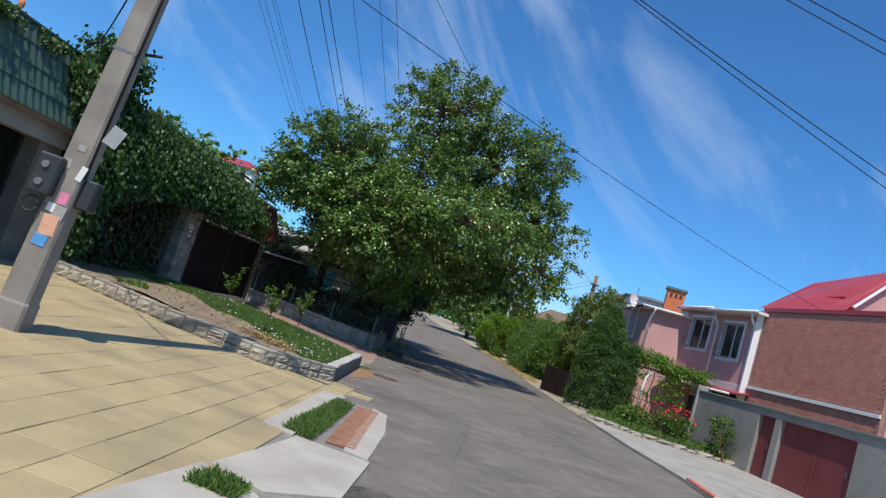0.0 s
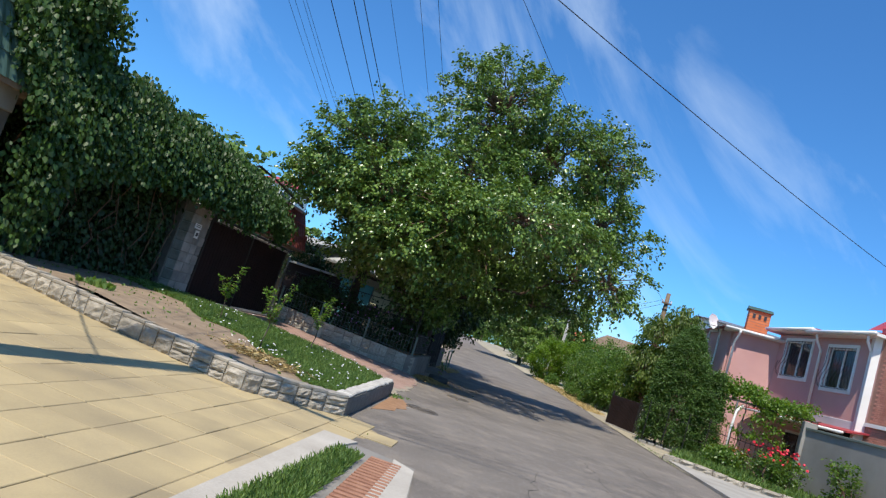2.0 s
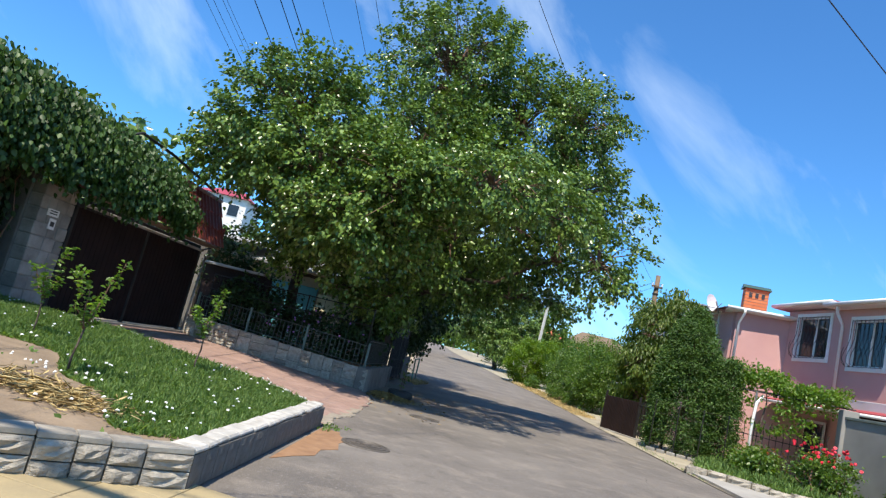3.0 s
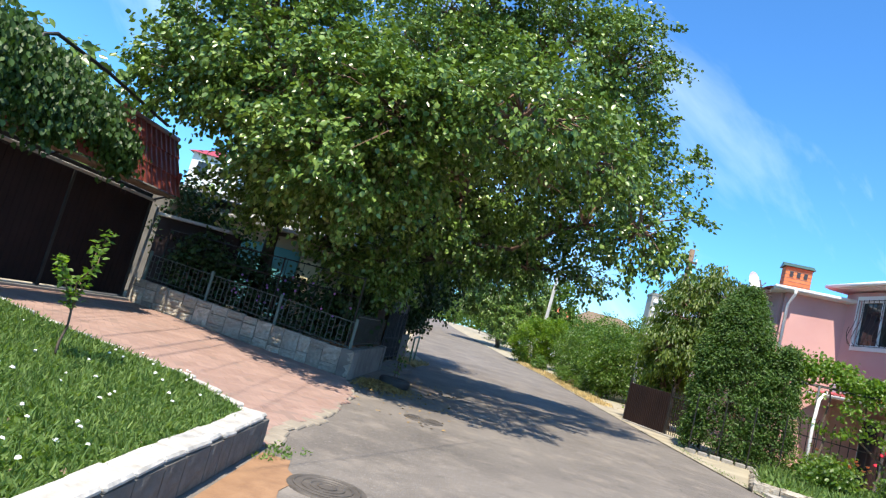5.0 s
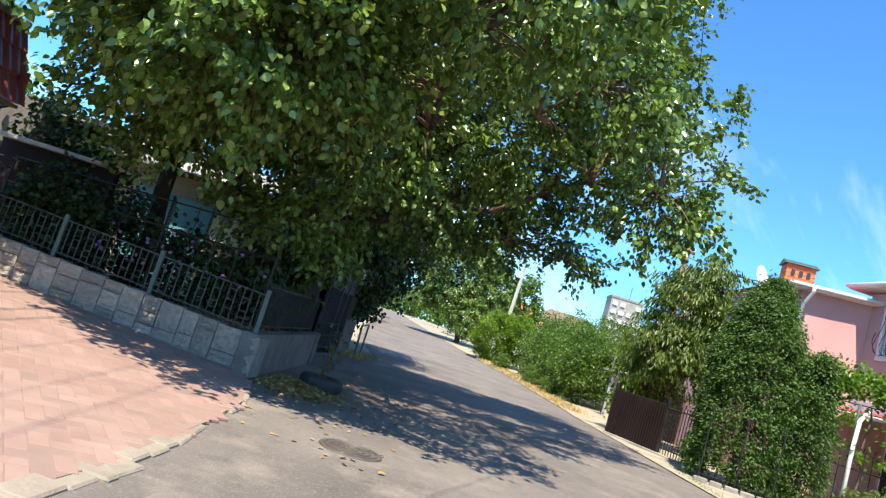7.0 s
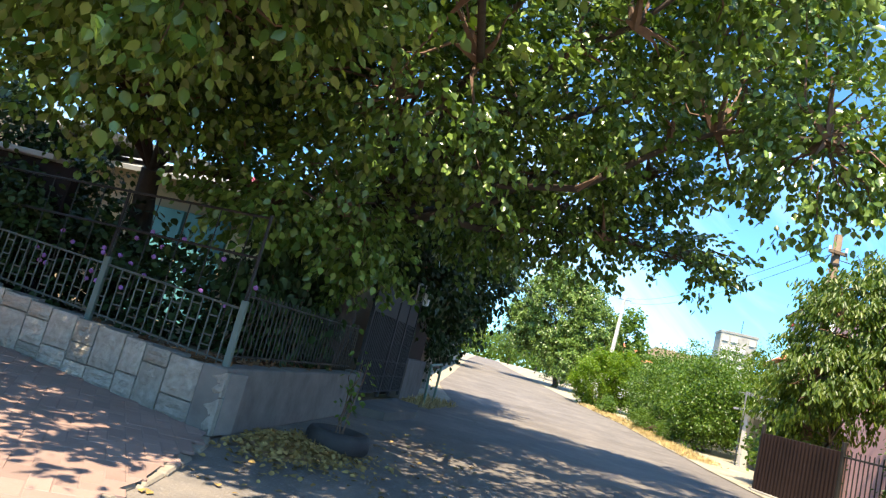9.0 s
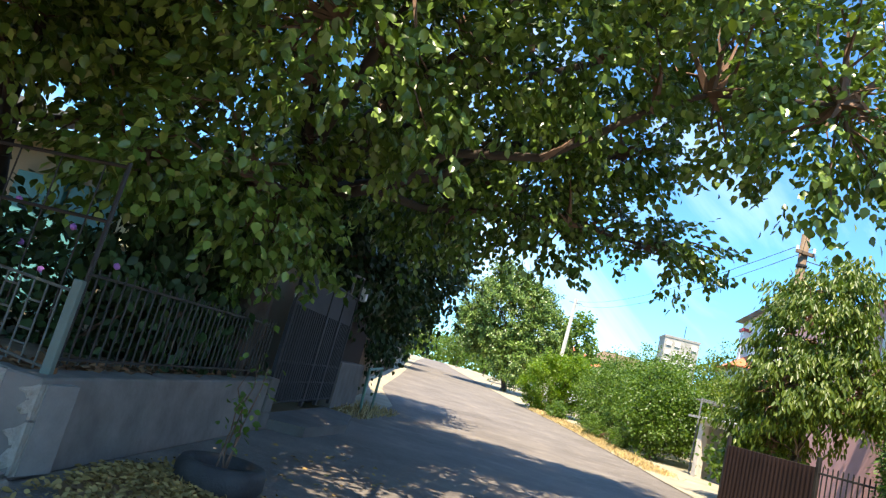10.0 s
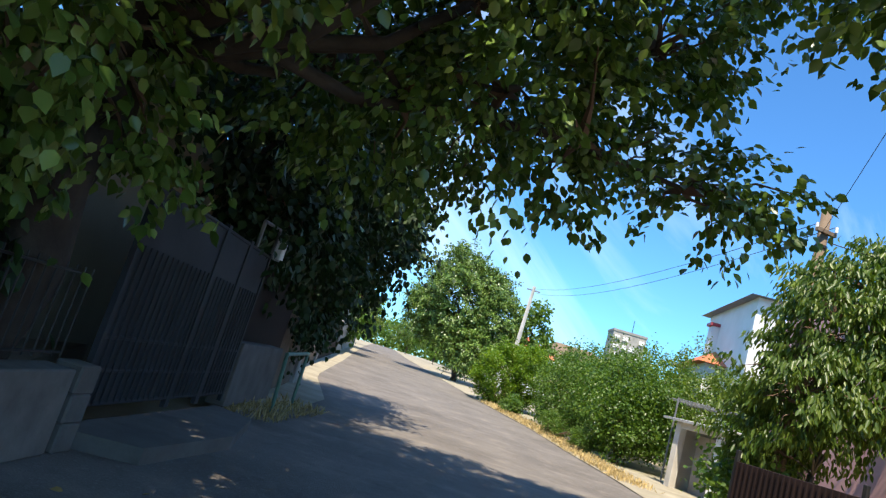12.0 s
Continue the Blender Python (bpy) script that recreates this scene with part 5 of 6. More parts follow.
for u0, u1, z0, z1 in HOLES:
    window(house, mb @ pose((u0 + u1) / 2 - nb_ / 2, -0.12, z0), u1 - u0, z1 - z0)
# arched window in the side wall
ms, ns = seg((8.2, 41.5), (8.78, 33.85))
window(house, ms @ pose(ns / 2 - 2.1, -0.13, 4.2), 1.3, 1.5, False)
# lower storey under the vine
part("wall", wall_bm((11.6, 33.2), (11.92, 31.2), 0.2, 0.0, 2.72), PINK, house, "pink lower wall in deep shade")
part("porch_screen", wall_bm((11.92, 31.2), (12.6, 27.0), 0.2, 0.0, 2.72), BROWN_GATE, house, "dark sheet standing in for the porch's deep shade")
part("wall", wall_bm((10.55, 33.32), (11.75, 33.15), 0.2, 0.0, 2.72), PINK, house)
part("lean_roof", boxed((6.4, 0.9, 0.06), mb @ pose(0.2, -0.5, 2.62, 10, 0, 0)), ROOF_RED, house, "red sheet lean-to roof edge")
part("lean_gutter", tubed([mb @ Vector((-3.0, -0.98, 2.52)), mb @ Vector((3.3, -0.98, 2.52))], 0.05, 8), WHITE, house, smooth=True)
part("porch_door", boxed((0.9, 0.06, 2.0), mb @ pose(-1.9, 0.62, 0.1)), GLASS_DARK, house, "dark glazed porch door")
part("door_frame", boxed((1.06, 0.05, 2.1), mb @ pose(-1.9, 0.66, 0.1)), WHITE, house)
# brick wing
part("wall", wall_bm(HB1, HC1, 0.25, 0.0, 6.22), mat("red_mortar", (0.30, 0.145, 0.108), (0.42, 0.22, 0.165), 4.0, 0.95, 0.3, 50.0), house, "red facing brick wall")
part("wall", wall_bm(HC1, HC1 + Vector((9, 1.8)), 0.25, 0.0, 6.22), PINK, house, "pink gable side")
part("corner_pillar", boxed((0.42, 0.42, 3.75), pose(11.78, 27.45, 2.45, 0, 0, -12), 0.01), WHITE, house, "white plaster corner pilaster")
mc, nc = seg(HB1, HC1)
part("band", boxed((nc, 0.06, 0.12), mc @ pose(0, -0.16, 2.96)), WHITE, house, "white string course")
# eaves, gutters, pipes, roofs
for a, b, z, out in ((HA0 + Vector((-0.4, 0.1)), HA1 + Vector((0.3, 0)), 5.68, 0.45), (HA1 + Vector((-0.05, 0.5)), HA1.lerp(HB1, 0.47), 6.12, 0.55), (HA1.lerp(HB1, 0.42), HB1 + Vector((0.05, -0.2)), 6.0, 0.60)):
    m, n = seg(a, b)
    part("soffit", boxed((n, out * 2, 0.12), m @ pose(0, 0, z)), WHITE, house, "white boxed eave")
    part("gutter", tubed([m @ Vector((-n / 2, -out - 0.05, z + 0.08)), m @ Vector((n / 2, -out - 0.05, z + 0.08))], 0.065, 8), WHITE, house, "white half-round gutter", smooth=True)
    part("roof_edge", boxed((n, out * 2.1, 0.035), m @ pose(0, 0.1, z + 0.125, 2, 0, 0)), ROOF_RED, house, "red sheet roof edge")
for m, z0, z1 in ((seg(HA0, HA1)[0] @ pose(-0.86, -0.2, 0), 0.2, 5.5), (mb @ pose(-0.05, -0.2, 0), 2.6, 5.7), (mb @ pose(2.75, -0.2, 0), 2.6, 5.7)):
    part("downpipe", tubed([m @ Vector((0.12, -0.35, z1 + 0.3)), m @ Vector((0.12, -0.33, z1 + 0.1)), m @ Vector((0, 0, z1 - 0.25)), m @ Vector((0, 0, z0))], 0.05, 8), WHITE, house, "white rain downpipe", smooth=True)
bm = bmesh.new()
p = [bm.verts.new(q) for q in ((8.2, 33.6, 5.78), (10.6, 33.2, 5.85), (12.0, 26.9, 6.15), (13.3, 20.2, 6.35), (22, 22, 6.35), (22, 42, 6.2), (8.2, 42, 5.85), (13.5, 36, 6.35), (17.5, 29, 6.9), (18, 36, 6.9))]
for q in ((0, 1, 7), (1, 2, 8, 7), (2, 3, 8), (3, 4, 8), (4, 5, 9, 8), (5, 6, 7, 9), (6, 0, 7), (7, 8, 9)):
    bm.faces.new([p[i] for i in q])
part("roof", bm, ROOF_RED, house, "red sheet-metal roof")
part("parapet_edge", boxed((nc + 0.3, 0.35, 0.16), mc @ pose(0, 0, 6.22)), ROOF_RED, house, "red metal coping")
# upper gabled roof
UA, UB, UC, UD, UE, UF = (Vector(q) for q in ((14.08, 33.0, 7.63), (15.9, 29.0, 7.85), (17.15, 36.0, 9.85), (18.65, 30.1, 10.53), (22.0, 31.2, 7.85), (20.4, 36.5, 7.6)))
bm = bmesh.new()
p = [bm.verts.new(q) for q in (UA + (UA - UC) * 0.2, UB + (UB - UD) * 0.2, UD, UC, UE, UF)]
for q in ((0, 1, 2, 3), (3, 2, 4, 5)):
    bm.faces.new([p[i] for i in q])
part("gable_roof", bm, ROOF_RED, house, "tall red gabled upper roof")
for k in range(1, 20):
    a, b = UA.lerp(UB, k / 20), UC.lerp(UD, k / 20)
    part("roof_seam", tube(bmesh.new(), [a + Vector((-0.03, 0, 0.03)), b + Vector((-0.03, 0, 0.03))], 0.02, 4), ROOF_RED, house)
for u, v in ((0.40, 0.07), (0.72, 0.16)):
    a = UA.lerp(UB, u - 0.11).lerp(UC.lerp(UD, u - 0.11), v)
    b = UA.lerp(UB, u + 0.11).lerp(UC.lerp(UD, u + 0.11), v)
    part("snow_guard", tube(bmesh.new(), [a + Vector((-0.05, 0, 0.12)), b + Vector((-0.05, 0, 0.12))], 0.05, 6), ROOF_RED, house)
part("verge_board", tube(bmesh.new(), [UB + Vector((0.05, -0.05, -0.06)), UD + Vector((0, -0.05, -0.06))], 0.07, 6), WHITE, house, "white verge board of the gable")
bm = bmesh.new()
bm.faces.new([bm.verts.new(q) for q in (UB + Vector((0.3, 0.25, -1.7)), UE + Vector((0, 0.1, -1.7)), UE + Vector((0, 0.1, 0)), UD + Vector((0, 0.15, -0.12)), UB + Vector((0.3, 0.2, 0.05)))])
part("gable_wall", bm, PINK, house, "pink gable under the red roof")
bm = bmesh.new()
bm.faces.new([bm.verts.new(q) for q in (UA + Vector((0.3, 0, -1.5)), UB + Vector((0.3, 0.2, -1.7)), UB + Vector((0.3, 0.2, 0.0)), UA + Vector((0.3, 0, 0.05)))])
part("attic_wall", bm, PINK, house)
ch = part("chimney", boxed((1.05, 0.7, 1.5), pose(11.35, 39.9, 6.4, 0, 0, -8), 0.01), ORANGE, house, "orange brick chimney with three vents")
for k in range(3):
    part("vent", boxed((0.14, 0.05, 0.24), pose(11.35, 39.9, 7.46, 0, 0, -8) @ pose(-0.28 + 0.28 * k, -0.345, 0)), PLASTIC, ch)
for k in range(9):
    part("brick_course", boxed((1.07, 0.72, 0.012), pose(11.35, 39.9, 6.5 + 0.15 * k, 0, 0, -8)), MORTAR, ch)
cap = bmesh.new()
prism_pts = [(-0.62, -0.45), (0.62, -0.45), (0.62, 0.45), (-0.62, 0.45)]
lo = [cap.verts.new(pose(11.35, 39.9, 7.90, 0, 0, -8) @ Vector((x, y, 0))) for x, y in prism_pts]
hi = [cap.verts.new(pose(11.35, 39.9, 8.12, 0, 0, -8) @ Vector((x, 0, 0))) for x in (-0.62, 0.62)]
for q in ((lo[0], lo[1], hi[1], hi[0]), (lo[2], lo[3], hi[0], hi[1]), (lo[1], lo[2], hi[1]), (lo[3], lo[0], hi[0]), (lo[3], lo[2], lo[1], lo[0])):
    cap.faces.new(q)
part("cap", cap, GREEN_TILE, ch, "green sheet chimney cap")
dish = thing("satellite_dish", "white satellite dish on the house corner", "satellite dish", (8.15, 34.6, 5.6))
bm = bmesh.new()
dm = pose(8.0, 34.9, 6.0, 78, 0, 40)
rings = [[bm.verts.new(dm @ Vector((r * math.cos(a), r * math.sin(a), 0.5 * r * r))) for a in np.linspace(0, 2 * math.pi, 25)[:-1]] for r in (0.02, 0.12, 0.24, 0.32, 0.36)]
for u, v in zip(rings, rings[1:]):
    for k in range(24):
        bm.faces.new((u[k], u[(k + 1) % 24], v[(k + 1) % 24], v[k]))
part("reflector", bm, WHITE, dish, smooth=True)
part("arm", tubed([dm @ Vector((0, -0.4, 0.08)), dm @ Vector((0, -0.1, 0.5))], 0.015, 6), GREYIRON, dish)
part("mast", tubed([(8.3, 34.6, 5.6), (8.12, 34.55, 6.05)], 0.03, 8), GREYIRON, dish)
gv = thing("green_roofed_annex", "white annex with green sheet roof behind the house", "annex", (12.6, 46, 0))
part("wall", boxed((3.4, 4, 6.4), pose(12.6, 46.0, 0)), WHITE, gv)
part("roof", boxed((4.2, 5.0, 0.14), pose(12.7, 45.8, 6.4, 4, 0, 0)), GREEN_TILE, gv)

# ---- grey boundary wall with maroon gates ----
bw = thing("boundary_wall", "grey rendered boundary wall with maroon steel gates", "wall", (10.7, 22, 0))
W0, W1 = Vector((9.93, 26.6)), Vector((11.95, 14.2))
at_ = lambda y: W0.lerp(W1, (26.6 - y) / 12.4)
DOORS = [(22.35, 21.45), (21.15, 17.85)]
wn_ = (W1 - W0).length
uu = lambda y: (26.6 - y) / 12.4 * wn_
pierced(bw, W0, W1, 0.28, 0.0, 2.24, [(uu(a), uu(b), 0.0, 2.05) for a, b in DOORS], GREYWALL, "grey cement-rendered wall")
mw, _ = seg(W0, W1)
part("coping", boxed((wn_ + 0.1, 0.36, 0.08), mw @ pose(0, 0, 2.24), 0.01), mat("green_grey_coping", (0.10, 0.13, 0.115), (0.18, 0.21, 0.19), 2.0, 0.8, 0.2, 30.0), bw, "green-grey coping")
part("pillar", boxed((0.4, 0.4, 2.5), pose(W0.x, W0.y + 0.1, 0, 0, 0, -9), 0.015), GREYWALL, bw)
for a, b in DOORS:
    gl = part("gate_leaf", wall_bm(at_(a - 0.02), at_(b + 0.02), 0.04, 0.06, 2.04), MAROON, bw, "maroon painted steel gate")
    for u in ([0.5] if a - b > 2 else []):
        p = at_(a).lerp(at_(b), u)
        part("seam", boxed((0.05, 0.06, 1.96), pose(p.x - 0.01, p.y, 0.06)), MAROON, gl)
    part("handle", boxed((0.05, 0.03, 0.16), pose(at_(b + 0.25).x - 0.04, at_(b + 0.25).y, 1.0)), GREYIRON, gl)

# ---- pavement and flower bed on that side ----
part("pavement", prism(bmesh.new(), [(5.95, 8), (6.9, 8), (12.2, 14), (11.0, 21.3), (10.4, 23.2), (7.0, 22.7), (5.15, 23.9), (5.35, 20.4), (5.5, 18), (5.9, 14.4)], -0.02, 0.07), CONCRETE, None, "worn concrete pavement in front of gates", category="pavement", kind="structure")
for k in range(7):
    a = Vector((6.0, 8.0)).lerp(Vector((6.05, 14.2)), k / 7)
    part("kerb", boxed((0.14, 0.85, 0.13), pose(a.x - 0.05, a.y + 0.44, 0.0, 0, 0, rng.normal(0, 0.6)), 0.02), PALE_CONC if k < 5 else mat("red_kerb", (0.45, 0.13, 0.09), (0.55, 0.20, 0.14), 4.0, 0.8, 0.2, 30.0), None, "worn kerb stone beside the asphalt", category="kerb", group="kerb stones", kind="structure")
fb = thing("flower_bed", "roadside flower bed edged with mossy rough stones", "flower bed", (8, 23.5, 0))
FB = [(6.3, 26.6), (5.28, 23.8), (7.0, 22.6), (10.3, 23.2), (9.9, 26.4), (8.8, 27.7), (7.6, 27.4)]
part("soil", prism(bmesh.new(), FB, 0.0, 0.14), SOIL, fb)
for a, b in ((FB[0], FB[1]), (FB[1], FB[2]), (FB[2], FB[3])):
    m, n = seg(a, b)
    x = -n / 2
    while x < n / 2 - 0.1:
        w = rng.uniform(0.35, 0.6)
        lay_block(fb, m @ pose(x + w / 2, 0.0, 0, 0, 0, rng.normal(0, 2)), w - 0.03, 0.26, rng.uniform(0.17, 0.24), "edge_stone")
        x += w
grass("meadow", scatter(FB, 5200, rng), 0.14, 0.27, GRASSLEAF, "tall mixed grass in the flower bed", rng)
grass("meadow", scatter(FB, 4200, rng), 0.2, 0.11, GRASSLEAF, "leafy weeds in the flower bed", rng, LEAF, 0.3)
grass("weeds", scatter([(4.8, 29), (5.05, 22), (5.2, 22), (5.1, 29)], 160, rng), 0.03, 0.07, GRASSLEAF, "weeds along the edge of the asphalt", rng)


def rose_bush(at, h, seed):
    ob = bush("rose_bush", "rose bush with bright red blossoms", [((at[0], at[1], 0.14 + h * 0.55), (0.45, 0.45, h * 0.5))], 40, 22, 0.18, 0.07, BUSHLEAF, seed, category="rose bush", group="roses")
    rng = np.random.default_rng(seed + 900)
    bm = bmesh.new()
    for k in range(13):
        p = pose(at[0] + rng.normal(0, 0.26), at[1] + rng.normal(0, 0.26), 0.14 + h * rng.uniform(0.75, 1.15), rng.uniform(0, 360), rng.uniform(0, 360), 0)
        for s in (0.045, 0.03):
            bmesh.ops.create_cone(bm, cap_ends=True, segments=7, radius1=s * 0.4, radius2=s, depth=0.05, matrix=p)
    part("blossom", bm, ROSE, ob, "bright red rose blossoms", kind="stuff")


for k, p in enumerate(((8.0, 24.0), (8.5, 24.1), (8.3, 24.6), (8.85, 24.5))):
    rose_bush(p, 1.1, 60 + k)
bush("bed_shrub", "grey-green leafy shrub before the grey wall", [((9.7, 23.2, 0.95), (0.42, 0.42, 0.8))], 34, 26, 0.2, 0.09, BUSHLEAF, 70)
bush("bed_shrub", "mixed green shrub in the flower bed", [((7.6, 26.4, 0.55), (0.7, 0.6, 0.45))], 60, 30, 0.26, 0.09, CHERRYLEAF, 71)
bush("bed_shrub", "orange-flowered green shrub in the bed", [((7.0, 25.0, 0.5), (0.6, 0.6, 0.4))], 50, 30, 0.24, 0.09, BUSHLEAF, 72)
of = thing("orange_blossoms", "orange blossoms in the flower bed", "flowers", (7.2, 25.7, 0.9), kind="stuff")
bm = bmesh.new()
for k in range(10):
    bmesh.ops.create_cone(bm, cap_ends=True, segments=7, radius1=0.015, radius2=0.045, depth=0.04, matrix=pose(7.1 + rng.normal(0, 0.3), 24.9 + rng.normal(0, 0.25), 0.8 + rng.uniform(0, 0.25)))
part("blossom", bm, ORANGE, of)

# ---- vine pergola and yard fence ----
pg = thing("pergola", "rusty pipe pergola overgrown with a grape vine", "pergola", (8.4, 28.6, 0))
PP = [(6.7, 29.5), (8.15, 28.7), (10.3, 27.6)]
for x, y in PP:
    part("post", tubed([(x, y, 0.0), (x, y, 2.55)], 0.03, 7), GREYIRON, pg)
part("post", tubed([(8.1, 28.55, 0.0), (8.1, 28.55, 1.6), (8.16, 28.6, 2.2), (8.35, 28.7, 2.45)], 0.045, 8), WHITE, pg, "white bent pipe", smooth=True)
for off in (0.0, 0.5, 1.0, 1.5, 2.0):
    part("beam", tubed([(6.5 + off * 0.55, 29.6 + off, 2.5 + off * 0.08), (10.5 + off * 0.3, 27.5 + off, 2.6 + off * 0.08)], 0.02, 6), IRON, pg)
for u in np.linspace(0, 1, 7):
    a = Vector((6.6, 29.5, 2.52)).lerp(Vector((10.4, 27.55, 2.62)), u)
    part("cross_bar", tubed([a, a + Vector((1.0, 2.0, 0.15))], 0.016, 6), IRON, pg)
vine = thing("grape_vine", "bright green grape vine on the pergola", "vine", (8.2, 28.8, 0))
part("stem", tubed(limb_path((8.25, 28.7, 0.0), (8.5, 28.9, 2.6), rng, 0.1, 6), np.linspace(0.04, 0.02, 7).tolist(), 6), BARK, vine)
part("stem", tubed(limb_path((9.7, 27.9, 0.0), (9.2, 28.4, 2.6), rng, 0.2, 6), np.linspace(0.035, 0.02, 7).tolist(), 6), BARK, vine)
vp = []
while len(vp) < 210:
    u, v = rng.uniform(0.08, 0.95), abs(rng.normal(0, 0.6))
    a = Vector((6.9, 29.4, 2.7)).lerp(Vector((10.4, 27.5, 2.75)), u) + Vector((0.5, 1.0, 0.05)) * v
    vp.append((a.x + rng.normal(0, 0.1), a.y, a.z + rng.normal(0.05, 0.16) + (0.25 if u < 0.5 else 0)))
for k in range(36):
    u = rng.choice([0.33, 0.55, 0.72]) + rng.normal(0, 0.05)
    a = Vector((6.9, 29.4, 2.7)).lerp(Vector((10.4, 27.5, 2.75)), u)
    vp.append((a.x, a.y, a.z - rng.uniform(0, 1.3)))
link("foliage", clump_leaves("foliage", np.array(vp), 0.22, 22, 0.105, VINELEAF, rng, 0.5), vine)
yf = thing("yard_fence", "dark wrought yard fence with curved tops", "fence", (8.6, 29.2, 0))
for k in range(16):
    a = Vector((7.9, 30.2, 0)).lerp(Vector((9.9, 27.6, 0)), k / 15)
    part("bar", tube(bmesh.new(), [a, a + Vector((0, 0, 1.3)), a + Vector((-0.04, -0.03, 1.55)), a + Vector((0.02, 0.0, 1.7))], 0.012, 5), IRON, yf)
for z in (0.25, 1.2):
    part("rail", tubed([(7.9, 30.2, z), (9.9, 27.6, z)], 0.016, 6), IRON, yf)


# ---- thujas, dark fence, cherry, wooden pole ----
def thuja(x, y, r, h, seed, clumps, label):
    rng = np.random.default_rng(seed)
    ob = thing("thuja", label, "conifer", (x, y, 0), "thujas by the fence")
    part("trunk", tubed([(x, y, 0), (x, y, h * 0.8)], [0.09, 0.03], 7), BARK, ob)
    z = rng.uniform(0.03, 1, clumps) ** 0.9 * h
    a = rng.uniform(0, 2 * math.pi, clumps)
    prof = np.interp(z / h, [0, 0.1, 0.6, 0.85, 1.0], [0.85, 1.0, 0.95, 0.6, 0.12]) * r
    lump = np.array([1 + 0.22 * noise.noise(Vector((math.cos(t) * 1.5, math.sin(t) * 1.5, q * 1.1 + seed))) for t, q in zip(a, z)])
    rad = prof * lump * rng.uniform(0.75, 1.02, clumps)
    pts = np.stack([x + rad * np.cos(a), y + rad * np.sin(a), z], 1)
    out = np.stack([np.cos(a), np.sin(a), np.zeros(clumps)], 1)
    link("foliage", clump_leaves("foliage", pts, 0.17, 40, 0.075, THUJALEAF, rng, 0.35, LANCE * [1.2, 1, 1], 1.0, out), ob)


thuja(6.28, 29.55, 1.02, 4.75, 81, 1700, "tall dense green thuja column beside the road")
thuja(7.42, 29.0, 0.42, 3.35, 83, 480, "narrow yellow-green thuja beside the pergola")
wf = thing("wire_fence", "thin wire fence in front of the thujas", "fence", (6.5, 28.2, 0))
for k in range(5):
    a = Vector((5.2, 28.55, 0)).lerp(Vector((7.9, 27.75, 0)), k / 4)
    part("post", tubed([a, a + Vector((0.0, 0, 1.6))], 0.016, 6), IRON, wf)
for z in (0.2, 0.7, 1.2, 1.55):
    part("wire", tubed([(5.2, 28.55, z), (7.9, 27.75, z)], 0.003, 4), IRON, wf)
for k in range(9):
    p, w = Vector((5.12, 28.6)).lerp(Vector((7.7, 27.75)), (k + 0.5) / 9), rng.uniform(0.24, 0.29)
    part("edge_stone", boxed((w, 0.14, 0.12), pose(p.x, p.y, 0.0, 0, 0, -18 + rng.normal(0, 2)), 0.02), GREYSTONE, wf, "worn grey edging stone")
df = thing("plot_gate", "dark brown sheet gate with bar fence beside it", "gate", (4.8, 33.4, 0))
D0, D1, D2 = Vector((4.57, 34.5)), Vector((5.48, 32.35)), Vector((6.1, 30.75))
part("panel", wall_bm(D0, D1, 0.04, 0.06, 1.36), BROWN_GATE, df, "dark brown ribbed sheet")
for k in range(22):
    p = D0.lerp(D1, (k + 0.5) / 22)
    part("rib", boxed((0.03, 0.03, 1.28), pose(p.x - 0.035, p.y - 0.015, 0.07, 0, 0, -67)), BROWN_GATE, df)
for p in (D0, D1, D2):
    part("post", boxed((0.07, 0.07, 1.55), pose(p.x, p.y, 0, 0, 0, -67), 0.006), IRON, df)
for k in range(1, 16):
    p = D1.lerp(D2, k / 16)
    part("bar", boxed((0.018, 0.018, 1.35), pose(p.x, p.y, 0.05)), IRON, df)
for z in (0.2, 1.25):
    part("rail", wall_bm(D1, D2, 0.03, z, z + 0.04), IRON, df)
part("sill", wall_bm(D0, D2, 0.2, -0.02, 0.07), CONCRETE, df)
tree("cherry_tree", "light green cherry tree with narrow hanging leaves", (6.3, 35.4, 0.0), (6.25, 35.3, 1.5), 0.09,
     [((6.2, 35.3, 4.4), (1.25, 1.3, 1.5)), ((5.6, 35.0, 2.9), (1.1, 1.2, 1.0)), ((6.9, 35.6, 5.3), (0.9, 1.0, 1.1)), ((7.1, 35.0, 3.3), (1.2, 1.2, 1.1)), ((5.9, 36.2, 2.2), (1.0, 1.0, 0.9))],
     420, 46, 0.40, 0.16, CHERRYLEAF, 84, droop=0.9, form=LANCE, twigs=0.5)
bush("roadside_shrub", "dark shrub below the cherry tree", [((5.9, 36.6, 1.0), (1.0, 1.6, 1.0))], 90, 34, 0.35, 0.12, BUSHLEAF, 85)
wp = thing("wooden_pole", "old wooden utility pole with short crossarm", "utility pole", (5.97, 36.0, 0))
part("shaft", tubed([(5.99, 36.0, 0), (5.97, 36.0, 6.85)], [0.13, 0.10], 10), WOOD, wp, smooth=True)
part("crossarm", boxed((0.5, 0.08, 0.08), pose(5.97, 35.88, 6.3, 0, 0, 20)), WOOD, wp)
for s in (-0.2, 0.2):
    part("insulator", tubed([(5.97 + s, 35.88, 6.38), (5.97 + s, 35.88, 6.5)], 0.03, 8), WHITE, wp)
part("steel_clamp", tubed([(5.97, 36.0, 6.0), (5.97, 36.0, 6.06)], 0.13, 10), IRON, wp)
wire((5.8, 35.9, 6.5), (3.05, 71, 9.3), 0.6, 0.008)
wire((6.15, 35.9, 6.5), (3.25, 71, 9.0), 0.7, 0.008)
wire((5.9, 35.9, 6.3), (-3.9, 6.4, 8.75), 0.5, 0.006)
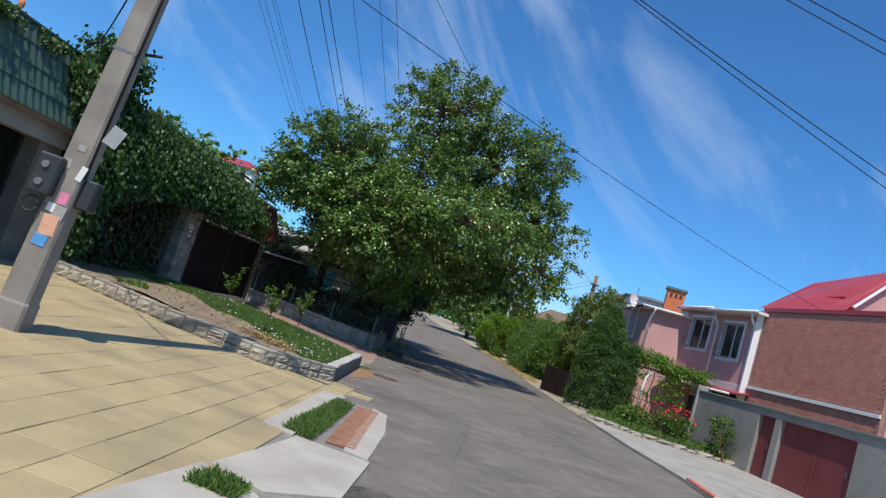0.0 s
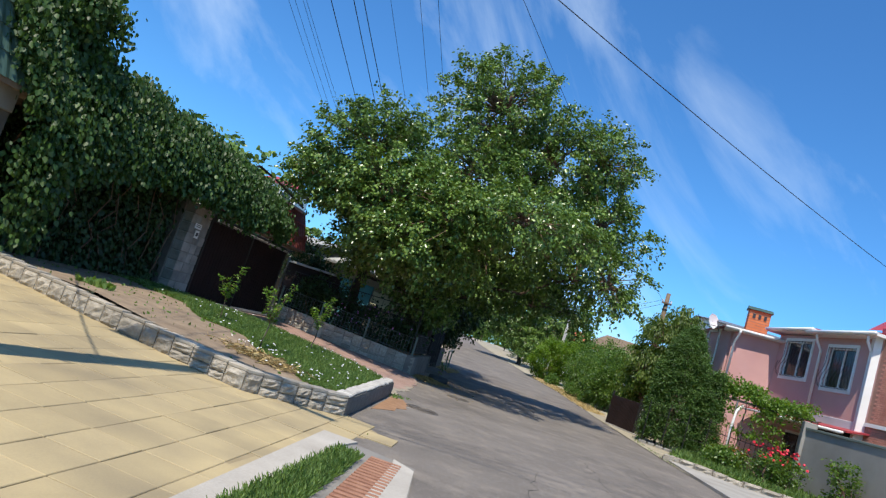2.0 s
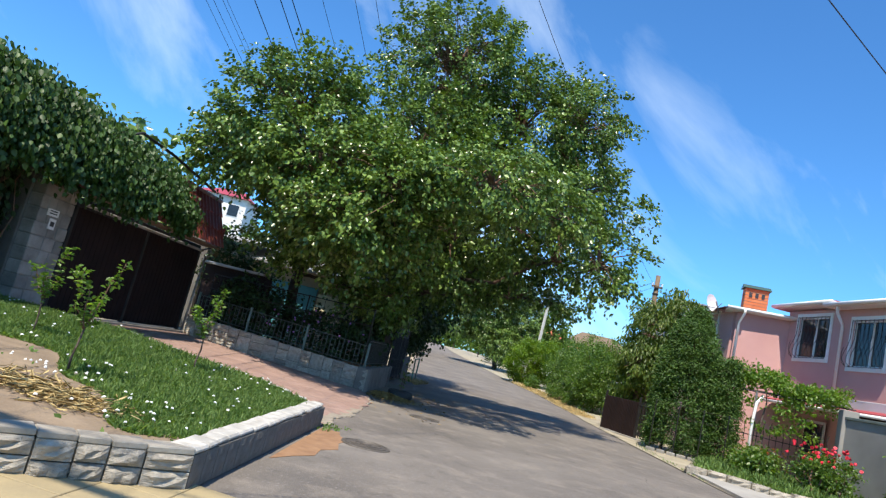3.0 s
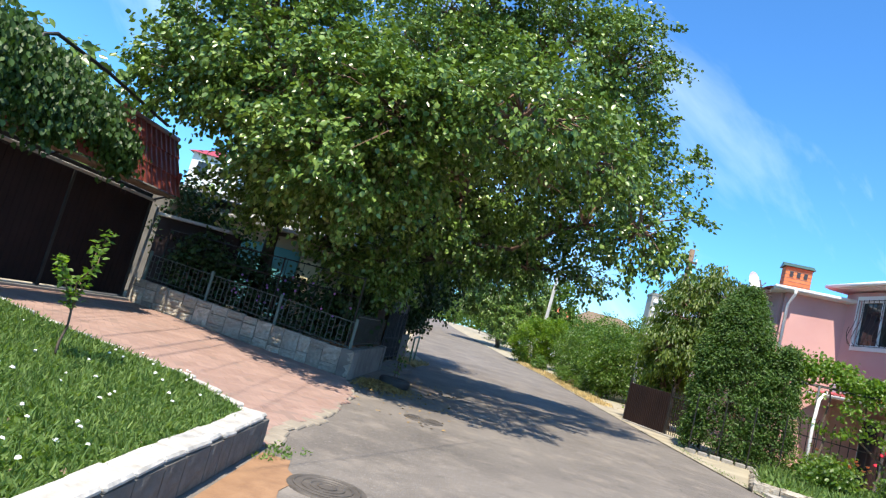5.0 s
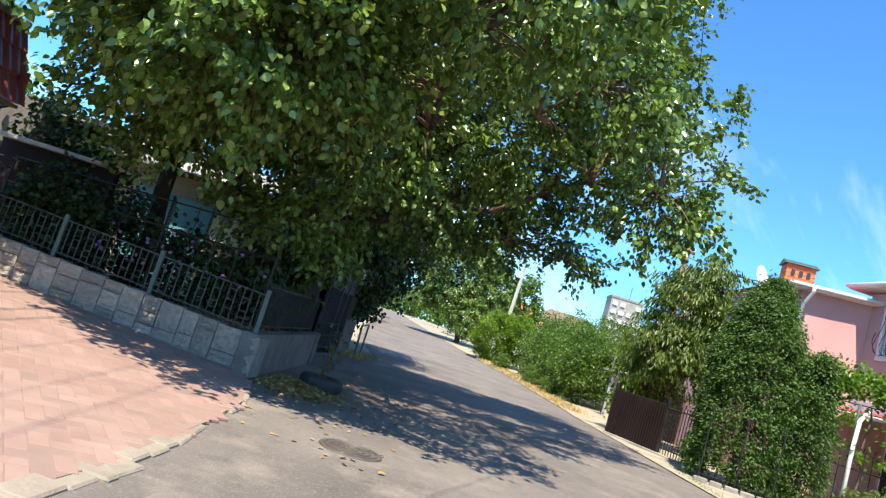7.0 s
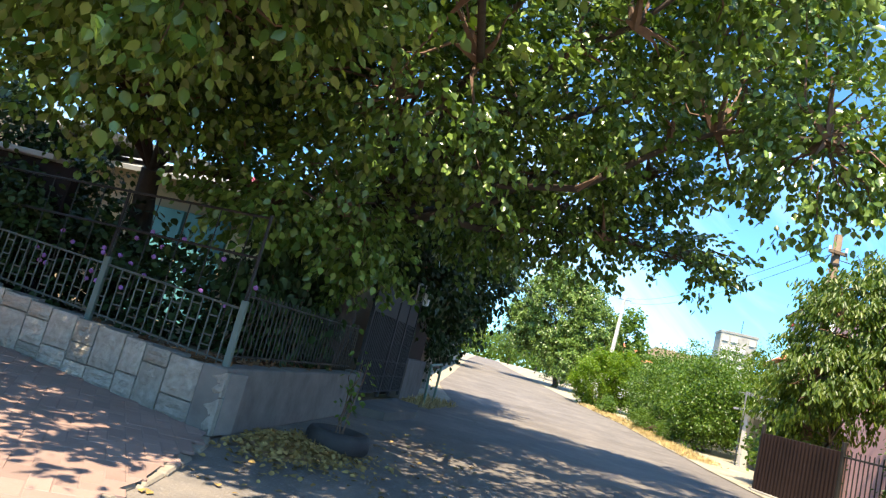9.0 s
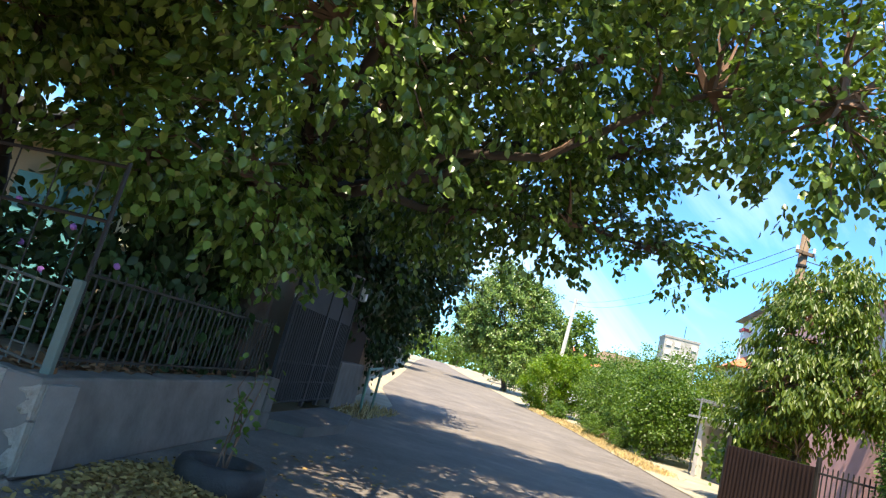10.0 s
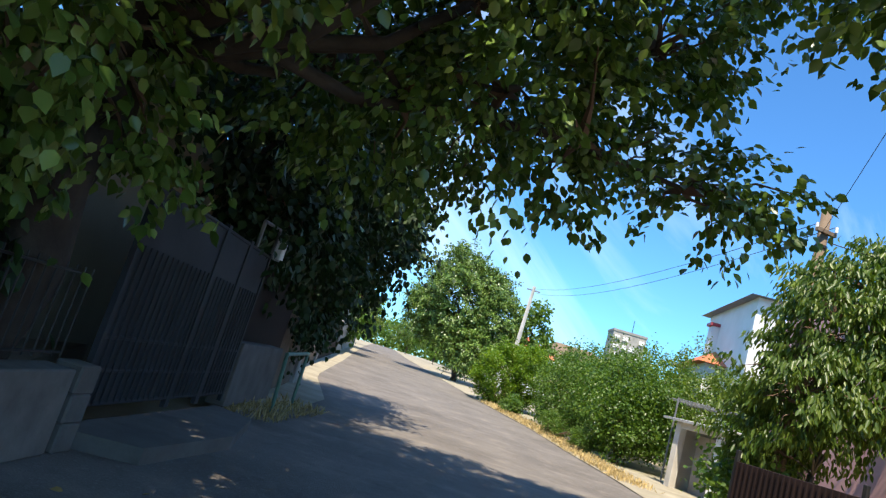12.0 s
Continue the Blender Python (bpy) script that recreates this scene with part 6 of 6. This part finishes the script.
wire((5.97, 36.0, 6.2), (8.6, 34.2, 5.8), 0.15)

# ---- shed, verge bushes, far plots ----
sh = thing("roadside_shed", "small rendered shed with flat slab roof and dark doorway", "shed", (6.6, 42.5, 0.05))
S0, S1 = Vector((6.45, 43.35)), Vector((7.17, 41.75))
ms2, ns2 = seg(S0, S1)
part("pillar", boxed((0.22, 0.25, 1.95), pose(6.45, 43.3, 0.05, 0, 0, -65), 0.01), PALE_CONC, sh, "pale rendered pillar")
part("wall", boxed((ns2 - 0.5, 0.1, 1.75), ms2 @ pose(0, 0.55, 0.05)), CONCRETE, sh)
part("wall", wall_bm((6.45, 43.4), (8.45, 44.3), 0.2, 0.05, 2.0), CONCRETE, sh)
for k in range(8):
    part("white_brick", boxed((0.2, 0.24, 0.21), pose(7.13, 41.85, 0.05 + 0.225 * k, 0, 0, -65 + rng.normal(0, 2)), 0.01), WHITE, sh)
part("beam", boxed((ns2 + 0.1, 0.25, 0.22), ms2 @ pose(0, 0, 1.86), 0.01), PALE_CONC, sh)
part("roof", boxed((ns2 + 0.9, 1.9, 0.07), ms2 @ pose(0, 0.6, 2.1, 4, 0, 0)), SLATE, sh, "grey asbestos sheet roof")
sg = thing("shed_gate", "dark brown gate beside the shed", "gate", (7.2, 40.8, 0.02))
part("panel", wall_bm((7.23, 41.6), (8.15, 39.3), 0.05, 0.05, 1.85), BROWN_GATE, sg)
for k in range(16):
    p = Vector((7.2, 41.6)).lerp(Vector((8.12, 39.3)), (k + 0.5) / 16)
    part("rib", boxed((0.03, 0.03, 1.78), pose(p.x - 0.03, p.y, 0.06, 0, 0, -68)), BROWN_GATE, sg)
tr = thing("trellis", "grey wire trellis over the plot behind the shed", "trellis", (7, 45, 0))
for k in range(7):
    part("wire", tubed([(6.4, 44.0 + k * 0.7, 2.75), (9.4, 42.6 + k * 0.7, 2.75 + 0.02 * k)], 0.015, 5), GREYIRON, tr)
for x, y in ((6.4, 44.0), (6.4, 48.0), (9.4, 42.6)):
    part("post", tubed([(x, y, 0.05), (x, y, 2.78)], 0.03, 6), GREYIRON, tr)
for k, (x, y, r, h, m_, lab) in enumerate(((5.7, 46.8, 1.5, 4.1, BUSHLEAF, "tall green shrub beside the shed"), (5.8, 50.6, 1.9, 4.7, BUSHLEAF, "broad green shrub along the verge"), (4.9, 55.0, 1.9, 4.2, BUSHLEAF, "dense green shrub along the verge"),
                                      (8.5, 48.5, 2.2, 5.1, CHERRYLEAF, "light green shrub behind the trellis"), (8.2, 54.5, 2.6, 5.6, BUSHLEAF, "tall leafy shrub behind the verge"), (6.6, 61, 2.6, 5.2, BUSHLEAF, "big shrub on a far plot"), (9.8, 44.5, 1.6, 3.8, VINELEAF, "vine-covered shrub behind the shed"))):
    z = rise(y)
    bush("verge_shrub", lab, [((x, y, z + h * 0.5), (r, r * 1.15, h * 0.5)), ((x - r * 0.35, y - r * 0.6, z + h * 0.34), (r * 0.7, r * 0.7, h * 0.34)), ((x + r * 0.5, y - r * 0.3, z + h * 0.45), (r * 0.7, r * 0.8, h * 0.4))], 260, 60, 0.40, 0.105, m_, 90 + k, group="verge shrubs", droop=0.5)
bush("round_bush", "clipped round yellow-green bush beside the road", [((1.9, 61.6, 2.4), (1.7, 2.4, 1.9)), ((3.3, 62.0, 2.6), (1.7, 2.2, 2.0))], 460, 46, 0.36, 0.13, LIMELEAF, 110, droop=0.1, deep=0.75)
bush("low_bush", "low grey-green lavender bush on the verge", [((3.75, 50.2, 0.7), (0.6, 1.5, 0.6)), ((4.25, 46.8, 0.55), (0.5, 1.2, 0.5))], 110, 40, 0.22, 0.12, BUSHLEAF, 111, BLADE * [2, 1, 1], 0.1)
bush("low_bush", "low green tuft on the verge", [((2.5, 56.5, 0.9), (0.5, 1.2, 0.5))], 50, 40, 0.22, 0.12, BUSHLEAF, 112)
dry = scatter([(4.1, 40), (5.2, 40), (4.2, 52), (2.7, 52)], 2600, rng)
grass("dry_grass", dry, np.array([0.02 + rise(y) for y in dry[:, 1]]), 0.16, STRAW, "dry yellow grass on the sunny verge", rng)
dry = scatter([(3.0, 50), (4.0, 50), (2.2, 60), (1.0, 60)], 2200, rng)
grass("dry_grass", dry, np.array([0.02 + rise(y) for y in dry[:, 1]]), 0.2, STRAW, "pale dry grass further along the verge", rng)
fp = thing("concrete_pole", "leaning pale concrete utility pole far ahead", "utility pole", (2.8, 71, 0.3))
part("shaft", tubed([(2.75, 71, 0.2), (3.05, 71, 9.45)], [0.17, 0.12], 4), PALE_CONC, fp)
part("crossarm", boxed((1.0, 0.08, 0.08), pose(3.05, 71, 9.1)), GREYIRON, fp)


def far_house(name, label, x, y, w, d, h, wall_m, roof_m, roof_h, yaw=0, chimney=False):
    z = rise(y)
    ob = thing(name, label, "house", (x, y, z))
    m = pose(x, y, z, 0, 0, yaw)
    part("wall", boxed((w, d, h), m), wall_m, ob)
    bm = bmesh.new()
    v = [bm.verts.new(m @ Vector(q)) for q in ((-w / 2 - 0.4, -d / 2 - 0.4, h), (w / 2 + 0.4, -d / 2 - 0.4, h), (w / 2 + 0.4, d / 2 + 0.4, h), (-w / 2 - 0.4, d / 2 + 0.4, h), (-w / 4, 0, h + roof_h), (w / 4, 0, h + roof_h))]
    for q in ((0, 1, 5, 4), (1, 2, 5), (2, 3, 4, 5), (3, 0, 4), (3, 2, 1, 0)):
        bm.faces.new([v[i] for i in q])
    part("roof", bm, roof_m, ob)
    for s in (-1, 1):
        wdw = part("window", boxed((1.1, 0.05, 1.2), m @ pose(s * w * 0.25, -d / 2 - 0.03, h - 2.0)), GLASS_DARK, ob)
        part("frame", boxed((1.3, 0.04, 1.4), m @ pose(s * w * 0.25, -d / 2 - 0.005, h - 2.1)), WHITE, wdw)
    if chimney:
        part("chimney", boxed((0.8, 0.6, 1.6), m @ pose(-w * 0.3, 0, h + roof_h * 0.5), 0.02), WHITE, ob, "white chimney with red top")
        part("chimney_cap", boxed((1.0, 0.8, 0.15), m @ pose(-w * 0.3, 0, h + roof_h * 0.5 + 1.6)), ROOF_RED, ob)
    return ob


TERRA = mat("terracotta_roof", (0.50, 0.12, 0.05), (0.62, 0.20, 0.09), 2.0, 0.7, 0.2, 20.0)
far_house("white_house", "white house with overhanging dark roof behind cherry tree", 14.3, 53.6, 6.5, 7, 7.9, WHITE, GREYIRON, 0.7, -5)
far_house("tiled_house", "low house with red tiled roof and white chimney", 12.6, 55.5, 4.5, 5, 4.9, WHITE, TERRA, 1.1, -5, True)
far_house("red_roof_house", "distant house with orange-red roof above bushes", 4.8, 95, 5, 8, 4.3, WHITE, TERRA, 1.9, 20)
far_house("grey_roof_house", "distant house with dull brown roof", 13, 110, 10, 8, 5.4, BEIGE, WOOD, 2.2, 5)
far_house("corner_house", "white house far behind garden trees", -33, 75, 5, 6, 11.2, WHITE, ROOF_RED, 1.2, 10)
tw = thing("apartment_tower", "distant grey and white apartment tower", "apartment building", (51.6, 250, 0))
part("wall", boxed((11.4, 9, 33), pose(51.6, 254, 0)), CONCRETE, tw, "grey concrete front")
for r in range(9):
    for c in range(4):
        if (r + c) % 7 == 3:
            continue
        part("balcony", boxed((1.7, 0.5, 1.3), pose(47.4 + c * 2.8, 249.3, 6 + r * 3.0)), WHITE, tw)
part("roof_rim", boxed((11.8, 9.4, 0.8), pose(51.6, 254, 32.6)), GREYWALL, tw)
part("aerial", tubed([(52.5, 252, 33), (52.5, 252, 38)], 0.12, 5), IRON, tw)
for k in range(26):
    a = rng.uniform(-1, 1)
    y = rng.uniform(80, 150)
    x = (10 + 45 * rng.uniform(0, 1)) if a > 0 else -(26 + 30 * rng.uniform(0, 1))
    h = rng.uniform(4.5, 7.5)
    z = rise(y)
    tree("backdrop_tree", "distant garden tree behind the houses", (x, y, z), (x, y, z + h * 0.35), 0.15, [((x, y, z + h * 0.6), (h * 0.45, h * 0.45, h * 0.38)), ((x + 1.5, y - 1, z + h * 0.4), (h * 0.3, h * 0.3, h * 0.25))], 60, 26, 0.9, 0.42, (BUSHLEAF, MULBERRY)[k % 2], 200 + k, group="far garden trees")
for k in range(9):
    x, y, h = -13 - rng.uniform(0, 6), 26 + k * 5.0, rng.uniform(5, 7)
    tree("backdrop_tree", "garden tree standing behind street fences", (x, y, 0), (x, y, h * 0.35), 0.15, [((x, y, h * 0.58), (h * 0.42, h * 0.42, h * 0.38))], 80, 30, 0.8, 0.3, MULBERRY, 240 + k, group="far garden trees")

# ---- wires above the plaza ----
for k, u in enumerate((0.0, 0.04, 0.09, 0.13, 0.30, 0.45, 0.53, 0.70, 0.88, 1.0)):
    wire((-5.4 + 2.95 * u, 6.35, 8.45 + 0.06 * (k % 3)), (-14.0 + 7.0 * u, 46, 8.7 + 0.15 * (k % 4)), 0.30 + 0.05 * (k % 4), 0.012 if k in (4, 5, 6) else 0.006)
wire((-4.05, 6.4, 5.9), (12.35, 23.0, 6.05), 0.25, 0.007)
wire((-4.2, 6.35, 5.4), (-8.1, 11.2, 5.0), 0.2, 0.014)
for z0, end in ((8.3, (13.5, 15.5, 6.4)), (8.2, (13.5, 13.2, 5.4)), (8.6, (14.0, 11.0, 7.0)), (8.5, (14.5, 13.2, 8.2))):
    wire((-3.9, 6.4, z0), end, 0.2, 0.009)
part("crossarm", boxed((3.3, 0.10, 0.10), LEANP @ pose(0.05, -0.12, 8.32, 0, -2.6, -12)), GREYIRON, upole)
part("crossarm", boxed((1.2, 0.10, 0.10), LEANP @ pose(0, -0.12, 8.65, 0, -2.6, -12)), GREYIRON, upole)

# ---- drains and manholes ----
def manhole(x, y, r, label):
    ob = thing("manhole_cover", label, "manhole cover", (x, y, 0), "manhole covers")
    bm = bmesh.new()
    bmesh.ops.create_cone(bm, cap_ends=True, segments=32, radius1=r, radius2=r - 0.01, depth=0.02, matrix=pose(x, y, 0.006))
    part("rim", bm, CASTIRON, ob)
    for q in (0.82, 0.62, 0.42, 0.22):
        part("ring", tubed([(x + r * q * math.cos(a), y + r * q * math.sin(a), 0.017) for a in np.linspace(0, 6.2831, 28)], 0.009, 5), CASTIRON, ob)


manhole(-1.12, 15.5, 0.33, "round cast-iron manhole cover with ringed pattern")
manhole(-1.0, 20.7, 0.32, "round worn manhole cover in the asphalt")
manhole(0.35, 5.1, 0.34, "round manhole cover beside concrete slabs")
dg = thing("drain_grate", "rusty slatted storm drain set in concrete", "drain", (-0.45, 8.2, 0))
RUSTY = mat("rusty_iron", (0.20, 0.085, 0.05), (0.36, 0.19, 0.12), 8.0, 0.85, 0.4, 40.0)
part("bed", boxed((0.34, 3.1, 0.012), pose(-0.42, 8.2, 0.004, 0, 0, 4)), mat("drain_dark", (0.10, 0.06, 0.04), (0.2, 0.12, 0.08), 5, 0.9, 0.3, 30), dg)
for k in range(26):
    part("slat", boxed((0.34, 0.055, 0.03), pose(-0.42, 8.2, 0.006, 0, 0, 4) @ pose(0, -1.5 + k * 0.12, 0), 0.006), RUSTY, dg)
sl = thing("drain_surround", "broken pale concrete slabs round the drain", "slab", (-0.5, 7, 0))
part("slab", prism(bmesh.new(), [(-1.45, 2.0), (0.10, 2.0), (0.12, 5.0), (0.0, 8.2), (-0.25, 10.0), (-1.45, 10.25)], -0.03, 0.003), DUSTY, sl, "grey concrete bedding")
for pts in ([(-1.20, 6.55), (-0.80, 6.40), (-1.08, 9.55), (-0.98, 10.2), (-1.40, 10.2)], [(-0.24, 6.5), (0.06, 6.4), (-0.02, 8.2), (-0.22, 9.75), (-0.50, 10.0), (-0.46, 9.75)], [(-0.95, 4.55), (-0.40, 4.3), (0.12, 4.8), (0.10, 6.35), (-0.76, 6.42), (-0.85, 5.4)],
            [(-1.25, 2.2), (-0.1, 2.2), (0.0, 3.6), (-0.42, 4.2), (-1.0, 4.5)]):
    part("slab", prism(bmesh.new(), pts, -0.02, 0.028), SLAB, sl)
grass("weeds", scatter([(-0.97, 6.6), (-0.60, 6.5), (-0.75, 9.5), (-1.0, 9.5)], 6500, rng), 0.02, 0.085, GRASSLEAF, "grass growing in the drain channel", rng)
grass("weeds", scatter([(-0.88, 3.95), (-0.5, 3.92), (-0.5, 4.2), (-0.8, 4.3)], 1300, rng), 0.02, 0.09, GRASSLEAF, "tall weed tuft between slabs", rng)
part("rust_stain", prism(bmesh.new(), [(-1.62, 13.3), (-1.5, 13.7), (-1.36, 14.0), (-1.41, 14.4), (-1.28, 14.7), (-1.38, 15.1), (-1.36, 15.5), (-1.52, 15.7), (-1.6, 16.0), (-1.86, 16.0)], -0.01, 0.006), RUST, None, "spilled rusty sand at the bed corner", category="sand", kind="stuff")
grass("weeds", scatter([(-1.9, 15.7), (-1.7, 15.7), (-1.5, 16.5), (-1.95, 16.5)], 120, rng), 0.01, 0.035, GRASSLEAF, "weeds at the bed corner", rng, LEAF, 0.4)
crackle = thing("road_cracks", "dark wandering cracks in the asphalt", "crack", (1, 15, 0), kind="stuff")
bm = bmesh.new()
for x0, y0, x1, y1 in ((0.55, 16.2, 1.0, 17.0), (2.5, 11, 2.1, 16), (3.6, 17, 3.0, 24), (1.0, 8.5, 1.15, 12.8)):
    pts = limb_path((x0, y0, 0.002), (x1, y1, 0.002), rng, 0.035, 16)
    for a, b in zip(pts, pts[1:]):
        a.z = b.z = 0.0
        w = rng.uniform(0.002, 0.005)
        s = Vector((-(b - a).y, (b - a).x, 0)).normalized() * w
        vs = [bm.verts.new(q + Vector((0, 0, 0.004))) for q in (a - s, b - s, b + s, a + s)]
        bm.faces.new(vs)
part("crack", bm, mat("crack_dark", (0.03, 0.028, 0.025), (0.06, 0.055, 0.05), 8, 0.95, 0.2, 40), crackle)
fallen = np.column_stack([scatter([(-2.3, 20), (-0.6, 20), (-0.8, 27), (-2.6, 27)], 160, rng), np.full(160, 0.012)])
link("fallen_leaves", leaf_mesh("fallen_leaves", fallen, rng.normal(0, 1, fallen.shape) * [1, 1, 0.1], rng.normal(0, 0.2, fallen.shape) + [0, 0, 1], 0.07 * rng.uniform(0.6, 1.2, 160), YELLOWLEAF), None, "scattered fallen leaves on the asphalt", "leaves", kind="stuff")


# ---- driveway of red paving bricks ----
DRIVE = [(-1.98, 16.2), (-2.95, 16.75), (-4.5, 16.77), (-6.0, 17.05), (-8.15, 17.75), (-8.3, 23.68), (-2.85, 22.85), (-2.3, 21.2), (-2.15, 19.9), (-2.05, 18.0), (-2.1, 17.0)]
climb = lambda x: 0.012 + 0.045 * (-x - 1.9)
bm = bmesh.new()
vs = [bm.verts.new((x, y, climb(x) + 0.004)) for x, y in DRIVE]
bm.faces.new(vs)
drive = part("driveway", bm, REDJOINT, None, "sloping driveway of worn red herringbone bricks", category="driveway", kind="structure")
ring = [(-2.02, 16.35), (-2.14, 17.0), (-2.10, 18.0), (-2.16, 19.0), (-2.3, 20.0), (-2.42, 21.2), (-2.95, 22.8)]
for a, b in zip(ring, ring[1:]):
    m, n = seg(a, b)
    x = -n / 2
    while x < n / 2 - 0.02:
        w = min(rng.uniform(0.2, 0.45), n / 2 - x)
        part("edging", boxed((w + 0.01, rng.uniform(0.13, 0.26), 0.05), m @ pose(x + w / 2, -0.07 + rng.normal(0, 0.02), -0.024 + rng.uniform(-0.008, 0.006), rng.normal(0, 1.0), 0, rng.normal(0, 3)), 0.015), SANDY, drive, "broken pale mortar edging")
        x += w
BL, BW_ = 0.24, 0.12
brick = bpy.data.meshes.new("brick")
bb = boxed((BL - 0.006, BW_ - 0.006, 0.026), Matrix.Identity(4), 0.004)
bb.to_mesh(brick)
bb.free()
brick.materials.append(REDBRICK)
slope = math.degrees(math.atan(0.045))
spots = []
for j in range(-70, 71):
    for k in range(-30, 31):
        # herringbone: in each row a lying brick, then one that stands across two rows
        for cx, cy, turn in ((j + 4 * k + 1, j + 0.5, 0), (j + 4 * k + 3.5, j + 1, 90)):
            x0, y0, a = cx * BW_, cy * BW_, radians(38)
            x, y = -4.5 + x0 * math.cos(a) - y0 * math.sin(a), 20.0 + x0 * math.sin(a) + y0 * math.cos(a)
            if -9.8 < x < -2.0 and 15.9 < y < 23.8 and inside(DRIVE, (x, y)):
                spots.append((x, y, turn + 38))
near = sorted(spots, key=lambda s: abs(s[0] + 2.6) + 0.35 * abs(s[1] - 18.8))
for x, y, t in near[:300]:
    ob = link("brick", brick, drive)
    ob.matrix_basis = pose(x, y, climb(x) - 0.02 + rng.normal(0, 0.0015), 0, slope, 0) @ pose(0, 0, 0, 0, 0, t)
unit = np.array([v.co[:] for v in brick.vertices])
face = [list(p.vertices) for p in brick.polygons]
V, S, I = [], [], []
for x, y, t in near[300:]:
    m = np.array(pose(x, y, climb(x) - 0.02 + rng.normal(0, 0.0015), 0, slope, 0) @ pose(0, 0, 0, 0, 0, t))
    k = len(V) * len(unit)
    V.append(unit @ m[:3, :3].T + m[:3, 3])
    for q in face:
        S.append(len(q))
        I += [k + v for v in q]
link("bricks", raw_mesh("bricks", np.concatenate(V), np.array(S), np.array(I), REDBRICK_REST, False), drive, kind="stuff")

# ---- plaza of yellow pavers ----
PLAZA = [(1.0, -14), (0.45, 1.0), (0.13, 2.2), (-1.3, 2.2), (-0.98, 4.55), (-1.2, 6.55), (-1.42, 10.2), (-0.62, 11.1), (-1.5, 11.65), (-2.6, 10.75), (-4.4, 11.05), (-7.55, 11.9), (-8.6, 12.4), (-8.6, 3), (-8.6, -14)]
bm = bmesh.new()
bm.faces.new([bm.verts.new((x, y, 0.045 * (-x - 1.2) + 0.008)) for x, y in PLAZA])
plaza = part("plaza", bm, JOINT, None, "plaza of worn yellow concrete pavers", category="paving", kind="structure")
PX, PY = 0.42, 0.50
paver = bpy.data.meshes.new("paver")
bb = boxed((PX - 0.007, PY - 0.007, 0.03), Matrix.Identity(4), 0.005)
bb.to_mesh(paver)
bb.free()
paver.materials.append(PAVER)
spots = []
turn = radians(2.5)
for i in range(-30, 8):
    for j in range(-32, 30):
        x0, y0 = i * PX, j * PY + (PY / 2 if i % 2 else 0) * 0.0
        x, y = x0 * math.cos(turn) - y0 * math.sin(turn), x0 * math.sin(turn) + y0 * math.cos(turn)
        if inside(PLAZA, (x, y)) or (2.0 < y < 10.1 and inside(PLAZA, (x - 0.24, y))):
            spots.append((x, y))
near = sorted(spots, key=lambda s: math.hypot((s[0] + 2.0) * 1.1, s[1] - 6.0))
for x, y in near[:300]:
    ob = link("paver", paver, plaza)
    ob.matrix_basis = pose(x, y, bank(x) - 0.012 + rng.normal(0, 0.002), rng.normal(0, 0.1), (2.58 if x < -1.2 else 0.0) + rng.normal(0, 0.1), 2.5 + rng.normal(0, 0.25))
unit = np.array([v.co[:] for v in paver.vertices])
face = [list(p.vertices) for p in paver.polygons]
V, S, I = [], [], []
for x, y in near[300:]:
    m = np.array(pose(x, y, bank(x) - 0.012 + rng.normal(0, 0.002), rng.normal(0, 0.1), (2.58 if x < -1.2 else 0.0) + rng.normal(0, 0.1), 2.5))
    k = len(V) * len(unit)
    V.append(unit @ m[:3, :3].T + m[:3, 3])
    for q in face:
        S.append(len(q))
        I += [k + v for v in q]
link("pavers", raw_mesh("pavers", np.concatenate(V), np.array(S), np.array(I), PAVER_REST, False), plaza, kind="stuff")
jl = scatter(PLAZA, 90, rng)
jl[:, 0] = np.round(jl[:, 0] / PX) * PX + PX / 2
jl = np.array([p for p in jl if inside(PLAZA, p)])
grass("weeds", jl, np.array([bank(x) + 0.01 for x in jl[:, 0]]), 0.03, GRASSLEAF, "tiny weeds in the paver joints", rng, LEAF, 0.5)

# ---- facing bricks of the wing, seen from the road ----
fw = next(o for o in house.children if o.get("label") == "red facing brick wall")
fbrick = bpy.data.meshes.new("facing_brick")
bb = boxed((0.241, 0.014, 0.067), Matrix.Identity(4), 0.003)
bb.to_mesh(fbrick)
bb.free()
fbrick.materials.append(BRICKRED)
unit = np.array([v.co[:] for v in fbrick.vertices])
face = [list(p.vertices) for p in fbrick.polygons]
V, S, I = [], [], []
count = 0
for r in range(29, 83):
    for c in range(int(nc / 0.25)):
        x = -nc / 2 + 0.28 + c * 0.25 + (0.125 if r % 2 else 0)
        if x > nc / 2 - 0.13 or 2.90 < r * 0.0745 < 3.08:
            continue
        m4 = mc @ pose(x, -0.124, r * 0.0745)
        if count < 300 and r > 60 and c < 14:
            ob = link("brick", fbrick, fw)
            ob.matrix_basis = m4
            ob.matrix_parent_inverse = Matrix.Identity(4)
            count += 1
            continue
        m = np.array(m4)
        k = len(V) * len(unit)
        V.append(unit @ m[:3, :3].T + m[:3, 3])
        for q in face:
            S.append(len(q))
            I += [k + v for v in q]
ob = link("bricks", raw_mesh("bricks", np.concatenate(V), np.array(S), np.array(I), BRICKRED_REST, False), fw, kind="stuff")
